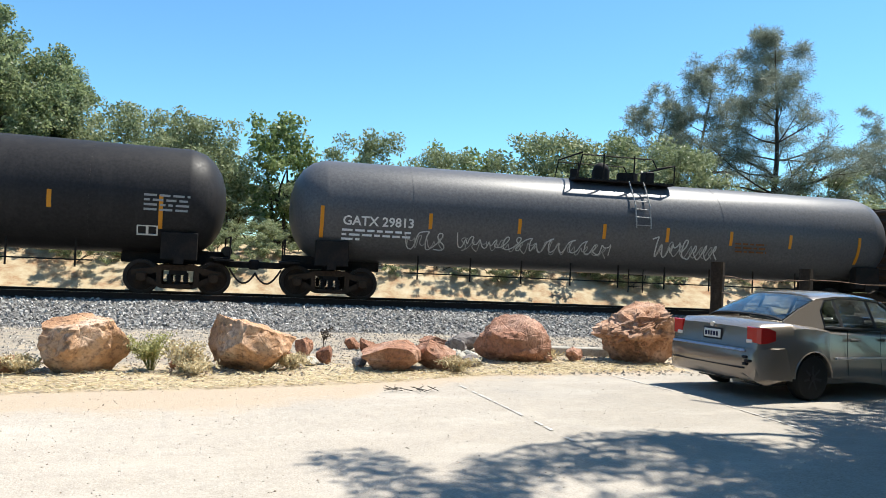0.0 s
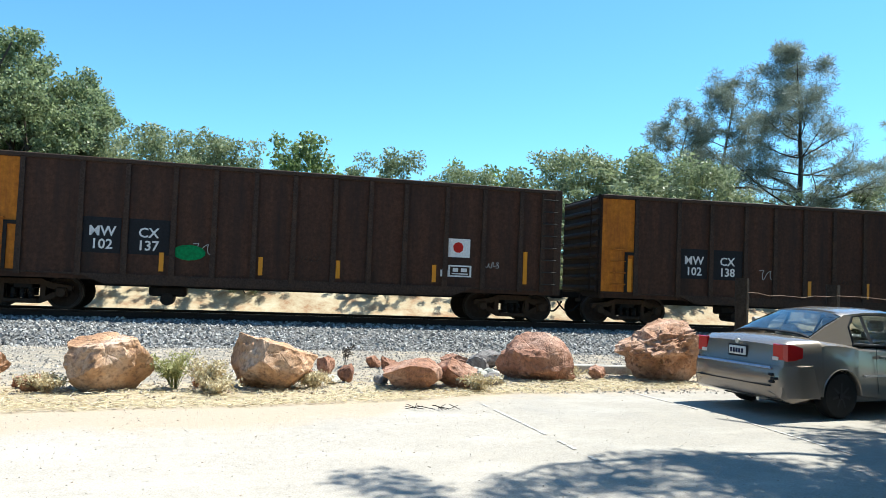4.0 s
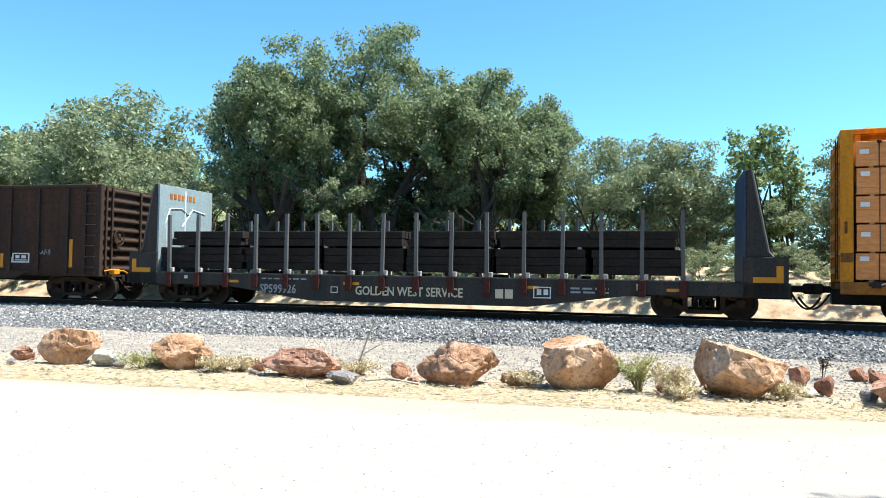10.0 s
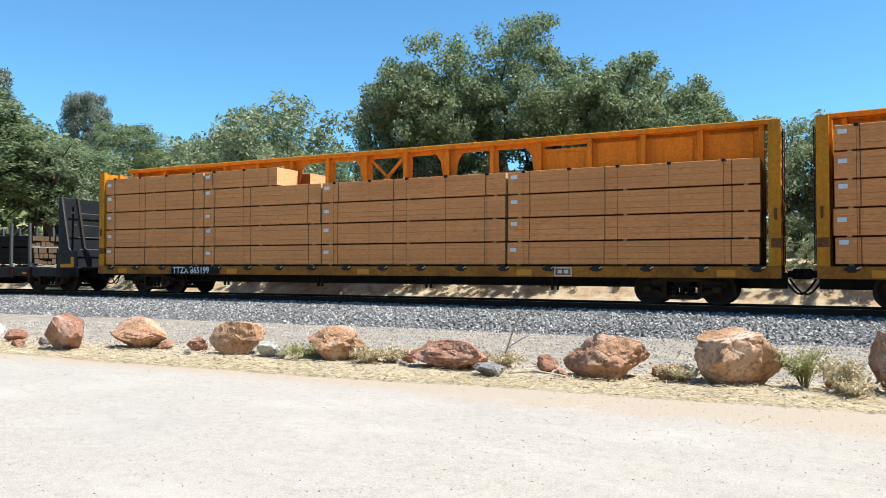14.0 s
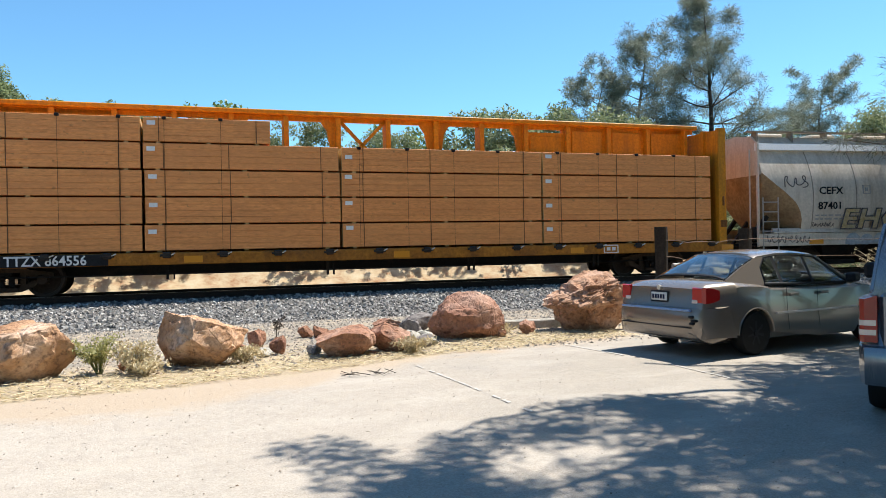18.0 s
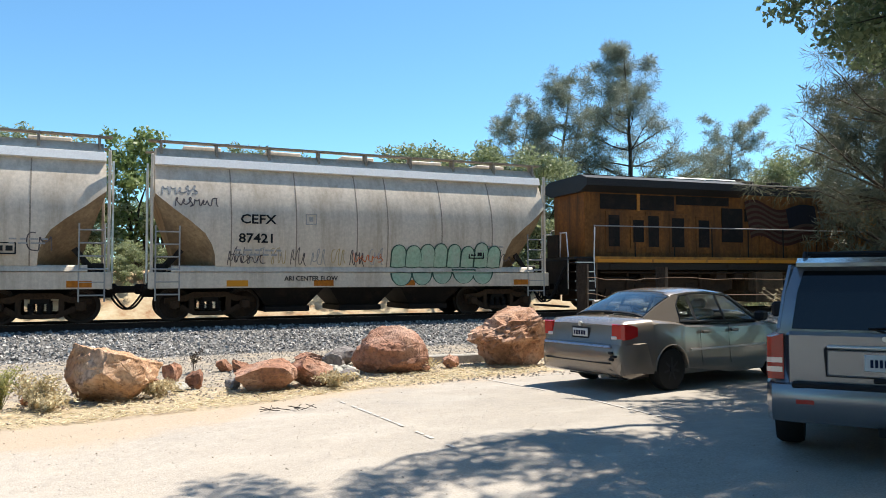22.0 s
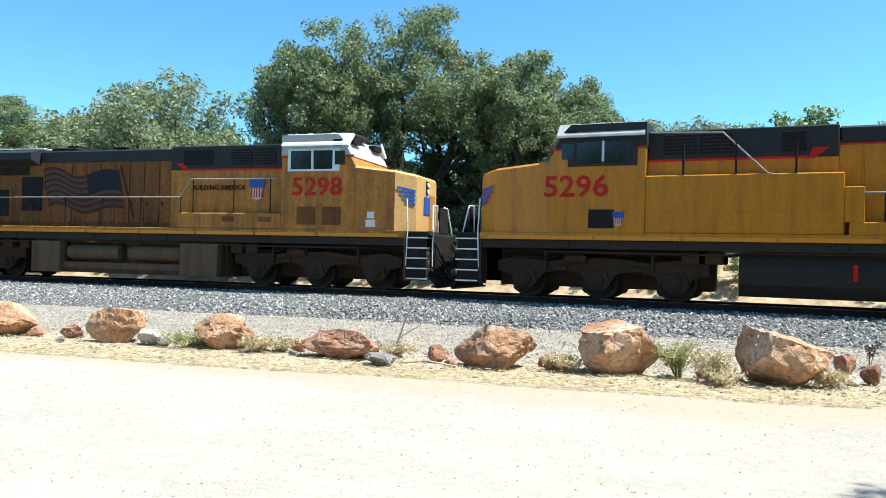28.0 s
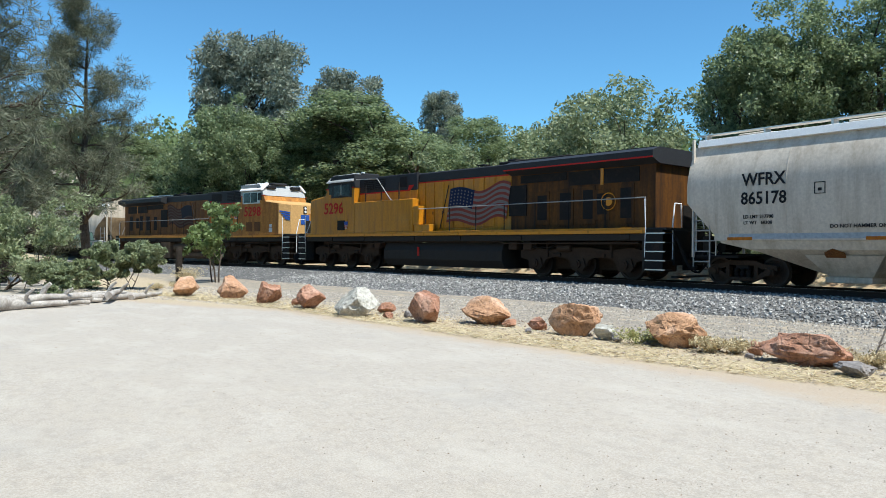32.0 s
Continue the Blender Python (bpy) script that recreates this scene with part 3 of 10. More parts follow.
    col = mix_node(t, beyond(bank_edge, 0.8, 1.5, 1.4), col, bank)
    far_edge = line([(-40, 30), (0, 36), (24, 36)])
    col = mix_node(t, beyond(far_edge, 6, 8, 0.3), col, far)
    link(t, col, b.inputs["Base Color"])
    b.inputs["Roughness"].default_value = 0.93
    b.inputs["Specular IOR Level"].default_value = 0.25
    bump_node(t, math_node(t, "ADD", grit, math_node(t, "MULTIPLY", mid, 1.5)), 0.35, 0.02, b)
    me.materials.append(m)
    return tagged(new("ground", me), "dusty pale car park with straw verge and dry bank", "ground", kind="structure")


build_ground()


def build_ballast():
    """The raised stone bed, sleepers and rails along the whole line."""
    prof = [(5.2, -0.56), (4.1, -0.36), (2.15, -0.21), (1.4, -0.16), (-1.4, -0.16), (-2.2, -0.22), (-4.0, -0.5), (-5.0, -0.62)]
    ss = [-300, -200, -140, -110] + [-90 + 2 * i for i in range(80)] + [75, 100, 140, 200, 300]
    bm = bmesh.new()
    rows = []
    for s in ss:
        row = []
        for off, z in prof:
            wide = 1.0 + 0.25 * smooth(0, 30, -s) if off > 2 else 1.0
            p = on_track(s, off * wide, z)
            row.append(bm.verts.new(p.translation))
        rows.append(row)
    for a, b in zip(rows, rows[1:]):
        for i in range(len(prof) - 1):
            bm.faces.new((a[i], a[i + 1], b[i + 1], b[i]))
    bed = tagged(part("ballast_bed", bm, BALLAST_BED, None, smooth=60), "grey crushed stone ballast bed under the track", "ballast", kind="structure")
    # loose stones, laid where the camera looks
    rng = np.random.default_rng(5)
    n = 30000
    base = np.array([(1, 0, 0), (-1, 0, 0), (0, 1, 0), (0, -1, 0), (0, 0, 1), (0, 0, -1)], float)
    tri = np.array([(0, 2, 4), (2, 1, 4), (1, 3, 4), (3, 0, 4), (2, 0, 5), (1, 2, 5), (3, 1, 5), (0, 3, 5)])
    s = np.concatenate([rng.uniform(-34, 24, int(n * 0.8)), rng.uniform(-80, 50, n - int(n * 0.8))])
    off = 1.25 + 4.3 * rng.random(n) ** 0.9
    po, pz = np.array([p[0] for p in prof])[::-1], np.array([p[1] for p in prof])[::-1]
    wide = np.where(off > 2, 1 + 0.25 * np.clip(-s / 30, 0, 1), 1)
    z = np.interp(off, po, pz) + 0.004
    a = np.clip(s, S0, S1) / RAD
    x = np.sin(a) * (RAD - off * wide) + (s - np.clip(s, S0, S1)) * np.cos(a)
    y = YC - RAD + np.cos(a) * (RAD - off * wide) - (s - np.clip(s, S0, S1)) * np.sin(a)
    size = rng.uniform(0.025, 0.062, n)
    V = base[None] * rng.uniform(0.55, 1.15, (n, 6, 1)) + rng.normal(0, 0.18, (n, 6, 3))
    q = rng.normal(size=(n, 3, 3))
    u, _, vt = np.linalg.svd(q)
    V = np.einsum("nij,nkj->nki", u @ vt, V) * size[:, None, None] + np.stack([x, y, z + RAIL], 1)[:, None]
    F = (tri[None] + 6 * np.arange(n)[:, None, None]).reshape(-1, 3)
    me = bpy.data.meshes.new("ballast_stones")
    me.from_pydata(V.reshape(-1, 3).tolist(), [], F.tolist())
    tagged(part("ballast_stones", me, BALLAST, bed), kind="stuff")
    # rails: head, web and foot drawn along the line
    sect = [(-0.075, -0.17), (0.075, -0.17), (0.075, -0.155), (0.012, -0.14), (0.012, -0.045), (0.036, -0.035), (0.036, -0.003), (0.03, 0.0), (-0.03, 0.0), (-0.036, -0.003), (-0.036, -0.035), (-0.012, -0.045), (-0.012, -0.14), (-0.075, -0.155)]
    for side in (1, -1):
        bm = bmesh.new()
        rings = [[on_track(v, side * 0.7535 + o, z).translation for o, z in sect] for v in ss]
        loft(bm, rings)
        rail = tagged(part("rail", bm, RUST_WEB, None, smooth=40), "rusty steel rail with a bright worn head", "rail", "rails of the track", "structure")
        bm = bmesh.new()
        loft(bm, [[on_track(v, side * 0.7535 + o, z).translation for o, z in ((-0.03, -0.004), (0.03, -0.004), (0.03, 0.0025), (-0.03, 0.0025))] for v in ss])
        part("rail_head", bm, RAIL_STEEL, rail, "polished running surface")
    bm = bmesh.new()
    box(bm, -0.11, 0.11, -1.3, 1.3, -0.30, -0.145, 0.012)
    me = finish(bm, "sleeper")
    me.materials.append(TIE_WOOD)
    for i in range(-110, 92):
        ob = part("sleeper", me, TIE_WOOD, bed, at=on_track(i * 0.55))


build_ballast()


# ---- boulders along the edge of the car park ----
# x, y on the ground, width, height, seed, stone
BOULDERS = [
    (-5.74, 10.30, 1.30, 0.44, 3, 0), (-3.42, 10.45, 1.17, 0.62, 11, 3), (-1.65, 10.65, 1.10, 0.72, 5, 3),
    (0.47, 10.90, 1.22, 0.74, 8, 3), (2.45, 10.85, 0.95, 0.42, 21, 0), (3.15, 10.95, 0.75, 0.43, 14, 0), (4.81, 12.0, 1.22, 0.78, 17, 0),
    (7.19, 11.95, 1.62, 1.08, 6, 4), (-7.87, 10.1, 1.05, 0.55, 23, 3), (-9.90, 9.95, 1.02, 0.58, 9, 3),
    (-12.21, 9.65, 1.02, 0.58, 12, 3), (-13.08, 8.75, 0.92, 0.66, 31, 0), (-15.31, 8.25, 1.08, 0.66, 7, 1),
    (-17.70, 8.2, 0.86, 0.62, 19, 0), (-19.79, 7.95, 0.86, 0.6, 26, 0), (-22.38, 7.85, 1.0, 0.7, 33, 3), (-23.80, 6.85, 1.1, 0.62, 28, 3),
]
SMALL_ROCKS = [
    (-4.86, 9.65, 0.50, 0.19, 1, 2), (-4.22, 10.35, 0.36, 0.27, 2, 0), (1.31, 11.95, 0.30, 0.36, 3, 0), (1.57, 11.5, 0.26, 0.28, 4, 0),
    (2.32, 13.4, 0.30, 0.2, 5, 0), (2.56, 13.1, 0.34, 0.22, 6, 0), (3.96, 13.9, 0.55, 0.22, 7, 0), (4.41, 13.4, 0.66, 0.34, 8, 2),
    (3.75, 11.05, 0.3, 0.2, 9, 2), (3.6, 11.3, 0.42, 0.26, 10, 1), (6.04, 12.0, 0.36, 0.24, 11, 0), (-11.64, 9.8, 0.34, 0.15, 12, 0),
    (-15.51, 9.2, 0.48, 0.26, 13, 0), (-9.13, 9.85, 0.46, 0.26, 14, 1), (-8.8, 9.75, 0.25, 0.14, 15, 2), (-6.43, 9.9, 0.15, 0.07, 16, 2),
    (1.05, 11.6, 0.3, 0.18, 17, 0), (1.35, 11.35, 0.24, 0.14, 18, 1), (4.1, 12.6, 0.35, 0.3, 19, 2), (4.0, 11.7, 0.3, 0.2, 20, 1),
    (-7.25, 10.25, 0.3, 0.16, 22, 0), (-10.6, 9.35, 0.17, 0.09, 23, 2), (-14.2, 9.0, 0.25, 0.16, 24, 2), (-3.9, 10.05, 0.2, 0.12, 25, 0),
    (2.05, 11.15, 0.22, 0.14, 26, 2), (3.95, 11.25, 0.2, 0.12, 27, 1), (5.6, 12.3, 0.24, 0.14, 28, 2), (-16.5, 8.6, 0.3, 0.2, 29, 0),
    (-2.5, 10.6, 0.34, 0.22, 30, 0), (-2.75, 10.9, 0.22, 0.15, 31, 0), (-8.45, 10.3, 0.42, 0.24, 34, 1), (-8.1, 10.75, 0.28, 0.2, 35, 0),
    (-10.9, 9.9, 0.44, 0.25, 36, 0), (-11.2, 10.2, 0.26, 0.18, 37, 1), (-13.9, 9.2, 0.38, 0.28, 38, 0), (-14.3, 8.5, 0.24, 0.15, 39, 0),
    (-6.6, 10.35, 0.26, 0.2, 40, 0), (-0.5, 10.95, 0.28, 0.16, 41, 0), (5.3, 11.7, 0.3, 0.18, 42, 0), (-18.7, 8.3, 0.32, 0.2, 43, 0),
]
STONES = (BOULDER, PALE_ROCK, GREY_ROCK, BOULDER_TAN, boulder_material("craggy red stone with pale crust", 0.25, 0.85))
STONE_WORDS = ("rust-red", "pale grey-white", "grey broken", "orange-tan", "craggy pale-crusted red")


def further_round(x, y):
    """The stones on the left stand a little further round the car park."""
    a = radians(float(np.interp(x, (-24, -15, -8, -2), (0.8, 0.65, 0.5, 0.1))))
    return x * math.cos(a) - y * math.sin(a), x * math.sin(a) + y * math.cos(a)


def place_rocks():
    for k, (x, y, w, h, seed, kind) in enumerate(BOULDERS):
        x, y = further_round(x, y)
        ob = new("boulder", lumpy(seed, w, w * 0.8, h + 0.08, rough=0.30 if h > 0.9 else 0.135))
        ob.data.materials.append(STONES[kind])
        ob.matrix_basis = pose(x, y, ground_height(x, y) - 0.06)
        size = "large" if h > 0.9 else "low flat" if h < 0.5 else "rounded"
        tagged(ob, "%s %s boulder on the straw verge" % (size, STONE_WORDS[kind]), "boulder", "boulders along the car park")
    for x, y, w, h, seed, kind in SMALL_ROCKS:
        x, y = further_round(x, y)
        ob = new("rock", lumpy(seed + 100, w, w * 0.85, h + 0.03, rough=0.22))
        ob.data.materials.append(STONES[kind])
        ob.matrix_basis = pose(x, y, ground_height(x, y) - 0.02)
        tagged(ob, "small %s rock lying in dry straw" % STONE_WORDS[kind], "rock", "small rocks between the boulders")


place_rocks()


# ---- trees ----
def limb_mesh(bm, pts, radii, n=7):
    rings = []
    for i, p in enumerate(pts):
        d = (pts[min(i + 1, len(pts) - 1)] - pts[max(i - 1, 0)]).normalized()
        q = d.to_track_quat("Z", "Y")
        rings.append([p + q @ Vector((math.cos(k / n * math.tau), math.sin(k / n * math.tau), 0)) * radii[i] for k in range(n)])
    loft(bm, rings)


def grow(rnd, start, direction, length, radius, depth, out, tips, spread=0.6, droop=0.0, wander=0.22, steps=5):
    """A limb that bends and forks; fills out with (points, radii) and tips with the places of foliage."""
    pts, radii, d, p = [start.copy()], [radius], direction.normalized(), start.copy()
    for i in range(steps):
        d = (d + Vector((rnd.gauss(0, wander), rnd.gauss(0, wander), rnd.gauss(0, wander) + droop))).normalized()
        p = p + d * length / steps
        pts.append(p.copy())
        radii.append(radius * (1 - 0.6 * (i + 1) / steps))
    out.append((pts, radii))
    if depth == 0:
        tips.extend(pts[2:])
        return
    if depth == 1:
        tips.extend(pts[3:])
    for k in range(rnd.choice((3, 3, 4))):
        i = rnd.randint(max(1, steps // 2), steps)
        v = Vector((rnd.gauss(0, 1), rnd.gauss(0, 1), rnd.gauss(0.25, 0.7))).normalized()
        grow(rnd, pts[i], d * (1 - spread) + v * spread, length * rnd.uniform(0.55, 0.8), radii[i] * 0.7, depth - 1, out, tips, spread, droop, wander, max(3, steps - 1))


def leaves(name, centres, per, radius, size, aspect, material, seed, hang=0.0, flat=0.8, tuft=0.0):
    """Thousands of small pointed leaves round the centres, as one mesh."""
    rng = np.random.default_rng(seed)
    c = np.repeat(np.asarray(centres, float), per, axis=0)
    n = len(c)
    d = rng.normal(size=(n, 3))
    d /= np.linalg.norm(d, axis=1)[:, None]
    p = c + d * (radius * rng.random(n)[:, None] ** 0.45) * np.array([1, 1, flat])
    a = rng.normal(size=(n, 3)) * (1 - tuft) + d * 2.2 * tuft + np.array([0, 0, -hang])
    a /= np.linalg.norm(a, axis=1)[:, None]
    b = np.cross(a, rng.normal(size=(n, 3)))
    b /= np.linalg.norm(b, axis=1)[:, None]
    L = size * rng.uniform(0.6, 1.3, n)[:, None]
    w = L * aspect
    V = np.stack([p - a * L / 2, p + b * w / 2, p + a * L / 2, p - b * w / 2], 1).reshape(-1, 3)
    F = np.arange(4 * n).reshape(-1, 4)
    me = bpy.data.meshes.new(name)
    me.from_pydata(V.tolist(), [], F.tolist())
    me.materials.append(material)
    return me


def tree(kind, seed, height, spread, m, label, category="tree", group="", dense=False):
    """A tapered trunk with forking limbs and a ragged crown of small leaves."""
    rnd = random.Random(seed)
    limbs, tips = [], []
    if kind == "dome":                                 # a round crown on a straight mast
        limbs.append(([Vector((0, 0, -0.3 + height * 0.93 * i / 6)) + Vector((rnd.gauss(0, 0.1), rnd.gauss(0, 0.1), 0)) for i in range(7)], [height * 0.017 * (1 - 0.13 * i) for i in range(7)]))
        for _ in range(330):
            d = Vector((rnd.gauss(0, 1), rnd.gauss(0, 1), rnd.gauss(0, 1))).normalized() * rnd.uniform(0.25, 1.0) ** 0.5
            p = Vector((d.x * height * spread * 0.5, d.y * height * spread * 0.5, height * (0.60 + 0.38 * d.z)))
            p *= 1 + 0.10 * noise.noise(p * 0.35 + Vector((seed, 0, 0)))
            tips.append(p)
            if rnd.random() < 0.1:
                limbs.append(([Vector((0, 0, p.z * 0.75)), p], [0.07, 0.02]))
    elif kind == "oak":
        for k in range(rnd.choice((2, 3))):
            lean = Vector((rnd.gauss(0, 0.28), rnd.gauss(0, 0.28), 1))
            grow(rnd, Vector((rnd.gauss(0, 0.15), rnd.gauss(0, 0.15), -0.3)), lean, height * 0.5, height * 0.026, 3, limbs, tips, 0.62)
    elif kind == "shrub":
        for k in range(6):
            lean = Vector((rnd.gauss(0, 0.5), rnd.gauss(0, 0.5), 1))
            grow(rnd, Vector((rnd.gauss(0, 0.3), rnd.gauss(0, 0.3), -0.15)), lean, height * 0.6, height * 0.012, 2, limbs, tips, 0.55)
    elif kind == "sparse":
        for k in range(3):
            lean = Vector((rnd.gauss(0, 0.2), rnd.gauss(0, 0.2), 1))
            grow(rnd, Vector((rnd.gauss(0, 0.3), rnd.gauss(0, 0.3), -0.3)), lean, height * 0.62, height * 0.014, 2, limbs, tips, 0.5)
    else:                                              # pine: one bent mast, whorls of rising limbs
        p, d, pts, rad = Vector((0, 0, -0.3)), Vector((rnd.gauss(0, 0.06), rnd.gauss(0, 0.06), 1)), [], []
        for i in range(15):
            pts.append(p.copy())
            rad.append(height * 0.017 * (1 - 0.92 * i / 14))
            p = p + d * height / 14
            d = (d + Vector((rnd.gauss(0, 0.04), rnd.gauss(0, 0.04), 0.05))).normalized()
        limbs.append((pts, rad))
        first = 3 if kind == "pine" else 2
        dome = kind == "fullpine"
        for i in range(first, 15):
            f = (i - first) / (15 - first)
            reach = height * spread * (0.36 * (0.45 + 0.55 * math.sin(math.pi * min(1.0, 0.22 + 0.74 * f))) if dome else 0.30 * (1 - 0.72 * f ** 1.3)) * rnd.uniform(0.7, 1.15)
            for k in range((5 if dome else 4) if i < 13 else 3):
                a = rnd.uniform(0, math.tau)
                grow(rnd, pts[i], Vector((math.cos(a), math.sin(a), rnd.uniform(0.15, 0.75))), reach, rad[i] * 0.42, 1, limbs, tips, 0.42, 0.03, 0.16, 4)
    tall = sorted(p.z for p in tips)
    side = sorted(max(abs(p.x), abs(p.y)) for p in tips)
    keep = (1.0, 1.0) if "pine" in kind else (0.94, 0.95)
    zmax, wide = tall[int(keep[0] * (len(tall) - 1))], side[int(keep[1] * (len(side) - 1))]
    tips = [p for p in tips if p.z <= zmax * 1.02 and max(abs(p.x), abs(p.y)) <= wide * 1.06]
    fz, fx = height / zmax * 0.96, height * spread * 0.5 / wide
    S = Matrix.Diagonal((fx, fx, fz, 1))
    tips = [S @ p for p in tips]
    if kind == "oak":
        rx, zc, rz = height * spread * 0.5, height * 0.60, height * 0.40
        inside = lambda p, k=1.0: (p.x / rx) ** 2 + (p.y / rx) ** 2 + ((p.z - zc) / rz) ** 2 < k
        tips = [p for p in tips if inside(p, 0.95)]
        rnd.shuffle(tips)
        tips = tips[:110]
        for _ in range(17):                            # each lobe is a shell of leaf clumps
            d = Vector((rnd.gauss(0, 1), rnd.gauss(0, 1), rnd.gauss(0.15, 0.8))).normalized()
            r = height * rnd.uniform(0.10, 0.155)
            k = rnd.uniform(0.72, 0.98)
            o = Vector((d.x * (rx - r) * k, d.y * (rx - r) * k, zc + d.z * (rz - r) * k))
            for _ in range(13):
                e = Vector((rnd.gauss(0, 1), rnd.gauss(0, 1), rnd.gauss(0.3, 0.8))).normalized()
                tips.append(o + e * r * rnd.uniform(0.7, 1.0))
        limbs = [(pts, rad) for pts, rad in limbs if rad[0] > height * 0.018 or all(inside(S @ p, 0.9) or p.z < height * 0.3 for p in pts)]
    bm = bmesh.new()
    for pts, rad in limbs:
        if rad[0] * fx > 0.012:
            limb_mesh(bm, [S @ p for p in pts], (rad if kind != "oak" else [r * 1.25 for r in rad]), 7 if rad[0] > 0.08 else 4)
    ob = thing(kind if kind != "sparse" else "tree", label, category, group, m)
    ob.name = {"oak": "oak_tree", "shrub": "shrub", "sparse": "young_tree", "pine": "pine_tree", "fullpine": "pine_tree", "dome": "pine_tree"}[kind]
    part("trunk", bm, BARK, ob, smooth=50)
    crowns = {"oak": (OAK_LEAF, 118, height * 0.046, 0.145, 0.58, 0.0), "shrub": (WILLOW_LEAF, 120, height * 0.085, 0.17, 0.40, 0.0),
              "sparse": (BUSH_LEAF, 34, height * 0.065, 0.20, 0.6, 0.3), "pine": (PINE_LEAF, 130, height * 0.034, 0.34, 0.06, 0.0),
              "dome": (PINE_LEAF, 145, height * 0.058, 0.42, 0.30, 0.0), "fullpine": (PINE_LEAF, 56, height * 0.031, 0.36, 0.075, 0.0)}[kind]
    mat, per, rad, size, asp, hang = crowns
    if dense:
        per, size, asp = 170, 0.26, 0.035
    if len(tips) * per > (120000 if dense else 62000):
        rnd.shuffle(tips)
        tips = tips[:(120000 if dense else 62000) // per]
    part("crown", leaves("crown", [tuple(p) for p in tips], per, rad, size, asp, mat, seed, hang, 0.8, 0.6 if "pine" in kind else 0.0), mat, ob)
    return ob


def at_yaw(deg, dist):
    """A place on the ground in a direction from the car park, degrees to the left of straight ahead."""
    x, y = -math.sin(radians(deg)) * dist, math.cos(radians(deg)) * dist
    return x, y, ground_height(x, y)


# the wood behind the rails: kind, degrees to the left, distance, height of the top over the car park, width
WOOD = [
    ("oak", 31.6, 33, 11.7, 5.6), ("oak", 24.2, 34, 12.6, 7.4), ("oak", 15.6, 32, 10.4, 6.8), ("oak", 33.6, 39, 11.8, 5.2), ("oak", 28.5, 40, 10.6, 8.0), ("oak", 19.5, 37, 11.4, 7.6),
    ("shrub", 7.3, 33, 7.6, 4.4), ("shrub", 1.4, 32, 7.3, 5.6), ("sparse", -6.0, 33, 8.0, 3.0), ("shrub", -11.3, 34, 7.3, 3.9), ("shrub", -16.2, 36, 7.4, 4.4), ("shrub", -23.4, 37, 8.6, 6.8),
    ("sparse", -3.9, 33, 8.0, 2.8), ("sparse", -17.9, 38, 7.9, 3.0), ("shrub", -28.0, 38, 8.1, 6.0), ("shrub", -32.5, 38, 7.7, 5.0),
    ("fullpine", -30.9, 46, 13.0, 5.4), ("fullpine", -34.8, 48, 15.6, 5.6), ("oak", 12.4, 34, 9.0, 4.8), ("pine", -39.9, 44, 15.8, 9.0), ("fullpine", -47.0, 52, 13.1, 6.6), ("shrub", -51.0, 44, 8.0, 6.5), ("shrub", -43.0, 46, 7.6, 6.0), ("fullpine", -55.0, 50, 13.0, 7.0),
    ("shrub", 42.3, 44, 10.9, 8.0), ("shrub", 47.5, 52, 10.4, 7.0), ("dome", 70.2, 66, 19.4, 7.8), ("oak", 71.7, 58, 12.4, 10.5), ("oak", 63.2, 56, 12.6, 11.5), ("dome", 63.2, 80, 19.8, 7.6),
    ("dome", 56.0, 95, 21.3, 4.2), ("oak", 53.1, 72, 14.0, 12.4), ("pine", 81.1, 40, 15.0, 8.5), ("oak", 78.5, 76, 12.5, 10.0), ("oak", 67.5, 57, 10.0, 9.0), ("oak", 58.0, 56, 10.5, 9.5), ("fullpine", 86.0, 50, 15.0, 9.0), ("fullpine", 86.3, 36, 15.0, 6.0), ("fullpine", -57.0, 31, 12.5, 5.6), ("fullpine", -62.0, 30, 13.5, 7.0), ("oak", 75.0, 70, 9.5, 9.0),
]
WORDS = {"oak": "dense dark-green oak standing behind the railway or round the car park", "shrub": "bushy grey-green willow thicket on the bank", "sparse": "slender young tree with thin fresh leaves",
         "pine": "tall open grey pine with bare lower limbs", "fullpine": "full grey-green pine rising over the oaks", "dome": "round-topped grey-green pine on the far slope"}
made_kinds = {}
OLIVE_PINE = leaf_material("dark olive pine needles", (0.05, 0.058, 0.03), (0.115, 0.125, 0.07), (0.22, 0.22, 0.15), 0.25, 0.55)
for i, (kind, deg, dist, top, wide) in enumerate(WOOD):
    x, y, z = at_yaw(deg, dist)
    h = (top - z) * (1.05 if kind == "oak" else 1.0)
    wide *= {"oak": 1.08, "shrub": 1.35, "sparse": 1.1, "pine": 1.1, "fullpine": 1.25, "dome": 1.05}[kind]
    have = made_kinds.setdefault(kind, [])
    if len(have) < {"oak": 5, "shrub": 4, "sparse": 2, "pine": 2, "fullpine": 3, "dome": 2}[kind]:
        ob = tree(kind, 400 + 17 * i, h, wide / h, pose(x, y, z - 0.1, 0, 0, 40 * i), WORDS[kind], group="trees behind the railway")
        have.append((ob, h, wide))
    else:
        src, h0, w0 = have[i % len(have)]
        ob = copy_thing(src, pose(x, y, z - 0.1, 0, 0, 67 * i))
        ob.scale = (wide / w0, wide / w0, h / h0)
    if kind in ("pine", "fullpine") and abs(deg) > 56:      # pines beyond 56 degrees to either side take the darker olive needles
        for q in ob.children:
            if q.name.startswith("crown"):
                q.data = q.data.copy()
                q.data.materials[0] = OLIVE_PINE
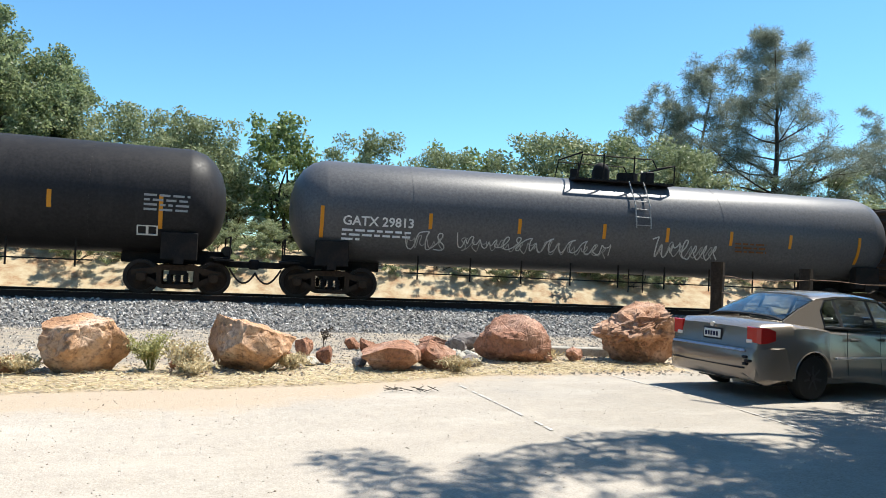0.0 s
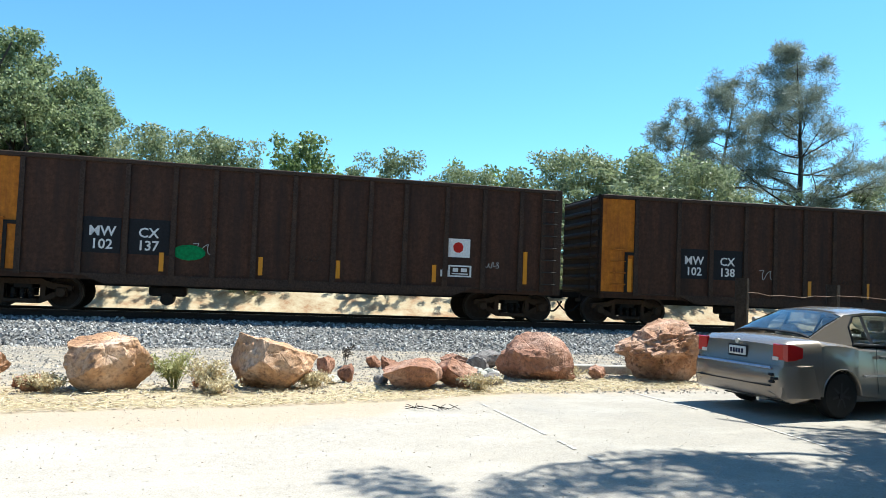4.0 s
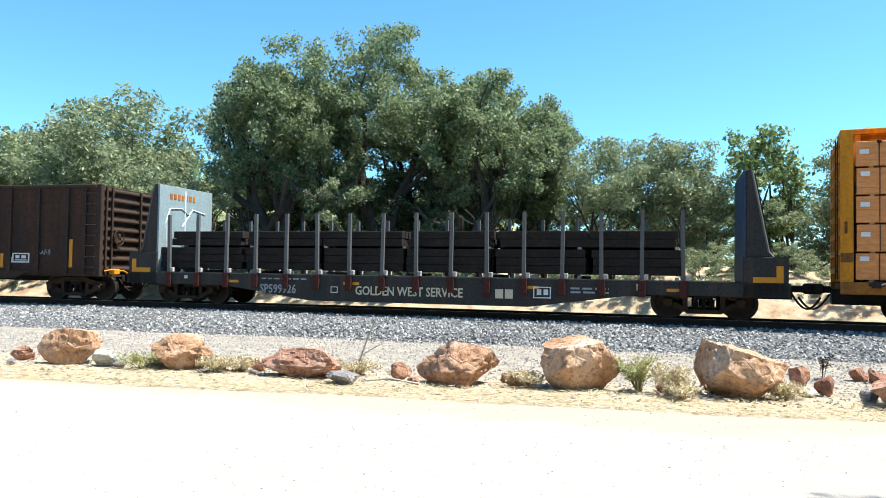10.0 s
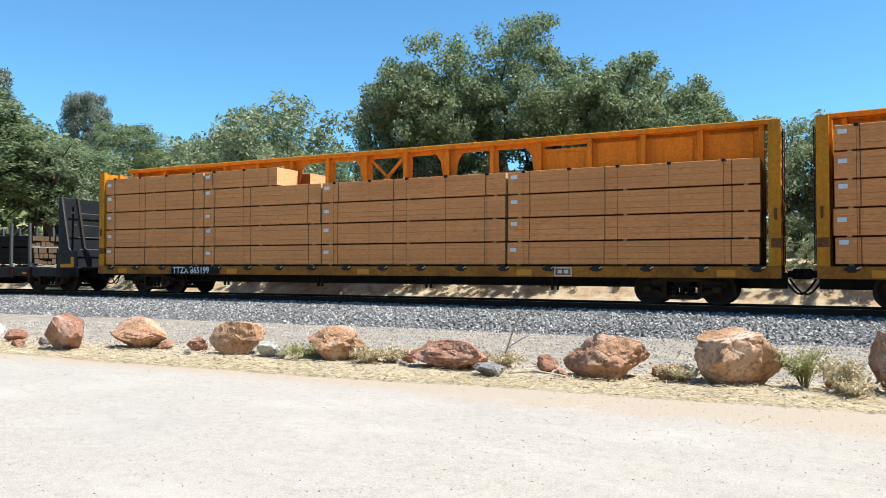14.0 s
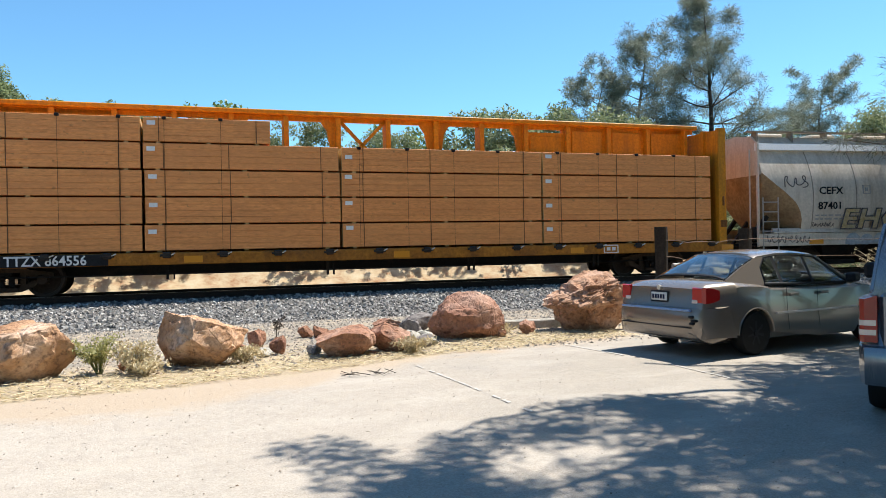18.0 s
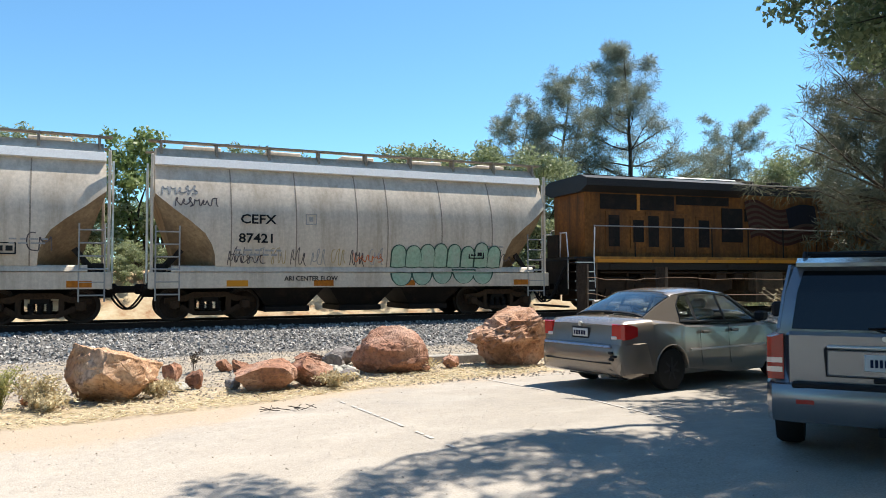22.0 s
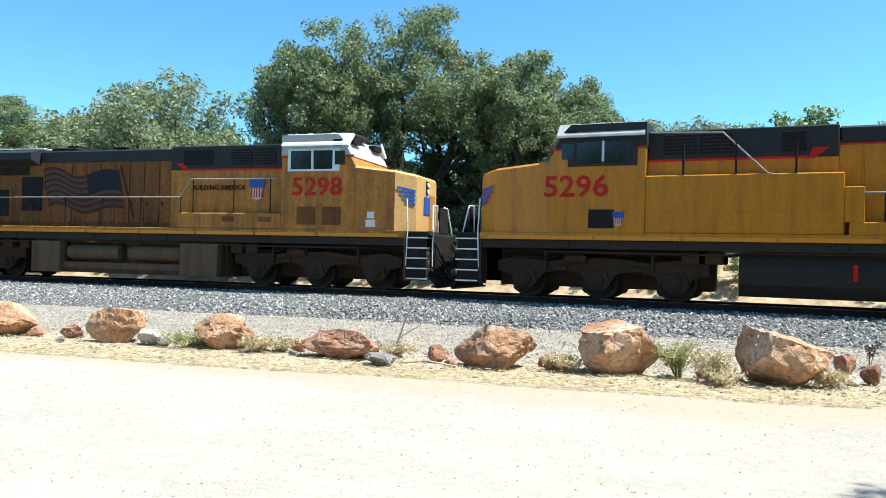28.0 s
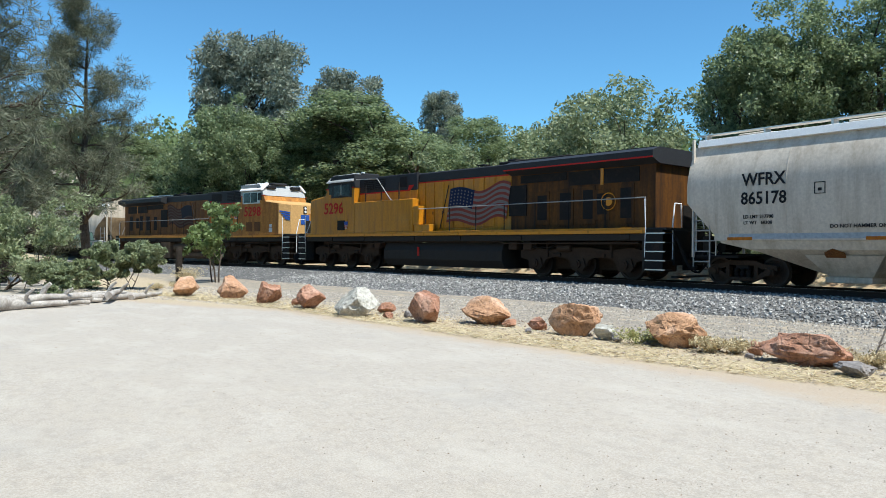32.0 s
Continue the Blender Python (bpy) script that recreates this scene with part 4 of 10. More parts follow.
# low thicket that closes the gaps under the crowns
hedge = tree("shrub", 77, 4.2, 1.7, pose(*at_yaw(9.0, 37)), "low dense thicket on the bank", group="thickets on the bank")
for i in range(27):
    deg = 14 + i * 2.9 if i < 14 else 4 - (i - 14) * 5.0
    x, y, z = at_yaw(deg, 35 + (i * 7) % 5 + (9 if deg > 38 else 0) + (8 if deg > 55 else 0) + (5 if deg < -35 else 0))
    ob = copy_thing(hedge, pose(x, y, z - 0.2, 0, 0, 53 * i))
    k = 0.8 + 0.09 * ((i * 5) % 6)
    ob.scale = (k * 1.1, k * 1.1, k * (1.0 if deg > 0 else 0.8))


def far_woods():
    """Crowns that cover the far slope on the left, too many to count."""
    rng = np.random.default_rng(12)
    cs = []
    for _ in range(420):
        deg, dist = rng.uniform(38, 100), rng.uniform(66, 250)
        x, y, z = at_yaw(deg, dist)
        h, w = rng.uniform(4.5, 9), rng.uniform(3, 6)
        for _ in range(16):
            d = rng.normal(size=3)
            d /= np.linalg.norm(d)
            cs.append((x + d[0] * w * 0.6, y + d[1] * w * 0.6, z + h * 0.55 + d[2] * h * 0.36))
    me = leaves("far_woods", cs, 15, 1.9, 0.85, 0.7, WOODS_LEAF, 9)
    tagged(new("far_woods", me), "dense green woods on the far slope", "woods", kind="stuff")


WOODS_LEAF = leaf_material("distant wood leaves", (0.07, 0.105, 0.04), (0.15, 0.20, 0.075), (0.26, 0.32, 0.14), 0.4, 0.5)
far_woods()

# the tree whose shade falls on the car park stands beside the parked cars; pine boughs hang into view
RIM_U, RIM_V = (-1.0, 1.0, 2.5, 3.5, 5.0, 7.0, 8.2, 9.0), (4.6, 5.2, 5.6, 6.1, 6.6, 7.0, 7.6, 9.0)


def shade_tree(x0, y0):
    """A broad oak whose high limbs reach out over the car park."""
    rnd = random.Random(905)
    limbs, clumps = [], []
    trunk = [Vector((0, 0, -0.3)), Vector((0.1, 0.1, 1.2)), Vector((-0.1, 0.05, 2.6)), Vector((-0.35, 0.2, 4.2)), Vector((-0.5, 0.3, 6.0)), Vector((-0.7, 0.3, 8.2))]
    limbs.append((trunk, [0.24, 0.20, 0.18, 0.16, 0.12, 0.06]))
    mains = []
    for dx, dy, z in ((-7.2, -1.6, 8.2), (-6.0, 0.6, 9.0), (-4.4, -2.6, 8.4), (-3.0, 2.6, 8.8), (-2.0, -3.2, 9.0), (1.8, 1.8, 9.2), (1.2, -2.4, 8.6), (-1.6, 1.2, 10.4)):
        a = trunk[rnd.choice((3, 3, 4))]
        e = Vector((dx, dy, z))
        pts = [a.lerp(e, k / 6) + Vector((rnd.gauss(0, 0.16), rnd.gauss(0, 0.16), 1.1 * math.sin(k / 6 * math.pi) * 0.5 + rnd.gauss(0, 0.1))) * (1 if 0 < k < 6 else 0) for k in range(7)]
        limbs.append((pts, [0.11 * (1 - 0.85 * k / 6) + 0.012 for k in range(7)]))
        mains += pts[2:]
    spots = []
    while len(spots) < 200:                            # spread over the bays, thinner at the rim
        u, v = rnd.uniform(-1.0, 12.5), rnd.uniform(-1.0, 10.6)
        rim = np.interp(u, RIM_U, RIM_V)
        if v > rim or v < 1.5 - u or (u < 2.5 and rnd.random() < 0.35) or (v > rim - 0.7 and rnd.random() < 0.3):
            continue
        z = rnd.uniform(7.7, 10.6)
        spots.append(Vector((u + sun_dir.x / sun_dir.z * z - x0, v + sun_dir.y / sun_dir.z * z - y0, z)))
    for _ in range(180):                               # closed crown over the nearer bays
        u, v, z = rnd.uniform(3.9, 12.5), rnd.uniform(-2.5, 5.4), rnd.uniform(7.7, 10.6)
        spots.append(Vector((u + sun_dir.x / sun_dir.z * z - x0, v + sun_dir.y / sun_dir.z * z - y0, z)))
    for _ in range(34):                                # hanging sprays beside the trunk
        a, d = radians(rnd.uniform(53.5, 63.0)), rnd.uniform(10.2, 13.2)
        low = 6.7 - 0.36 * (math.degrees(a) - 53)
        spots.append(Vector((math.sin(a) * d - x0, math.cos(a) * d - y0, rnd.uniform(low, 7.8))))
    for e in spots:
        a = min(mains + trunk[3:], key=lambda p: (p - e).length)
        mid = a.lerp(e, 0.5) + Vector((rnd.gauss(0, 0.2), rnd.gauss(0, 0.2), 0.15))
        limbs.append(([a, mid, e], [0.028, 0.018, 0.008]))
        for _ in range(3):
            q = e + Vector((rnd.gauss(0, 0.5), rnd.gauss(0, 0.5), rnd.gauss(0, 0.2)))
            limbs.append(([mid.lerp(e, 0.6), q], [0.014, 0.006]))
            clumps.append(tuple(q))
    ob = thing("oak_tree", "broad dark oak shading the parked cars", "tree", "", pose(x0, y0, -0.05))
    bm = bmesh.new()
    for pts, rad in limbs:
        limb_mesh(bm, pts, rad, 9 if rad[0] > 0.2 else 5)
    part("trunk", bm, BARK, ob, smooth=50)
    part("crown", leaves("crown", clumps, 215, 0.46, 0.108, 0.62, OAK_LEAF, 906, 0.0, 0.6), OAK_LEAF, ob)
    return ob


shade_tree(13.3, 7.0)
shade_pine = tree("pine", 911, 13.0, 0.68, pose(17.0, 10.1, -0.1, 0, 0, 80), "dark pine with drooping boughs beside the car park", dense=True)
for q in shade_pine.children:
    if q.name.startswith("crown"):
        q.data.materials[0] = OLIVE_PINE
# small brush at the foot of the bank behind the rails
rnd = random.Random(71)
for i in range(34):
    s, off = -38 + i * 2.0 + rnd.uniform(-0.8, 0.8), -rnd.uniform(5.9, 7.6)
    p = on_track(s, off).translation
    ob = copy_thing(hedge, pose(p.x, p.y, ground_height(p.x, p.y) - 0.15, 0, 0, rnd.uniform(0, 360)))
    k = rnd.uniform(0.22, 0.42)
    ob.scale = (k * 1.3, k * 1.3, k)
    tagged(ob, "low scrubby bush at the foot of the bank", "bush", "brush behind the rails")
# unseen oaks added behind and beside the car park
for i, (deg, dist) in enumerate(((-100, 17), (-122, 10), (-150, 9), (178, 11), (155, 14), (142, 24), (120, 28), (-108, 27), (-152, 27), (178, 29))):
    x, y, z = at_yaw(deg, dist)
    copy_thing(made_kinds["oak"][i % 5][0], pose(x, y, z - 0.1, 0, 0, 71 * i))
# closer unseen oaks, added to block sky light and deepen the car park's shade
for i, (x, y) in enumerate(((-3.5, -8.0), (3.2, -8.6), (-9.0, -6.5), (8.5, -4.6), (12.5, -2.0), (4.6, -5.2), (-0.6, -6.6), (18.5, 3.0), (13.0, -8.0), (21.0, -3.5))):
    copy_thing(made_kinds["oak"][(i + 2) % 5][0], pose(x, y, ground_height(x, y) - 0.1, 0, 0, 50 + 83 * i))
# small growth between the boulders and the rails
tree("sparse", 931, 3.5, 0.95, pose(-32.2, 10.2, -0.05), "small bushy oak sapling by the boulders", "sapling")
for deg, dist in ((86.5, 31), (90, 30), (94, 33)):
    x, y, z = at_yaw(deg, dist)
    copy_thing(hedge, pose(x, y, z - 0.2, 0, 0, 31 * deg)).scale = (0.9, 0.9, 0.85)
bush = tree("shrub", 941, 1.75, 1.7, pose(-28.6, 5.6, -0.05), "low sprawling green bush beside the logs", "bush")
bush_b = copy_thing(bush, pose(-27.2, 3.4, -0.05, 0, 0, 120))
bush_b.scale = (0.75, 0.75, 0.6)


DUSTY_LEAF = leaf_material("dusty weed leaves", (0.20, 0.22, 0.07), (0.33, 0.34, 0.12), (0.50, 0.46, 0.22), 0.45, 0.6)


def weed(x, y, h, wide, seed, label, mat, stems=40):
    rnd = random.Random(seed)
    ob = thing("weed", label, "weed", "", pose(x, y, ground_height(x, y)))
    b = bmesh.new()
    tips = []
    for _ in range(stems):
        a, r = rnd.uniform(0, math.tau), rnd.uniform(0.05, wide)
        tip = Vector((math.cos(a) * r, math.sin(a) * r, h * rnd.uniform(0.5, 1.0)))
        mid = tip * 0.5 + Vector((0, 0, h * 0.12))
        bars([(0.02 * math.cos(a), 0.02 * math.sin(a), -0.02), mid, tip], 0.004, 3, b)
        tips += [tuple(mid), tuple(tip), tuple((mid + tip) / 2)]
    part("stalk", b, BARK if mat is BARK else mat, ob)
    part("foliage", leaves("foliage", tips, 9, 0.07, 0.055, 0.4, mat, seed), mat, ob)
    return ob


weed(-0.86, 10.7, 0.5, 0.32, 1, "dusty green weed growing beside a boulder", DUSTY_LEAF, 46)
weed(-0.45, 10.55, 0.42, 0.3, 2, "dry yellow weed beside a boulder", STRAW, 40)
weed(-8.5, 9.75, 0.25, 0.45, 3, "flattened green weed by a pale boulder", DUSTY_LEAF, 26)
weed(1.75, 13.2, 0.45, 0.15, 4, "thin dark weed stalk in the gravel", BARK, 5)
weed(-31.0, 8.6, 0.7, 0.8, 6, "dry straw tuft by the wooden post", STRAW, 60)
for i, (x, y) in enumerate(((-7.2, 9.9), (-6.9, 10.1), (-5.1, 10.6), (-2.4, 10.5), (-0.3, 10.3), (1.0, 10.9), (3.4, 10.6), (-27.5, 6.5), (-28.6, 7.5), (5.3, 11.8))):
    weed(x, y, 0.22, 0.34, 30 + i, "flattened tuft of dry straw", STRAW, 45)
# dead stick leaning by the boulders
b = bars([(-5.15, 10.6, 0), (-4.95, 10.6, 0.55), (-4.8, 10.62, 0.9)], 0.014, 5)
bars([(-4.95, 10.6, 0.55), (-5.1, 10.58, 0.8)], 0.008, 4, b)
bars([(-5.05, 10.6, 0.3), (-4.7, 10.55, 0.5)], 0.008, 4, b)
tagged(part("dead_branch", b, BLEACHED, None), "thin grey dead branch standing by a boulder", "branch")
tagged(part("fallen_stick", bars([(-4.7, 9.9, 0.02), (-4.2, 9.8, 0.1), (-3.8, 9.9, 0.04)], 0.012, 4), BLEACHED, None), "thin grey stick lying in dry straw", "stick")


def straw_litter():
    """Cut straw strewn over the verge, too much to count."""
    rng = np.random.default_rng(3)
    n = 26000
    x = rng.uniform(-26, 7.5, n)
    edge = np.interp(x, [-26, -17.6, -10.7, -7, -3.5, 0, 2.3, 3.7, 7.5], [5.6, 7.4, 8.0, 8.4, 9.0, 9.4, 9.9, 10.4, 11.0])
    y = edge + np.abs(rng.normal(0, 0.85, n)) - 0.12
    z = np.full(n, 0.012) + rng.uniform(0, 0.035, n)
    a = rng.uniform(0, np.pi, n)
    L = rng.uniform(0.05, 0.20, n)
    d = np.stack([np.cos(a), np.sin(a), rng.normal(0, 0.18, n)], 1) * L[:, None] / 2
    w = np.stack([-np.sin(a), np.cos(a), rng.normal(0, 0.5, n)], 1) * 0.0045
    p = np.stack([x, y, z], 1)
    V = np.stack([p - d, p + w, p + d, p - w], 1).reshape(-1, 3)
    me = bpy.data.meshes.new("straw_litter")
    me.from_pydata(V.tolist(), [], np.arange(4 * n).reshape(-1, 4).tolist())
    me.materials.append(STRAW)
    tagged(new("straw_litter", me), "dry cut straw strewn along the verge", "straw", kind="stuff")


straw_litter()


def loose_pebbles():
    """Small stones and clods scattered over the verge and the car park's dust."""
    rng = np.random.default_rng(17)
    n = 5200
    x = rng.uniform(-24, 9, n)
    edge = np.interp(x, [-26, -17.6, -10.7, -7, -3.5, 0, 2.3, 3.7, 9], [5.6, 7.4, 8.0, 8.4, 9.0, 9.4, 9.9, 10.4, 11.2])
    lot = rng.random(n) < 0.3
    y = np.where(lot, edge - 6.5 * rng.random(n) ** 1.6, edge + 0.2 + 2.6 * rng.random(n) ** 0.9)
    size = np.where(lot, rng.uniform(0.004, 0.010, n), rng.uniform(0.010, 0.042, n) * rng.uniform(0.5, 1, n))
    base = np.array([(1, 0, 0), (-1, 0, 0), (0, 1, 0), (0, -1, 0), (0, 0, 0.7), (0, 0, -0.7)], float)
    tri = np.array([(0, 2, 4), (2, 1, 4), (1, 3, 4), (3, 0, 4), (2, 0, 5), (1, 2, 5), (3, 1, 5), (0, 3, 5)])
    V = base[None] * rng.uniform(0.6, 1.2, (n, 6, 1)) + rng.normal(0, 0.16, (n, 6, 3))
    z = np.array([ground_height(px, py) for px, py in zip(x.tolist(), y.tolist())])
    V = V * size[:, None, None] + np.stack([x, y, z + size * 0.25], 1)[:, None]
    F = (tri[None] + 6 * np.arange(n)[:, None, None]).reshape(-1, 3)
    me = bpy.data.meshes.new("loose_pebbles")
    me.from_pydata(V.reshape(-1, 3).tolist(), [], F.tolist())
    m, t, b = nodes_of("brown and grey pebbles")
    g = t.nodes.new("ShaderNodeNewGeometry")
    col = ramp_node(t, g.outputs["Random Per Island"], [(0.0, (0.15, 0.10, 0.07)), (0.4, (0.28, 0.20, 0.14)), (0.75, (0.30, 0.27, 0.24)), (1.0, (0.52, 0.47, 0.41))])
    link(t, col, b.inputs["Base Color"])
    b.inputs["Roughness"].default_value = 0.9
    me.materials.append(m)
    tagged(new("loose_pebbles", me), "brown and grey pebbles scattered in dusty straw", "pebbles", kind="stuff")


loose_pebbles()


def gravel_bits():
    """Loose chips on the paving and in the gravel strip below the ballast."""
    rng = np.random.default_rng(8)
    n = 34000
    base = np.array([(1, 0, 0), (-0.5, 0.87, 0), (-0.5, -0.87, 0), (0, 0, 0.8)], float)
    tri = np.array([(0, 1, 3), (1, 2, 3), (2, 0, 3)])
    near = rng.random(n) < 0.14
    x = np.where(near, rng.uniform(-20, 5, n), rng.uniform(-30, 14, n))
    y = np.where(near, rng.uniform(2.5, 9.5, n), 16.6 - 0.0095 * x * x * (x < 0) - 6.2 * rng.random(n) ** 1.25)
    size = np.where(near, rng.uniform(0.004, 0.011, n), rng.uniform(0.012, 0.04, n))
    a = rng.uniform(0, 6.28, n)
    c, s = np.cos(a), np.sin(a)
    B = base[None] * rng.uniform(0.6, 1.3, (n, 4, 1))
    V = np.stack([B[..., 0] * c[:, None] - B[..., 1] * s[:, None], B[..., 0] * s[:, None] + B[..., 1] * c[:, None], B[..., 2]], -1) * size[:, None, None]
    zz = np.array([ground_height(float(u), float(v)) for u, v in zip(x, y)])
    V += np.stack([x, y, zz], 1)[:, None]
    F = (tri[None] + 4 * np.arange(n)[:, None, None]).reshape(-1, 3)
    me = bpy.data.meshes.new("gravel")
    me.from_pydata(V.reshape(-1, 3).tolist(), [], F.tolist())
    m, t, b = nodes_of("beige and grey gravel chips")
    g = t.nodes.new("ShaderNodeNewGeometry")
    col = ramp_node(t, g.outputs["Random Per Island"], [(0.0, (0.22, 0.19, 0.155)), (0.4, (0.30, 0.265, 0.225)), (0.8, (0.40, 0.355, 0.30)), (1.0, (0.50, 0.46, 0.40))])
    link(t, col, b.inputs["Base Color"])
    b.inputs["Roughness"].default_value = 0.92
    me.materials.append(m)
    tagged(new("gravel", me), "loose beige and grey gravel chips on the ground", "gravel", kind="stuff")


gravel_bits()


# ---- posts, wire, logs, kerb, bay lines ----
def post(x, y, h, w, seed, label):
    rnd = random.Random(seed)
    b = bmesh.new()
    rings = []
    for k in range(6):
        z = -0.2 + (h + 0.2) * k / 5
        j = [rnd.uniform(-0.012, 0.012) for _ in range(8)]
        c = w / 2
        pts = [(-c, -c * 0.7), (-c * 0.7, -c), (c * 0.7, -c), (c, -c * 0.7), (c, c * 0.7), (c * 0.7, c), (-c * 0.7, c), (-c, c * 0.7)]
        rings.append([(px + j[i], py + j[(i + 3) % 8], z) for i, (px, py) in enumerate(pts)])
    loft(b, rings)
    ob = part("wooden_post", b, POST_WOOD, None)
    ob.matrix_basis = pose(x, y, ground_height(x, y), 0, rnd.uniform(-2, 2), rnd.uniform(0, 40))
    return tagged(ob, label, "post", "fence posts by the railway")


WIRE_RUST = surface("rusty fence wire", (0.16, 0.11, 0.08), 0.7, 0.3, 40, 0.3)
POSTS = ((10.75, 14.5), (13.25, 14.6), (20.6, 15.3))
for i, (x, y) in enumerate(POSTS):
    post(x, y, 1.92 - 0.03 * i, 0.26, i, "thick dark weathered timber post by the railway")
post(-33.2, 8.8, 1.55, 0.26, 9, "dark timber post beside the oak sapling")
for (x0, y0), (x1, y1) in zip(POSTS, POSTS[1:]):
    for z, sag in ((1.62, 0.06), (1.25, 0.12)):
        pts = [(x0 + (x1 - x0) * k / 8, y0 - 0.13 + (y1 - y0) * k / 8, z - sag * math.sin(k / 8 * math.pi) + 0.02 * math.sin(k * 2.3)) for k in range(9)]
        wire = bmesh.new()
        limb_mesh(wire, [Vector(p) for p in pts], [0.008] * 9, 4)
        tagged(part("fence_wire", wire, WIRE_RUST, None), "slack rusty wire strung between the posts", "wire", "fence wires")
b = bmesh.new()
limb_mesh(b, [Vector((10.9, 14.3, 1.02)), Vector((12.0, 14.2, 1.06)), Vector((13.3, 14.35, 1.02))], [0.07, 0.06, 0.05], 8)
tagged(part("fence_rail", b, BLEACHED, None, smooth=50), "pale dead pole fixed between the posts", "rail")
# brush heap behind the parked car
weed(17.6, 13.4, 1.3, 1.5, 61, "heap of dry brush behind the parked cars", STRAW, 160)
# fallen kerb piece between boulders
b = box(bmesh.new(), -0.62, 0.62, -0.09, 0.09, 0, 0.16, 0.02)
tagged(part("wheel_stop", b, CONCRETE, None, at=pose(6.45, 12.75, 0.0, 0, 0, -8)), "weathered concrete wheel stop between boulders", "wheel stop")


def log_heap():
    rnd = random.Random(5)
    rows = [(-21.6, 2.5, 3.6, 0.17, 2.28), (-20.9, 1.6, 2.2, 0.19, 2.5), (-23.2, 4.3, 2.6, 0.12, 2.2), (-22.3, 3.0, 1.8, 0.10, 1.8), (-23.7, 4.6, 2.2, 0.09, 2.6)]
    for k in range(8):
        f = rnd.random()
        rows.append((-20.8 - 3.4 * f + rnd.uniform(-0.3, 0.2), 1.6 + 4.0 * f + rnd.uniform(-0.3, 0.3), rnd.uniform(1.0, 2.2), rnd.uniform(0.05, 0.11), rnd.uniform(1.7, 2.9)))
    for i, (x, y, ln, r, a) in enumerate(rows):
        lift = 0.16 if i > 4 and i % 2 else 0.0
        b = bmesh.new()
        pts = [Vector((math.cos(a) * ln * (k / 5 - 0.5) + rnd.uniform(-0.04, 0.04), math.sin(a) * ln * (k / 5 - 0.5), r * 0.9 + lift + rnd.uniform(-0.02, 0.03))) for k in range(6)]
        limb_mesh(b, pts, [r * (1.05 - 0.09 * k) * rnd.uniform(0.92, 1.08) for k in range(6)], 9)
        if i % 2 == 0:
            limb_mesh(b, [pts[2], pts[2] + Vector((0.15, 0.1, 0.18 + r)), pts[2] + Vector((0.22, 0.22, 0.30 + r))], [r * 0.55, r * 0.4, r * 0.3], 6)
        ob = part("log", b, BLEACHED, None, smooth=50, at=pose(x, y, ground_height(x, y)))
        tagged(ob, "bleached grey dead log lying on the ground", "log", "logs beside the bush")


log_heap()
# faded white bay lines, worn through in places
def worn_paint():
    m, t, b = nodes_of("worn white bay paint")
    n = noise_node(t, coords(t), 18, 6, 0.7)
    link(t, ramp_node(t, n, [(0.42, (0.38, 0.35, 0.315)), (0.64, (0.56, 0.545, 0.515))]), b.inputs["Base Color"])
    b.inputs["Roughness"].default_value = 0.9
    return m


BAY_PAINT = worn_paint()
for x0, y0, x1, y1 in ((3.07, 9.4, 3.22, 6.3), (5.86, 10.4, 5.95, 8.9), (6.09, 8.1, 6.06, 6.3)):
    rnd = random.Random(x0)
    n = 14
    b = bmesh.new()
    for k in range(n):
        if rnd.random() < 0.12:
            continue
        f0, f1 = k / n, (k + rnd.uniform(0.7, 1.0)) / n
        w = 0.022 * rnd.uniform(0.6, 1.0)
        xa, ya, xb, yb = x0 + (x1 - x0) * f0, y0 + (y1 - y0) * f0, x0 + (x1 - x0) * f1, y0 + (y1 - y0) * f1
        vs = [b.verts.new((px, py, max(ground_height(px, py), 0) + 0.007)) for px, py in ((xa - w, ya), (xa + w, ya), (xb + w, yb), (xb - w, yb))]
        b.faces.new(vs)
    tagged(part("bay_line", b, BAY_PAINT, None), "worn white parking bay line", "marking", "parking bay lines", "structure")
# pile of twigs on the paving
b = bmesh.new()
rnd = random.Random(14)
for k in range(11):
    x, y, a = 2.3 + rnd.uniform(-0.3, 0.3), 9.05 + rnd.uniform(-0.1, 0.1), rnd.uniform(0, 3.1)
    cyl(b, (x - 0.12 * math.cos(a), y - 0.12 * math.sin(a), 0.03), (x + 0.12 * math.cos(a), y + 0.12 * math.sin(a), 0.05), 0.0045, 4)
tagged(part("twigs", b, POST_WOOD, None), "small scatter of dark twigs on the paving", "twigs", kind="stuff")


# ---- parked vehicles ----
CAR_GREY = surface("warm silver-grey car paint", (0.235, 0.195, 0.16), 0.24, 0.4, 200, 0.05, (0.17, 0.152, 0.133), 0.25, 0.8, 0.01, 0.001, coat=0.6)
SUV_SILVER = surface("pale silver-blue car paint", (0.20, 0.215, 0.24), 0.26, 0.6, 200, 0.05, (0.22, 0.235, 0.26), 0.25, 0.8, 0.01, 0.001, coat=0.6)
TYRE = surface("black tyre rubber", (0.018, 0.018, 0.018), 0.8, 0, 40, 0.2)
TRIM_BLACK = surface("black plastic trim", (0.02, 0.02, 0.022), 0.55, 0, 60, 0.1)
LAMP_RED = surface("red lamp lens", (0.42, 0.010, 0.008), 0.2, 0, 40, 0.08, bump=0.0, coat=0.2)
LAMP_CLEAR = surface("clear lamp lens", (0.62, 0.55, 0.52), 0.12, 0.2, 40, 0.08, bump=0.0, coat=0.8)
PLATE = surface("pale plate", (0.62, 0.62, 0.60), 0.5, 0, 40, 0.05)
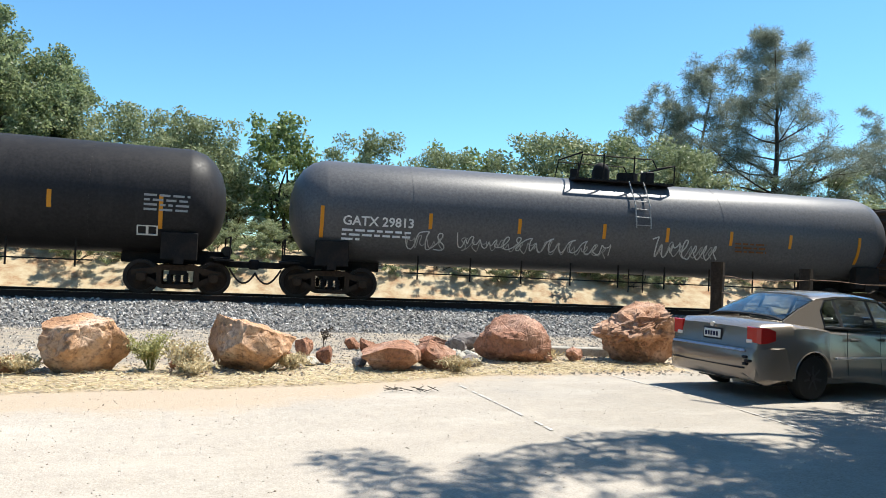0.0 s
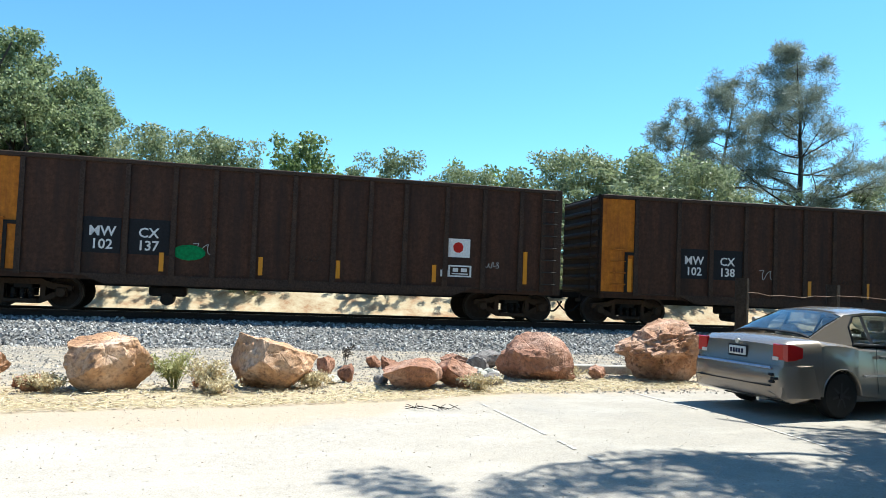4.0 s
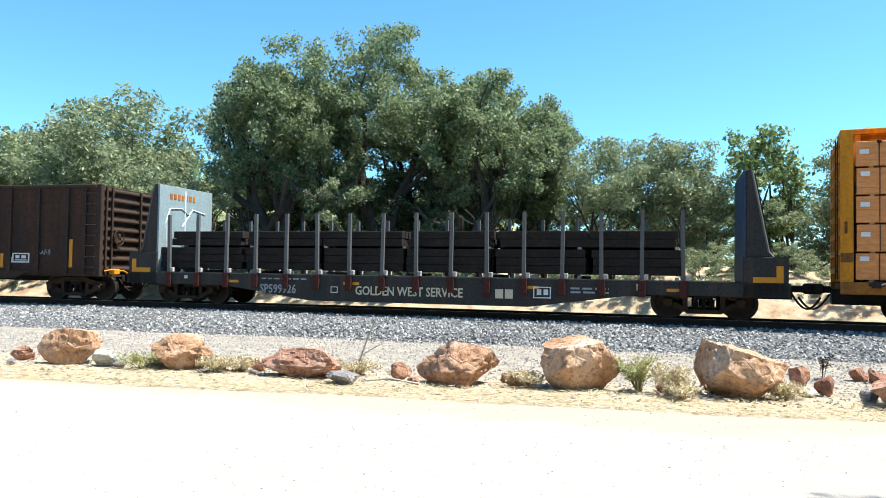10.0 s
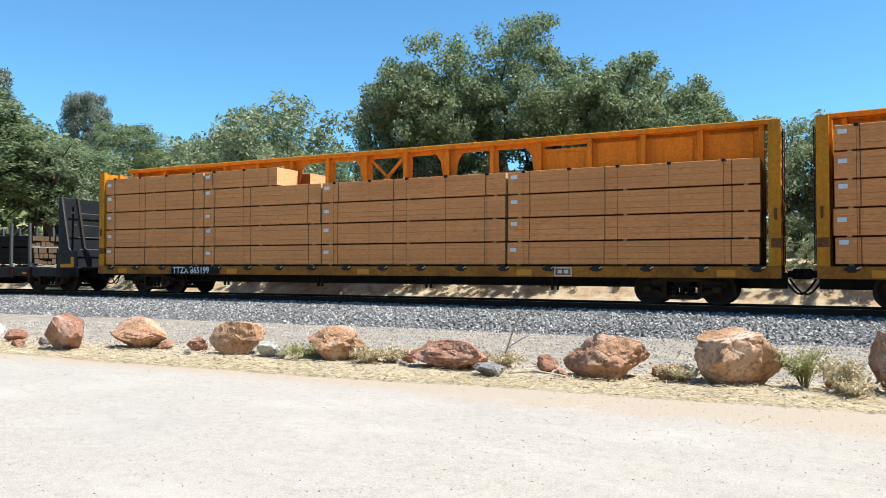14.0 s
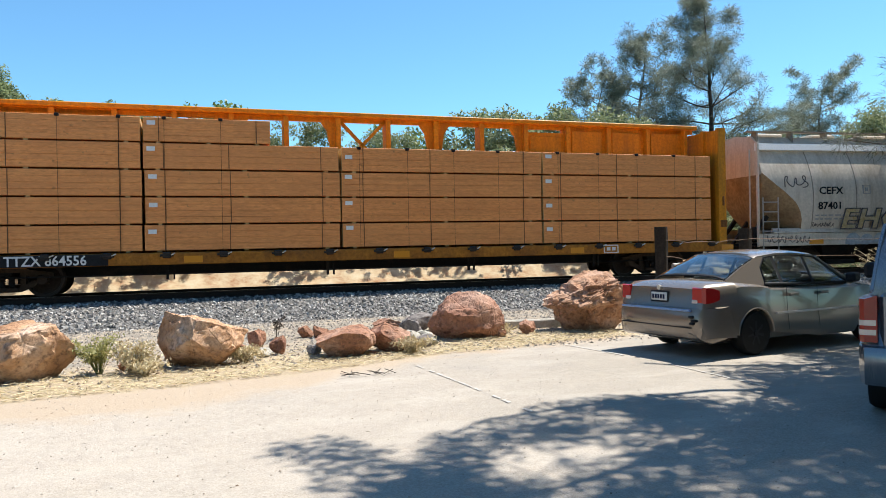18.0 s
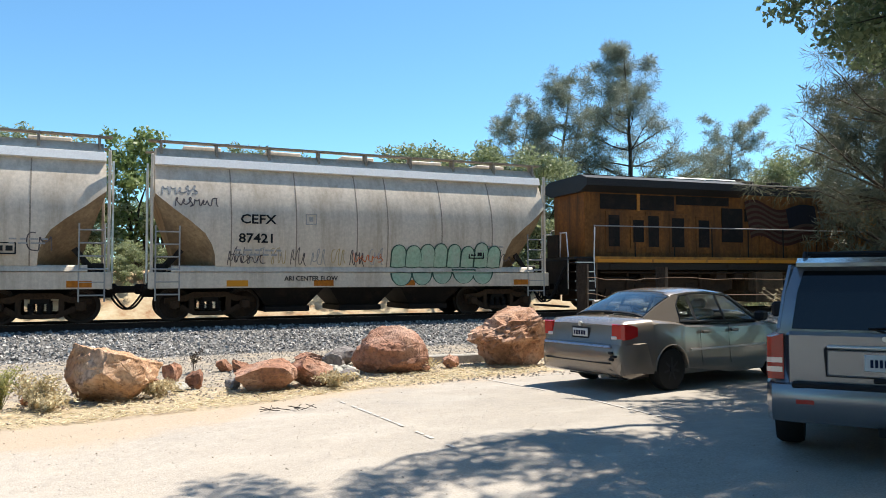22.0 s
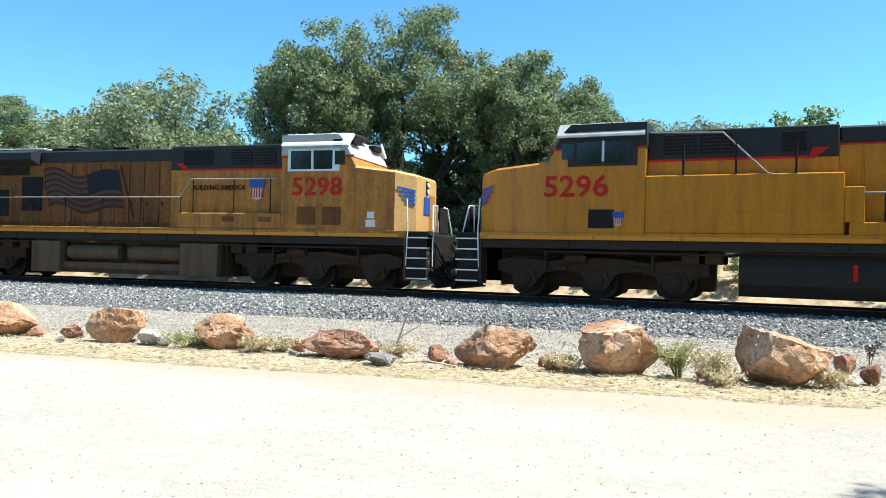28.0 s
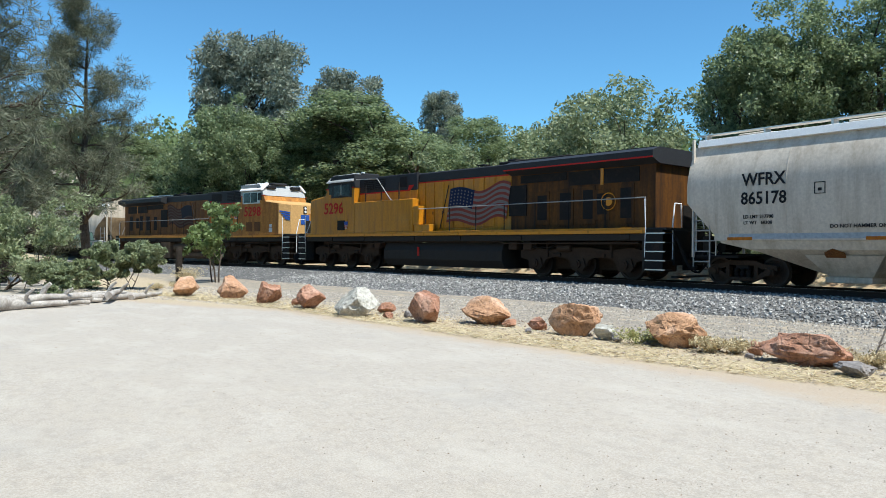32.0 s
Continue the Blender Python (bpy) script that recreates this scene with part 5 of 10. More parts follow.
SKY_GLINT_BLUE = surface("blue of sky reflected on the bumper", (0.22, 0.34, 0.55), 0.3, 0.3, 40, 0.1)
SEAT = surface("pale grey seat cloth", (0.42, 0.40, 0.37), 0.9, 0, 60, 0.12)


def car_glass():
    m, t, b = nodes_of("tinted car glass")
    b.inputs["Base Color"].default_value = (0.62, 0.68, 0.68, 1)
    b.inputs["Roughness"].default_value = 0.02
    b.inputs["Transmission Weight"].default_value = 1.0
    b.inputs["IOR"].default_value = 1.45
    return m


CAR_GLASS = car_glass()
CABIN_DARK = surface("dark grey for the cabin's shaded depth", (0.06, 0.058, 0.055), 0.9, 0, 60, 0.12)


def clear(ob):
    """A pane that lets daylight into the car."""
    ob.visible_shadow = False
    return ob


DARK_TINT = surface("dark tinted glass", (0.008, 0.009, 0.010), 0.04, 0, 5, 0.05, bump=0.0)


def road_wheel(parent, x, y, r, w, rim_mat, out):
    b = bmesh.new()
    prof = [(r * 0.60, -w / 2), (r * 0.93, -w / 2), (r, -w * 0.32), (r, w * 0.32), (r * 0.93, w / 2), (r * 0.60, w / 2)]
    n = 30
    rings = [[(math.sin(k / n * math.tau) * a, yy, math.cos(k / n * math.tau) * a) for k in range(n)] for a, yy in prof]
    loft(b, rings, caps=True)
    wheel = part("wheel", b, TYRE, parent, at=pose(x, y, r), smooth=40)
    b = bmesh.new()
    yy = out * w * 0.40
    cyl(b, (0, yy - out * 0.05, 0), (0, yy, 0), r * 0.61, 24)
    for k in range(7):
        box(b, -0.02, 0.02, min(yy, yy + out * 0.02), max(yy, yy + out * 0.02), r * 0.12, r * 0.56, 0.005, Matrix.Rotation(k / 7 * math.tau, 4, "Y"))
    cyl(b, (0, yy, 0), (0, yy + out * 0.03, 0), r * 0.15, 12)
    part("rim", b, rim_mat, wheel, smooth=40)
    return wheel


def car_body(stations, arches, zsill):
    """A lower body skinned over cross-sections, with wheel arches let into its sides.
    stations: x, floor, top, half-width, crown; arches: x, z, radius."""
    xs = [s[0] for s in stations]
    x0, x1 = xs[0], xs[-1]
    allx = sorted(set(xs) | {round(a[0] + a[2] * math.cos(k / 10 * math.pi), 4) for a in arches for k in range(11)})
    rings = []
    for x in allx:
        v = [np.interp(x, xs, [s[i] for s in stations]) for i in range(1, 5)]
        zb, zt, hw, crown = v
        za = zb
        for ax, az, ar in arches:
            if abs(x - ax) <= ar + 1e-6:
                za = max(za, az + math.sqrt(max(0, ar * ar - (x - ax) ** 2)))
        inner = hw - 0.26
        half = [(0, zb), (inner, zb), (inner, za), (hw - 0.025, za), (hw, max(za + 0.02, zb + 0.10))]
        for f in (0.25, 0.5, 0.72, 0.88, 0.97):
            z = half[4][1] + (zt - half[4][1]) * f
            half.append((hw - 0.05 * f * f - (0.04 if f > 0.95 else 0), z))
        half += [(hw - 0.16, zt + crown * 0.35), (hw * 0.5, zt + crown * 0.8), (0, zt + crown)]
        ring = [(x, -y, z) for y, z in half] + [(x, y, z) for y, z in half[-2:0:-1]]
        rings.append(ring)
    return loft(bmesh.new(), rings)


def on_side(gh, x, f, s, out=0.0):
    """A point on the glasshouse side: f from belt (0) to roof edge (1)."""
    xs = [g[0] for g in gh]
    zb, zr, wb, wr = (np.interp(x, xs, [g[i] for g in gh]) for i in range(1, 5))
    return Vector((x, s * (wb + (wr - wb) * f + out), zb + (zr - zb) * f))


def side_pane(gh, outline, s, out=0.006):
    """A pane that follows the side: outline of (x, f)."""
    b = bmesh.new()
    loft(b, [[on_side(gh, x, f, s, out) for x, f in outline], [on_side(gh, x, f, s, -0.012) for x, f in outline]])
    return b


def glasshouse(gh, n=6):
    rings = []
    for x, zb, zr, wb, wr in gh:
        half = [(wb, zb), (wb + (wr - wb) * 0.5, zb + (zr - zb) * 0.5), (wr, zr), (wr - 0.10, zr + 0.035), (wr * 0.5, zr + 0.055), (0, zr + 0.06)]
        rings.append([(x, -y, z) for y, z in half] + [(x, y, z) for y, z in half[-2::-1]])
    return loft(bmesh.new(), rings)


def end_pane(gh, x0, x1, margin=0.035, lift=0.010, n=7):
    """A curved front or rear pane that follows the crown of the glasshouse."""
    xs = [g[0] for g in gh]
    rings = []
    for k in range(n):
        x = x0 + (x1 - x0) * k / (n - 1)
        zr, wr = np.interp(x, xs, [g[2] for g in gh]), np.interp(x, xs, [g[4] for g in gh])
        prof = ((0, zr + 0.06), (wr * 0.5, zr + 0.055), (wr - 0.10, zr + 0.035), (wr, zr))
        ys = [(-1 + 2 * i / 10) * (wr - margin) for i in range(11)]
        top = [(x, y, float(np.interp(abs(y), [p[0] for p in prof], [p[1] for p in prof])) + lift) for y in ys]
        rings.append(top + [(px, y, z - lift - 0.012) for px, y, z in top[::-1]])
    return loft(bmesh.new(), rings)


def sedan(m):
    c = thing("sedan_car", "silver-grey four-door sedan parked on the paving, scuffed bumper", "car", "", m)
    st = [(0.0, 0.36, 0.60, 0.66, 0.0), (0.05, 0.28, 0.66, 0.78, 0.0), (0.10, 0.25, 0.93, 0.80, 0.02), (0.22, 0.22, 0.995, 0.825, 0.03), (0.7, 0.19, 1.01, 0.85, 0.035), (1.2, 0.18, 0.97, 0.858, 0.03), (2.4, 0.18, 0.93, 0.858, 0.03),
          (3.2, 0.18, 0.93, 0.855, 0.05), (3.7, 0.20, 0.86, 0.845, 0.05), (4.15, 0.22, 0.74, 0.80, 0.04), (4.36, 0.26, 0.62, 0.68, 0.02), (4.44, 0.34, 0.52, 0.55, 0.0)]
    part("body", car_body(st, ((1.02, 0.30, 0.345), (3.64, 0.30, 0.345)), 0.2), CAR_GREY, c, smooth=32)
    gh = [(0.62, 0.98, 1.03, 0.72, 0.66), (0.95, 0.97, 1.19, 0.76, 0.62), (1.35, 0.95, 1.345, 0.785, 0.585), (1.75, 0.94, 1.385, 0.79, 0.57), (2.2, 0.93, 1.385, 0.79, 0.565), (2.6, 0.93, 1.345, 0.79, 0.57), (3.0, 0.93, 1.16, 0.78, 0.62), (3.35, 0.93, 0.97, 0.76, 0.68)]
    b, rings = bmesh.new(), []
    for x in (1.29, 1.35, 1.5, 1.75, 2.0, 2.2, 2.4, 2.6, 2.66):
        zr, wr = (float(np.interp(x, [g[0] for g in gh], [g[i] for g in gh])) for i in (2, 4))
        over = [(wr + 0.006, zr - 0.025), (wr, zr + 0.004), (wr - 0.05, zr + 0.026), (wr - 0.10, zr + 0.037), (wr * 0.5, zr + 0.056), (0, zr + 0.061)]
        under = [(0, zr + 0.02), (wr * 0.5, zr + 0.015), (wr - 0.08, zr - 0.02)]
        rings.append([(x, -y, z) for y, z in over] + [(x, y, z) for y, z in over[-2::-1]] + [(x, y, z) for y, z in under[::-1]] + [(x, -y, z) for y, z in under[1:]])
    part("roof", loft(b, rings), CAR_GREY, c, smooth=40)
    # added dark sheet over the closed body, standing in for the cabin's shaded depth
    part("parcel_shelf", box(bmesh.new(), 0.72, 3.25, -0.71, 0.71, 0.985, 1.005), CABIN_DARK, c)
    for y in (-0.38, 0.38):
        part("headrest", box(bmesh.new(), 1.36, 1.46, y - 0.13, y + 0.13, 1.0, 1.15, 0.04), SEAT, c, "pale cloth headrest")
        part("headrest", box(bmesh.new(), 2.18, 2.28, y - 0.12, y + 0.12, 1.12, 1.27, 0.04), SEAT, c, "pale cloth headrest")
        part("seat_back", box(bmesh.new(), 2.20, 2.32, y - 0.24, y + 0.24, 1.0, 1.11, 0.04), SEAT, c)
    part("rear_seat", box(bmesh.new(), 1.38, 1.50, -0.62, 0.62, 1.0, 1.05, 0.02), SEAT, c)
    for s in (-1, 1):
        part("rear_pillar", side_pane(gh, [(0.63, 0.0), (0.95, 0.0), (1.30, 0.0), (1.33, 0.62), (1.48, 0.95), (1.36, 1.0), (1.15, 1.0), (0.95, 1.0), (0.78, 1.0), (0.64, 1.0)], s, 0.003), CAR_GREY, c, smooth=40)
        part("front_pillar", bars([tuple(on_side(gh, x, f, s, -0.01)) for x, f in ((3.30, 0.05), (3.06, 0.5), (2.66, 0.98))], 0.032, 8), CAR_GREY, c)
        part("belt_moulding", bars([tuple(on_side(gh, x, 0.03, s, -0.005)) for x in (1.28, 1.9, 2.5, 3.14)], 0.02, 6), TRIM_BLACK, c)
        for x in (1.65, 2.33):
            part("window_pillar", side_pane(gh, [(x - 0.03, 0.07), (x + 0.03, 0.07), (x + 0.03, 0.92), (x - 0.03, 0.92)], s, 0.004), TRIM_BLACK, c)
        seal = [(1.30, 0.08), (1.34, 0.64), (1.48, 0.93), (1.75, 0.94), (2.0, 0.94), (2.3, 0.93), (2.6, 0.92), (2.68, 0.88), (3.0, 0.36), (3.11, 0.07), (2.4, 0.04), (1.7, 0.05), (1.30, 0.08)]
        part("window_seal", bars([tuple(on_side(gh, x, f, s, 0.004)) for x, f in seal], 0.011, 4), TRIM_BLACK, c)
        for o in ([(1.32, 0.10), (1.62, 0.08), (1.62, 0.90), (1.50, 0.90), (1.36, 0.62)], [(1.68, 0.08), (2.30, 0.06), (2.30, 0.90), (1.68, 0.92)], [(2.36, 0.06), (3.08, 0.08), (2.98, 0.35), (2.66, 0.88), (2.36, 0.90)]):
            if o[0][0] == 1.32:
                clear(part("quarter_window", side_pane(gh, o, s), CAR_GLASS, c))
            else:
                clear(part("side_window", side_pane(gh, o, s), CAR_GLASS, c))
        for x0, x1 in ((1.66, 2.33), (2.33, 3.2)):
            b = bars([(x0 - 0.01, s * 0.845, 0.93), (x0 - 0.01, s * 0.862, 0.6), (x0 + 0.03, s * 0.862, 0.32)], 0.004, 4)
            part("door_gap", b, TRIM_BLACK, c)
            part("door_handle", box(bmesh.new(), x0 + 0.03, x0 + 0.22, s * 0.865 - 0.02, s * 0.865 + 0.02, 0.79, 0.83, 0.01), CAR_GREY, c)
        part("side_strip", box(bmesh.new(), 1.42, 3.25, s * 0.862 - 0.012, s * 0.862 + 0.012, 0.545, 0.575, 0.004), LAMP_CLEAR, c, "bright side rubbing strip")
        part("tail_light", loft(bmesh.new(), [[(x, s * y, z) for y, z in ((w0, za), (w1, za), (w1, zb), (w0, zb))] for x, w0, w1, za, zb in ((0.07, 0.60, 0.76, 0.765, 0.955), (0.10, 0.585, 0.808, 0.75, 0.965), (0.20, 0.70, 0.838, 0.765, 0.955), (0.31, 0.80, 0.852, 0.80, 0.92))]), LAMP_RED, c, smooth=30)
        part("reverse_light", box(bmesh.new(), 0.06, 0.095, s * 0.64 - 0.05, s * 0.64 + 0.05, 0.75, 0.80, 0.008), LAMP_CLEAR, c)
        part("door_mirror", box(bmesh.new(), 2.95, 3.12, s * 0.93 - 0.08, s * 0.93 + 0.08, 0.94, 1.08, 0.03), TRIM_BLACK, c)
        for x in (1.02, 3.64):
            road_wheel(c, x, s * 0.745, 0.305, 0.19, TRIM_BLACK, s)
            b = bmesh.new()
            pts = [Vector((x + 0.352 * math.cos(k / 14 * math.pi), s * 0.855, 0.30 + 0.352 * math.sin(k / 14 * math.pi))) for k in range(15)]
            limb_mesh(b, pts, [0.012] * 15, 4)
            part("wheel_arch", b, CAR_GREY, c)
    for x0, x1 in ((0.635, 0.665), (1.30, 1.34)):
        part("rear_window_seal", end_pane(gh, x0, x1, 0.02, 0.006, 3), TRIM_BLACK, c, smooth=40)
    clear(part("rear_window", end_pane(gh, 0.66, 1.31, 0.02, 0.004), CAR_GLASS, c, smooth=40))
    clear(part("windscreen", end_pane(gh, 2.64, 3.30), CAR_GLASS, c, smooth=40))
    part("plate_frame", box(bmesh.new(), 0.062, 0.08, -0.175, 0.175, 0.735, 0.905, 0.008), TRIM_BLACK, c)
    part("number_plate", box(bmesh.new(), 0.052, 0.07, -0.15, 0.15, 0.765, 0.88, 0.006), PLATE, c)
    for k in range(5):
        part("plate_bar", box(bmesh.new(), 0.044, 0.053, -0.11 + k * 0.05, -0.08 + k * 0.05, 0.79, 0.85), FLAG_BLUE, c)
    b = bmesh.new()
    loft(b, [[(x + dx, y, z) for x, z in ((0.16, 0.70), (-0.005, 0.685), (-0.045, 0.60), (-0.045, 0.44), (0.0, 0.29), (0.3, 0.27))] for y, dx in ((-0.848, 0.34), (-0.81, 0.12), (-0.70, 0.035), (-0.35, 0.0), (0.35, 0.0), (0.70, 0.035), (0.81, 0.12), (0.848, 0.34))])
    part("rear_bumper", b, CAR_GREY, c, smooth=50)
    part("bumper_groove", box(bmesh.new(), -0.052, 0.0, -0.66, 0.66, 0.425, 0.437), TRIM_BLACK, c)
    # blue bar drawn in place of the sky's reflection along the bumper top
    part("bumper_strip", box(bmesh.new(), -0.040, -0.01, -0.66, 0.66, 0.645, 0.675, 0.006), SKY_GLINT_BLUE, c, "blue line painted as sky reflected in the bumper")
    b = bmesh.new()
    for z, y in ((0.56, -0.66), (0.51, -0.70), (0.47, -0.67)):
        box(b, -0.045, 0.03, y - 0.04, y + 0.035, z, z + 0.035, 0.008)
    part("bumper_scuff", b, TRIM_BLACK, c, "dark scuffed gash")
    part("badge", cyl(bmesh.new(), (0.05, 0, 0.945), (0.08, 0, 0.945), 0.035, 10), SILVER, c)
    part("exhaust_pipe", cyl(bmesh.new(), (-0.02, -0.45, 0.24), (0.3, -0.45, 0.25), 0.025, 8), SILVER, c)
    part("underbody", box(bmesh.new(), 0.4, 4.1, -0.58, 0.58, 0.17, 0.3), TRIM_BLACK, c)
    return c


def suv(m):
    c = thing("suv_car", "pale silver sport utility vehicle with roof rack, parked in shade", "car", "", m)
    st = [(0.0, 0.48, 0.62, 0.80, 0.0), (0.06, 0.42, 0.70, 0.87, 0.0), (0.16, 0.40, 1.10, 0.885, 0.0), (0.5, 0.36, 1.12, 0.90, 0.0), (2.4, 0.36, 1.10, 0.905, 0.0), (3.2, 0.36, 1.12, 0.90, 0.06), (4.2, 0.40, 1.05, 0.86, 0.06), (4.55, 0.45, 0.9, 0.74, 0.03), (4.64, 0.52, 0.7, 0.6, 0.0)]
    part("body", car_body(st, ((1.0, 0.36, 0.42), (3.70, 0.36, 0.42)), 0.4), SUV_SILVER, c, smooth=32)
    gh = [(0.14, 1.08, 1.12, 0.84, 0.80), (0.22, 1.08, 1.45, 0.84, 0.75), (0.34, 1.08, 1.68, 0.85, 0.70), (1.2, 1.08, 1.71, 0.85, 0.69), (2.4, 1.08, 1.70, 0.85, 0.69), (2.8, 1.08, 1.60, 0.85, 0.70), (3.3, 1.10, 1.25, 0.84, 0.76), (3.5, 1.10, 1.13, 0.83, 0.78)]
    part("roof", glasshouse(gh), SUV_SILVER, c, smooth=40)
    for s in (-1, 1):
        for o in ([(0.42, 0.12), (1.05, 0.10), (1.05, 0.86), (0.46, 0.86)], [(1.12, 0.10), (1.85, 0.10), (1.85, 0.86), (1.12, 0.86)], [(1.92, 0.10), (3.05, 0.12), (2.72, 0.84), (1.92, 0.86)]):
            part("side_window", side_pane(gh, o, s), DARK_TINT, c)
        lamp = part("tail_light", loft(bmesh.new(), [[(x, s * y, z) for y, z in ((w0, 0.72), (w1, 0.72), (w1, 1.08), (w0, 1.11))] for x, w0, w1 in ((0.03, 0.765, 0.86), (0.06, 0.76, 0.895), (0.16, 0.80, 0.912), (0.26, 0.85, 0.915))]), LAMP_RED, c, smooth=30)
        for z in (0.78, 0.86):
            part("reverse_light", loft(bmesh.new(), [[(x, s * y, zz) for y, zz in ((w0, z), (w1, z), (w1, z + 0.045), (w0, z + 0.045))] for x, w0, w1 in ((0.024, 0.775, 0.865), (0.05, 0.77, 0.900), (0.16, 0.80, 0.917))]), LAMP_CLEAR, lamp)
        part("rear_pillar_trim", bars([(0.17, s * 0.80, 1.14), (0.25, s * 0.755, 1.45), (0.36, s * 0.705, 1.70)], 0.028, 6), SUV_SILVER, c)
        part("roof_rail", bars([(0.5, s * 0.60, 1.74), (0.6, s * 0.60, 1.82), (2.4, s * 0.60, 1.82), (2.5, s * 0.60, 1.74)], 0.02, 8), TRIM_BLACK, c)
        part("side_strip", box(bmesh.new(), 1.45, 3.3, s * 0.905 - 0.015, s * 0.905 + 0.015, 0.62, 0.70, 0.006), TRIM_BLACK, c)
        part("door_mirror", box(bmesh.new(), 2.95, 3.15, s * 0.99 - 0.09, s * 0.99 + 0.09, 1.12, 1.30, 0.03), TRIM_BLACK, c)
        for x in (1.0, 3.70):
            road_wheel(c, x, s * 0.77, 0.365, 0.24, SILVER, s)
        part("bumper_reflector", box(bmesh.new(), -0.075, -0.055, s * 0.60 - 0.07, s * 0.60 + 0.07, 0.53, 0.565), LAMP_RED, c)
    for x in (0.75, 1.5, 2.2):
        part("roof_bar", bars([(x, -0.60, 1.82), (x, 0.60, 1.82)], 0.018, 8), TRIM_BLACK, c)
    b = bmesh.new()
    loft(b, [[(x, -w, z), (x, w, z), (x + 0.03, w, z), (x + 0.03, -w, z)] for x, w, z in ((0.108, 0.70, 1.15), (0.20, 0.655, 1.47), (0.285, 0.60, 1.655))])
    part("rear_window", b, DARK_TINT, c)
    gate = part("tailgate", box(bmesh.new(), 0.055, 0.12, -0.75, 0.75, 0.66, 1.13, 0.03), SUV_SILVER, c)
    b = bmesh.new()
    prism(b, [(-0.44, 0.755), (0.44, 0.755), (0.455, 0.99), (0.42, 1.02), (-0.42, 1.02), (-0.455, 0.99)], -0.006, 0.006)
    bmesh.ops.transform(b, matrix=Matrix.Translation((0.052, 0, 0)) @ Matrix.Rotation(math.pi / 2, 4, "Z"), verts=b.verts)
    part("plate_recess", b, TRIM_BLACK, gate, "dark plate hollow")
    part("plate_recess_panel", box(bmesh.new(), 0.040, 0.05, -0.43, 0.43, 0.765, 0.985, 0.01), SUV_SILVER, gate)
    part("chrome_bar", box(bmesh.new(), 0.018, 0.05, -0.43, 0.43, 0.992, 1.024, 0.012), SILVER, gate, "bright chrome bar over the plate")
    part("number_plate", box(bmesh.new(), 0.028, 0.044, -0.155, 0.155, 0.815, 0.955, 0.006), PLATE, gate)
    for k in range(7):
        part("plate_bar", box(bmesh.new(), 0.022, 0.030, -0.115 + k * 0.034, -0.093 + k * 0.034, 0.85, 0.915), FLAG_BLUE, gate)
    part("gate_handle", box(bmesh.new(), 0.03, 0.06, -0.09, 0.09, 0.72, 0.755, 0.008), TRIM_BLACK, gate)
    part("brand_disc", cyl(bmesh.new(), (0.042, 0, 1.085), (0.06, 0, 1.085), 0.022, 12), SILVER, gate)
    part("roof_spoiler", loft(bmesh.new(), [[(x, y, z) for x, z in ((0.50, 1.775), (0.20, 1.725), (0.20, 1.69), (0.50, 1.70))] for y in (-0.66, -0.5, 0.5, 0.66)]), SUV_SILVER, c, smooth=40)
    part("wiper", bars([(0.10, -0.02, 1.13), (0.10, 0.10, 1.17), (0.11, -0.42, 1.19)], 0.012, 5), TRIM_BLACK, gate)
    b = bmesh.new()
    loft(b, [[(x + dx, y, z) for x, z in ((0.10, 0.70), (-0.05, 0.68), (-0.07, 0.62), (-0.07, 0.46), (0.0, 0.36), (0.25, 0.36))] for y, dx in ((-0.91, 0.22), (-0.86, 0.05), (-0.6, 0.0), (0.6, 0.0), (0.86, 0.05), (0.91, 0.22))])
    part("rear_bumper", b, SUV_SILVER, c, smooth=35)
    part("bumper_pad", box(bmesh.new(), -0.062, 0.06, -0.70, 0.70, 0.66, 0.705, 0.01), TRIM_BLACK, c)
    part("tow_bar", box(bmesh.new(), -0.05, 0.3, -0.06, 0.06, 0.30, 0.37), TRIM_BLACK, c)
    part("underbody", box(bmesh.new(), 0.4, 4.2, -0.6, 0.6, 0.30, 0.42), TRIM_BLACK, c)
    return c


sedan(pose(6.45, 8.85, 0.005, 0, 0, 8))
suv(pose(5.93, 3.93, 0.005, 0, 0, 36))


# ---- the train: running gear that all cars share ----
CARS, CARGO, WHEELS = [], [], []     # (car, place in the train), (load, car's place, pose on the car), (wheelset, x on car, radius, place)
TRAIN = "cars of the train"


def wheel_mesh(r):
    prof = [(0.0, 0.085), (0.09, 0.085), (0.10, 0.04), (r * 0.55, 0.012), (r * 0.82, 0.03), (r * 0.84, 0.066), (r, 0.066), (r, -0.05), (r + 0.026, -0.055), (r + 0.026, -0.082), (r * 0.84, -0.082), (r * 0.55, -0.05), (0.1, -0.06), (0.0, -0.06)]
    n = 28
    bm = bmesh.new()
    rings = []
    for rad, y in prof:
        rings.append([bm.verts.new((math.sin(k / n * math.tau) * rad, -y, math.cos(k / n * math.tau) * rad)) for k in range(n)])
    for i, (a, b) in enumerate(zip(rings, rings[1:])):
        for k in range(n):
            try:
                f = bm.faces.new((a[k], a[(k + 1) % n], b[(k + 1) % n], b[k]))
                f.material_index = 1 if i in (4, 5, 6, 7, 8, 9) else 0
            except ValueError:
                pass
    # four bolts or holes that show the turning
    for k in range(4):
        a = k / 4 * math.tau
        box(bm, -0.02, 0.02, -0.05, -0.02, r * 0.35, r * 0.48, 0, Matrix.Rotation(a, 4, "Y"))
    me = finish(bm, "wheel", 40)
    me.materials.append(WHEEL_STEEL)
    me.materials.append(WHEEL_RIM)
    return me


WHEEL_36, WHEEL_42 = wheel_mesh(0.43), wheel_mesh(0.52)


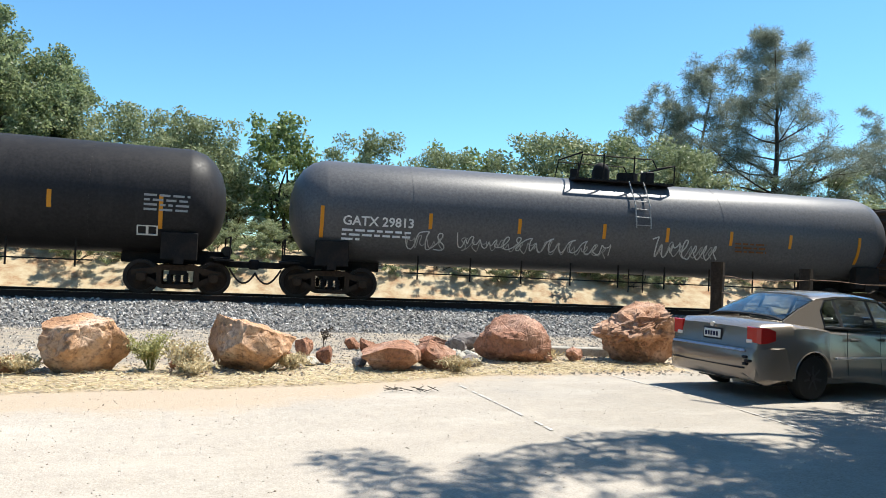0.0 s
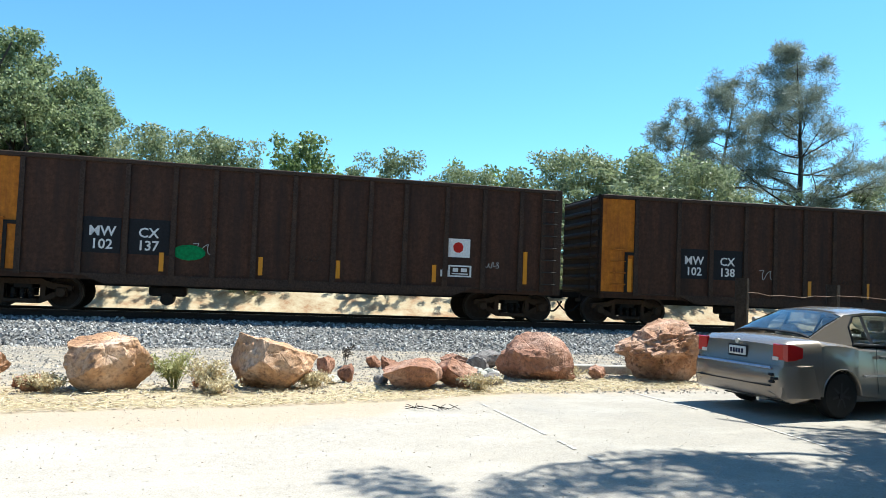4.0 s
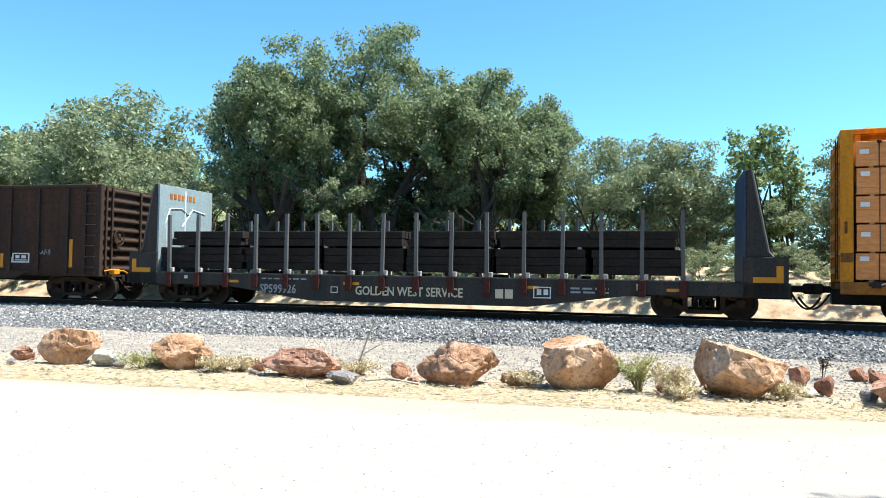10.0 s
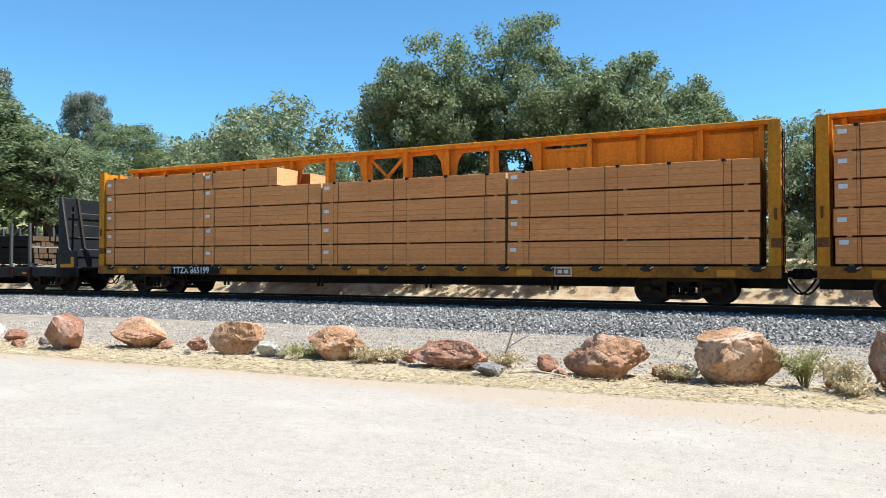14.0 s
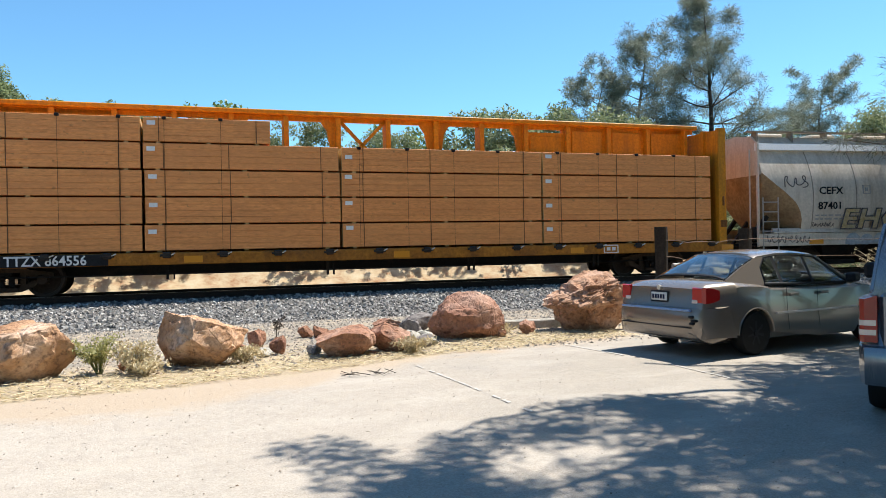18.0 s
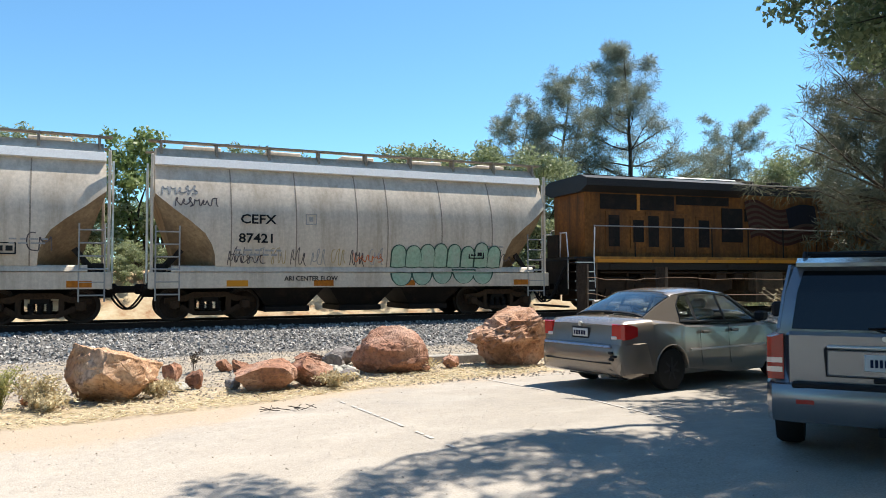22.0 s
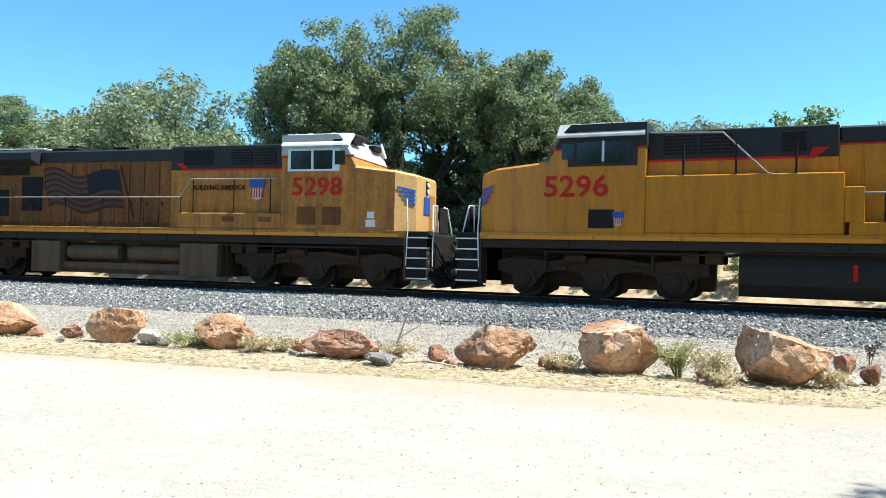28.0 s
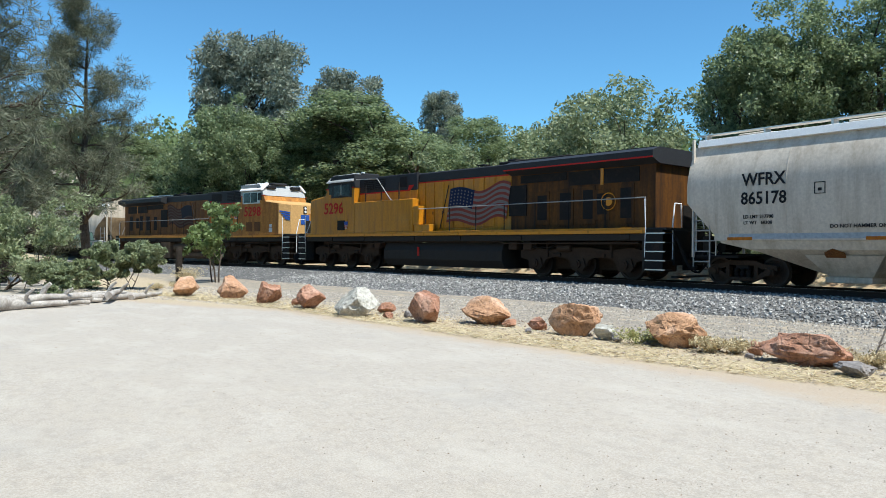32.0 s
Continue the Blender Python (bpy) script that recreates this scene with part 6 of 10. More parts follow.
def wheelset(car, x, u, r=0.43):
    """An axle with two wheels that turns as the car rolls."""
    me = WHEEL_36 if r < 0.5 else WHEEL_42
    ax = part("axle", cyl(bmesh.new(), (0, -0.98, 0), (0, 0.98, 0), 0.07, 10), WHEEL_STEEL, car, at=pose(x, 0, r))
    part("wheel", me, WHEEL_STEEL, ax, at=pose(0, -0.74, 0))
    part("wheel", me, WHEEL_STEEL, ax, at=pose(0, 0.74, 0, 0, 0, 180))
    WHEELS.append((ax, x, r, u))


def side_frame_mesh():
    """A cast truck side with open windows: arched top beam, tie below, columns and two axle boxes."""
    bm = bmesh.new()
    prism(bm, [(-1.12, 0.60), (-1.12, 0.48), (-0.62, 0.52), (-0.40, 0.62), (0.40, 0.62), (0.62, 0.52), (1.12, 0.48), (1.12, 0.60), (0.62, 0.68), (0.42, 0.76), (-0.42, 0.76), (-0.62, 0.68)], -0.08, 0.07)
    prism(bm, [(-0.80, 0.42), (-0.74, 0.30), (-0.40, 0.15), (0.40, 0.15), (0.74, 0.30), (0.80, 0.42), (0.70, 0.44), (0.36, 0.25), (-0.36, 0.25), (-0.70, 0.44)], -0.08, 0.07)
    for s in (-1, 1):
        prism(bm, [(s * 0.40, 0.24), (s * 0.52, 0.24), (s * 0.52, 0.64), (s * 0.40, 0.64)], -0.09, 0.08)
        box(bm, s * 0.89 - 0.13, s * 0.89 + 0.13, -0.14, 0.08, 0.32, 0.56, 0.03)
        cyl(bm, (s * 0.89, -0.20, 0.43), (s * 0.89, -0.10, 0.43), 0.105, 12)
    box(bm, -0.34, 0.34, -0.13, 0.10, 0.16, 0.26, 0.02)
    return finish(bm, "side_frame", 30)


def spring_mesh():
    bm = bmesh.new()
    rings = []
    for k in range(6):
        for r, z in ((0.058, 0.27), (0.075, 0.278), (0.075, 0.292), (0.058, 0.30)):
            rings.append([(r * math.cos(q / 10 * math.tau), r * math.sin(q / 10 * math.tau), z + k * 0.045) for q in range(10)])
    loft(bm, rings)
    return finish(bm, "spring", 40)


SIDE_FRAME, SPRING = side_frame_mesh(), spring_mesh()


def truck(car, x, u, mat=None):
    mat = mat or BLACK_IRON
    bm = bmesh.new()
    box(bm, x - 0.22, x + 0.22, -1.05, 1.05, 0.50, 0.74, 0.03)
    cyl(bm, (x, 0, 0.7), (x, 0, 0.86), 0.2, 14)
    tr = part("truck", bm, mat, car)
    for side in (-1, 1):
        f = part("side_frame", SIDE_FRAME, mat, tr, at=pose(x, side * 1.0, 0, 0, 0, 0 if side < 0 else 180))
        for dx in (-0.2, 0.0, 0.2):
            part("spring", SPRING, mat, tr, at=pose(x + dx, side * 1.02, 0.0))
    for dx in (-0.89, 0.89):
        wheelset(car, x + dx, u)


SIDE_FRAME.materials.append(LOCO_TRUCK)
SPRING.materials.append(BLACK_IRON)


def coupler(car, x, way, reach=0.75):
    """Draft gear, knuckle and hanging air hose at one end; way is +1 or -1."""
    bm = bmesh.new()
    box(bm, min(x, x + way * reach), max(x, x + way * reach), -0.09, 0.09, 0.74, 0.92, 0.02)
    box(bm, x + way * reach - 0.16, x + way * reach + 0.1, -0.16, 0.14, 0.70, 0.98, 0.04)
    c = part("coupler", bm, BLACK_IRON, car)
    pts = [(x + way * (0.05 + 0.72 * k / 8), -0.42 + 0.2 * k / 8, 0.72 - 0.40 * math.sin(k / 8 * math.pi * 0.92)) for k in range(9)]
    part("air_hose", bars(pts, 0.028, 6), BLACK_IRON, c)


def strip(car, x, z0, z1, y=-1.605, w=0.11, name="reflector"):
    part(name, box(bmesh.new(), x - w / 2, x + w / 2, y - 0.004, y + 0.01, z0, z1), REFLECTOR, car)


def ladder(car, x0, x1, z0, z1, y, n, mat, name="ladder", r=0.017):
    bm = bmesh.new()
    for x in (x0, x1):
        cyl(bm, (x, y, z0), (x, y, z1), r, 6)
    for k in range(n):
        z = z0 + (z1 - z0) * (k + 0.5) / n
        cyl(bm, (x0, y, z), (x1, y, z), r * 0.9, 6)
    return part(name, bm, mat, car)


def end_rungs(car, x, z0, z1, n, mat, y=-1.6):
    """Grab irons on a corner."""
    bm = bmesh.new()
    for k in range(n):
        z = z0 + (z1 - z0) * k / (n - 1)
        bars([(x, y + 0.02, z), (x, y - 0.07, z), (x + 0.42, y - 0.07, z), (x + 0.42, y + 0.02, z)], 0.014, 5, bm)
    return part("grab_irons", bm, mat, car)


def stroke(pts, r, fy):
    """One flat brush stroke through (x, z) points, as a connected ribbon."""
    rings = []
    for i, (x, z) in enumerate(pts):
        a, b = pts[max(i - 1, 0)], pts[min(i + 1, len(pts) - 1)]
        dx, dz = b[0] - a[0], b[1] - a[1]
        n = math.hypot(dx, dz) or 1.0
        ox, oz, y = -dz / n * r, dx / n * r, fy(z)
        rings.append([(x + ox, y - 0.004, z + oz), (x - ox, y - 0.004, z - oz), (x - ox, y + 0.008, z - oz), (x + ox, y + 0.008, z + oz)])
    return loft(bmesh.new(), rings)


def scrawl(car, x0, x1, z0, z1, y, mat, seed, r=0.012, waves=None, name="painted_scrawl"):
    """An unreadable sprayed tag: loops and strokes of one line; y may be a function of z."""
    rnd = random.Random(seed)
    fy = y if callable(y) else (lambda z: y)
    H = z1 - z0
    n = waves or max(2, int((x1 - x0) / (0.62 * H)))
    w = (x1 - x0) / n
    shapes = (((0.1, 0.0), (0.15, 1.0), (0.7, 0.85), (0.2, 0.5), (0.85, 0.05)), ((0.1, 1.0), (0.2, 0.1), (0.75, 0.0), (0.8, 0.9)), ((0.8, 0.9), (0.3, 1.0), (0.1, 0.5), (0.3, 0.0), (0.9, 0.15)),
              ((0.1, 0.0), (0.45, 1.0), (0.6, 0.4), (0.2, 0.4), (0.85, 0.0)), ((0.1, 0.9), (0.8, 1.0), (0.45, 0.9), (0.5, 0.0), (0.8, 0.1)), ((0.85, 0.85), (0.3, 1.0), (0.2, 0.6), (0.8, 0.4), (0.7, 0.0), (0.1, 0.1)),
              ((0.1, 0.0), (0.1, 1.0), (0.15, 0.5), (0.8, 0.55), (0.8, 1.0), (0.85, 0.0)))
    pts = []
    for k in range(n):
        for px, pz in shapes[rnd.randrange(len(shapes))]:
            pts.append((x0 + w * (k + px * 1.05 + rnd.uniform(-0.05, 0.05)), z0 + H * min(1.05, max(-0.05, pz + rnd.uniform(-0.08, 0.08)))))
    fine = []
    for a, b in zip(pts, pts[1:]):
        fine += [(a[0] + (b[0] - a[0]) * f, a[1] + (b[1] - a[1]) * f) for f in (0.0, 0.33, 0.66)]
    fine.append(pts[-1])
    for _ in range(2):
        fine = [fine[0]] + [((fine[i - 1][0] + fine[i][0] + fine[i + 1][0]) / 3, (fine[i - 1][1] + fine[i][1] + fine[i + 1][1]) / 3) for i in range(1, len(fine) - 1)] + [fine[-1]]
    soft = [fine[0]] + [((fine[i - 1][0] + 2 * fine[i][0] + fine[i + 1][0]) / 4, (fine[i - 1][1] + 2 * fine[i][1] + fine[i + 1][1]) / 4) for i in range(1, len(fine) - 1)] + [fine[-1]]
    return part(name, stroke(soft, r, fy), mat, car)


def text_bars(car, x0, x1, z, h, y, mat, rows=1, gap=0.09, seed=0, name="small_lettering"):
    """Lettering too small to read: short bars."""
    rnd = random.Random(seed)
    bm = bmesh.new()
    for k in range(rows):
        x = x0
        while x < x1:
            w = rnd.uniform(0.10, 0.32)
            box(bm, x, min(x + w, x1), y - 0.004, y + 0.004, z - k * gap, z - k * gap + h)
            x += w + 0.07
    return part(name, bm, mat, car)


def add_car(name, label, u0, u1, category="freight car"):
    c = thing(name, label, category, TRAIN)
    mid = (u0 + u1) / 2
    CARS.append((c, mid))
    return c, mid, (u1 - u0) / 2


# ---- tank cars ----
TR, TZ = 1.44, 2.47


def tank_car(u0, u1, first):
    c, mid, L = add_car("tank_car", "black cylindrical tank car with amber reflectors and chalk scrawls", u0, u1)
    bm = bmesh.new()
    n = 48
    prof = [(-L, 0.02), (-L + 0.03, 0.42), (-L + 0.14, 0.80), (-L + 0.34, 1.12), (-L + 0.60, 1.33), (-L + 0.92, 1.43), (-L + 1.0, TR)]
    prof = prof + [(-L * 0.66, TR), (-L * 0.66, TR + 0.006), (-L * 0.33, TR + 0.006), (-L * 0.33, TR), (L * 0.33, TR), (L * 0.33, TR + 0.006), (L * 0.66, TR + 0.006), (L * 0.66, TR)] + [(-x, r) for x, r in prof[::-1]]
    loft(bm, [[(x, math.cos(k / n * math.tau) * r, TZ + math.sin(k / n * math.tau) * r) for k in range(n)] for x, r in prof])
    part("tank", bm, BLACK_TANK if not first else SOOT_TANK, c, smooth=30)
    fy = lambda z: -math.sqrt(max(0.01, TR ** 2 - (z - TZ) ** 2)) - 0.012

    def band(x, z0, z1, w=0.10):
        b = bmesh.new()
        zs = [z0 + (z1 - z0) * k / 6 for k in range(7)]
        loft(b, [[(x - w / 2, fy(z), z), (x + w / 2, fy(z), z), (x + w / 2, fy(z) + 0.016, z), (x - w / 2, fy(z) + 0.016, z)] for z in zs])
        part("reflector", b, REFLECTOR, c)

    marks = (2.55, 5.53, 8.13, 10.75, 12.80, 14.95, 17.04, 19.58)
    for k, u in enumerate(marks):
        band(u - 11.465, 1.67 if k in (0, 7) else 2.05, 2.52 if k in (0, 7) else 2.48)
    # stub sills, bolsters and cradle
    for s in (-1, 1):
        b = bmesh.new()
        box(b, min(s * (L - 2.6), s * (L + 0.15)), max(s * (L - 2.6), s * (L + 0.15)), -0.22, 0.22, 0.78, 1.16, 0.02)
        part("stub_sill", b, BLACK_IRON, c)
        b = bmesh.new()
        prism(b, [(-0.12, 0.80), (0.12, 0.80), (0.12, 1.05), (-0.12, 1.05)], -1.35, 1.35)
        box(b, -0.45, 0.45, -1.3, -1.0, 0.9, 1.6, 0.02)
        box(b, -0.45, 0.45, 1.0, 1.3, 0.9, 1.6, 0.02)
        part("bolster", b, BLACK_IRON, c, at=pose(s * (L - 1.16), 0, 0))
        truck(c, s * (L - 1.16), mid)
        coupler(c, s * (L + 0.1), s)
        rail = bars([(s * (L - 0.4), -1.3, 1.0), (s * (L + 0.1), -1.3, 1.0), (s * (L + 0.1), -1.3, 1.55), (s * (L + 0.1), 1.3, 1.55), (s * (L + 0.1), 1.3, 1.0)], 0.02)
        part("end_rail", rail, BLACK_IRON, c)
        bm2 = bmesh.new()
        box(bm2, min(s * (L - 0.3), s * (L + 0.2)), max(s * (L - 0.3), s * (L + 0.2)), -1.5, 1.5, 0.92, 0.97)
        part("end_platform", bm2, BLACK_IRON, c)
    if first:
        b = bmesh.new()
        cyl(b, (L + 0.05, -0.9, 1.18), (L + 0.05, -0.1, 1.18), 0.13, 14)
        part("brake_cylinder", b, LOCO_FRAME, c)
    # long brake rod on hangers under the tank
    b = bars([(-L + 3.2, -0.95, 0.80), (L - 3.2, -0.95, 0.80)], 0.02)
    for k in range(9):
        x = -L + 3.6 + k * (2 * L - 7.2) / 8
        cyl(b, (x, -0.95, 0.62), (x, -0.95, 1.3), 0.025, 5)
    part("brake_rod", b, BLACK_IRON, c)
    # fittings on top: walkway, man-way, valves, railing and side ladder
    b = bmesh.new()
    box(b, -1.5, 1.75, -0.95, 0.95, 3.80, 3.84)
    for k in range(26):
        box(b, -1.5 + k * 0.127, -1.46 + k * 0.127, -0.95, -0.45, 3.84, 3.875)
    plat = part("top_platform", b, BLACK_IRON, c)
    cage = bmesh.new()
    for y in (-0.95, 0.95):
        bars([(-1.45, y, 3.84), (-1.3, y, 4.56), (1.0, y, 4.56), (1.15, y, 4.3), (1.75, y, 4.42), (1.75, y, 3.84)], 0.019, 6, cage)
        for x in (-0.6, 0.4):
            cyl(cage, (x, y, 3.84), (x, y, 4.62), 0.024, 6)
    bars([(-1.3, -0.95, 4.62), (-1.3, 0.95, 4.62)], 0.026, 6, cage)
    bars([(1.75, -0.95, 4.42), (1.75, 0.95, 4.42)], 0.026, 6, cage)
    part("railing", cage, BLACK_IRON, plat)
    b = bmesh.new()
    cyl(b, (-0.25, 0, 3.85), (-0.25, 0, 4.25), 0.27, 20)
    bmesh.ops.create_uvsphere(b, u_segments=16, v_segments=8, radius=0.25, matrix=Matrix.Translation((-0.25, 0, 4.25)))
    part("manway_dome", b, BLACK_IRON, plat, smooth=50)
    b = bmesh.new()
    cyl(b, (0.65, 0, 3.85), (0.65, 0, 4.2), 0.33, 18)
    part("valve_housing", b, BLACK_IRON, plat, smooth=50)
    part("vent_valve", cyl(bmesh.new(), (-1.15, 0, 3.85), (-1.15, 0, 4.22), 0.12, 12), BLACK_IRON, plat, smooth=50)
    part("valve_box", box(bmesh.new(), 1.2, 1.5, -0.2, 0.2, 3.85, 4.3, 0.03), BLACK_IRON, plat)
    b = bmesh.new()
    for x in (0.25, 0.72):
        pts = [(x, -0.95, 3.84), (x, -1.12, 3.6), (x, -1.42, 3.1), (x, -1.52, 2.6), (x, -1.53, 2.42)]
        bars(pts, 0.022, 6, b)
    for k in range(5):
        z = 2.5 + 0.24 * k
        cyl(b, (0.25, fy(z) - 0.07, z), (0.72, fy(z) - 0.07, z), 0.016, 5)
    part("side_ladder", b, RAIL_GREY, c)
    b = bmesh.new()
    ladder(c, 0.25, 0.72, 0.5, 1.2, -1.15, 2, BLACK_IRON, "step_ladder")
    if first:
        return c
    lettering("GATX 29813", 0.36, c, WHITE_PAINT, 3.10 - 11.465, -1.40, 2.05).matrix_basis = pose(3.10 - 11.465, -1.40, 2.05, 100, 0, 0)
    for k, (z, x1) in enumerate(((1.88, 5.0), (1.76, 5.0), (1.64, 3.6))):
        text_bars(c, 3.1 - 11.465, x1 - 11.465, z, 0.06, fy(z + 0.03) - 0.004, WHITE_PAINT, seed=k)
    scrawl(c, 4.8 - 11.465, 6.1 - 11.465, 1.42, 1.97, fy, CHALK, 3, 0.017)
    scrawl(c, 4.9 - 11.465, 6.0 - 11.465, 1.5, 1.9, fy, GREY_MARK, 23, 0.013, 4)
    scrawl(c, 6.4 - 11.465, 11.0 - 11.465, 1.5, 1.9, fy, GREY_MARK, 24, 0.012, 16)
    scrawl(c, 12.5 - 11.465, 14.5 - 11.465, 1.6, 2.1, fy, GREY_MARK, 25, 0.014, 6)
    scrawl(c, 6.3 - 11.465, 11.05 - 11.465, 1.55, 1.98, fy, CHALK, 4, 0.015, 14)
    scrawl(c, 12.3 - 11.465, 14.65 - 11.465, 1.55, 2.2, fy, CHALK, 5, 0.019, 7)
    text_bars(c, 15.1 - 11.465, 16.2 - 11.465, 2.1, 0.05, fy(2.1) - 0.004, RUST, 3, 0.12, 9)
    return c


tank_a = tank_car(-19.52, 0.0, True)
tank_car(1.71, 21.22, False)
fy = lambda z: -math.sqrt(TR ** 2 - (z - TZ) ** 2) - 0.012
for k, z in enumerate((2.48, 2.36, 2.24, 2.12)):
    text_bars(tank_a, -2.05 + 9.76, -0.95 + 9.76, z, 0.055, fy(z) - 0.004, GREY_MARK, seed=20 + k)
for x in (-2.2, -1.95):
    b = bmesh.new()
    for x0, x1, z0, z1 in ((0, 0.25, 1.76, 1.79), (0, 0.25, 1.50, 1.53), (0, 0.03, 1.50, 1.79), (0.22, 0.25, 1.50, 1.79)):
        box(b, x0, x1, -0.02, 0.02, z0 - 1.5, z1 - 1.5)
    part("placard_frame", b, WHITE_PAINT, tank_a, at=pose(x + 9.76, -1.085, 1.5, 29, 0, 0))


# ---- gondola cars ----
def gondola(u0, u1, number, twin):
    c, mid, L = add_car("gondola_car", "rusty brown ribbed gondola car, orange corner" + (", white notice" if twin else ""), u0, u1)
    X = lambda o: o - L
    W, T, B = 1.52, 3.80, 0.80
    for s in (-1, 1):
        b = bmesh.new()
        box(b, -L, L, s * W - 0.03, s * W + 0.03, B, T - 0.05)
        side = part("side_wall", b, BROWN_CAR, c, at=pose(0, 0, 0))
        b = bmesh.new()
        box(b, -L, L, s * W - 0.08, s * W + 0.09, T - 0.12, T, 0.02)
        part("top_rail", b, BROWN_RIB, side)
        b = bmesh.new()
        prism(b, [(-L, B + 0.15), (L, B + 0.15), (L, 0.93), (L - 2.5, 0.90), (L - 3.0, 0.70), (-L + 3.0, 0.70), (-L + 2.5, 0.90), (-L, 0.93)], s * W - 0.09, s * W + 0.07)
        part("side_sill", b, BROWN_RIB, side)
        for o in (1.06, 2.39, 3.43, 4.55, 5.52, 6.52, 7.51, 8.56, 9.51, 10.47, 11.62, 12.70, 13.79, 14.45):
            b = bmesh.new()
            y0, y1 = (s * W - 0.10, s * W - 0.03) if s < 0 else (s * W + 0.03, s * W + 0.10)
            prism(b, [(X(o) - 0.07, B + 0.08), (X(o) + 0.07, B + 0.08), (X(o) + 0.055, T - 0.12), (X(o) - 0.055, T - 0.12)], y0, y1)
            part("rib", b, BROWN_RIB, side)
    part("floor", box(bmesh.new(), -L, L, -W + 0.03, W - 0.03, B + 0.06, B + 0.16), BROWN_RIB, c)
    part("centre_sill", box(bmesh.new(), -L - 0.1, L + 0.1, -0.25, 0.25, 0.62, B + 0.05, 0.02), BLACK_IRON, c)
    for s in (-1, 1):
        b = bmesh.new()
        box(b, s * L - 0.04, s * L + 0.04, -W, W, B, T - 0.02)
        end = part("end_wall", b, BROWN_RIB, c)
        for k in range(9):
            z = B + 0.25 + k * 0.325
            b = bmesh.new()
            cyl(b, (s * (L + 0.05), -W + 0.1, z), (s * (L + 0.05), W - 0.1, z), 0.085, 10)
            part("corrugation", b, BROWN_RIB, end, smooth=50)
        for y in (-W + 0.04, W - 0.04):
            b = bmesh.new()
            box(b, s * L - 0.06, s * L + 0.12 * s + 0.06, y - 0.08, y + 0.08, B, T + 0.01, 0.015)
            part("corner_post", b, BROWN_RIB, end)
        truck(c, s * (L - 1.08), mid)
        coupler(c, s * (L + 0.05), s)
    end_rungs(c, L - 0.42, 1.1, 3.5, 8, LOCO_FRAME, -W - 0.05)
    ladder(c, -L - 0.2, -L - 0.2, 1.0, 3.7, -1.2, 8, BROWN_RIB)
    bm = bmesh.new()
    for k in range(12):
        a0, a1 = k / 12 * math.tau, (k + 1) / 12 * math.tau
        cyl(bm, (L + 0.26, -0.7 + 0.26 * math.cos(a0), 2.1 + 0.26 * math.sin(a0)), (L + 0.26, -0.7 + 0.26 * math.cos(a1), 2.1 + 0.26 * math.sin(a1)), 0.02, 5)
        if k % 4 == 0:
            cyl(bm, (L + 0.26, -0.7, 2.1), (L + 0.26, -0.7 + 0.26 * math.cos(a0), 2.1 + 0.26 * math.sin(a0)), 0.014, 5)
    box(bm, L + 0.1, L + 0.24, -0.85, -0.55, 1.9, 2.25, 0.03)
    part("brake_wheel", bm, BROWN_RIB, c)
    for y in (-1.25, -0.95, 0.6):
        part("end_strut", box(bmesh.new(), L + 0.12, L + 0.19, y - 0.04, y + 0.04, B, T - 0.05, 0.01), BROWN_RIB, c)
    if not twin:
        b = bars([(L + 0.2, -1.35, 0.98), (L + 0.34, -1.2, 1.02), (L + 0.34, -0.5, 0.98), (L + 0.45, -0.35, 0.86)], 0.03, 6)
        box(b, L + 0.2, L + 0.42, -1.12, -0.82, 0.86, 1.06, 0.03)
        part("uncoupling_lever", b, REFLECTOR, c, "bright yellow uncoupling gear")
    # orange corner panel
    y = -W - 0.036
    part("orange_panel", box(bmesh.new(), -L + 0.02, X(1.0), y - 0.004, y + 0.008, 0.98, T - 0.13), ORANGE_PATCH, c, "faded orange painted corner panel with rust runs")
    end_rungs(c, X(0.3), 1.2, 2.2, 4, ORANGE_PATCH, y - 0.01)
    b = bmesh.new()
    box(b, X(0.72), X(0.80), y - 0.06, y, 0.98, 2.1)
    box(b, X(0.72), X(1.02), y - 0.06, y, 2.05, 2.14)
    part("corner_bracket", b, BLACK_IRON, c)
    for o, words in ((2.43, ("MW", "102")), (3.50, ("CX", number))):
        part("stencil_panel", box(bmesh.new(), X(o), X(o + 0.90 if o < 3 else 4.47), y - 0.004, y + 0.008, 1.45, 2.33), DARK_PANEL, c)
        lettering(words[0], 0.34, c, WHITE_PAINT, X(o + 0.47), y - 0.008, 1.88, align="CENTER")
        lettering(words[1], 0.34, c, WHITE_PAINT, X(o + 0.47), y - 0.008, 1.56, align="CENTER")
    for o in (4.30, 6.71, 8.70, 11.32):
        strip(c, X(o), 1.05, 1.52, y - 0.006)
    strip(c, X(13.95), 1.09, 2.0, y - 0.006, 0.12)
    if not twin:
        strip(c, X(0.88), 1.0, 1.95, y - 0.012, 0.12)
    b = bmesh.new()
    for x0, x1, z0, z1 in ((11.72, 12.38, 1.50, 1.54), (11.72, 12.38, 1.22, 1.26), (11.72, 11.77, 1.26, 1.5), (12.33, 12.38, 1.26, 1.5), (11.5, 11.72, 1.22, 1.4), (11.85, 12.0, 1.36, 1.46), (12.08, 12.25, 1.36, 1.46), (11.82, 12.28, 1.29, 1.32)):
        box(b, X(x0), X(x1), y - 0.005, y + 0.006, z0, z1)
    part("consolidated_stencil", b, WHITE_PAINT, c)
    scrawl(c, X(5.0), X(5.5), 1.5, 1.8, y, GREY_MARK, 30, 0.01)
    scrawl(c, X(7.6), X(8.3), 1.45, 1.62, y, BROWN_RIB, 31, 0.01)
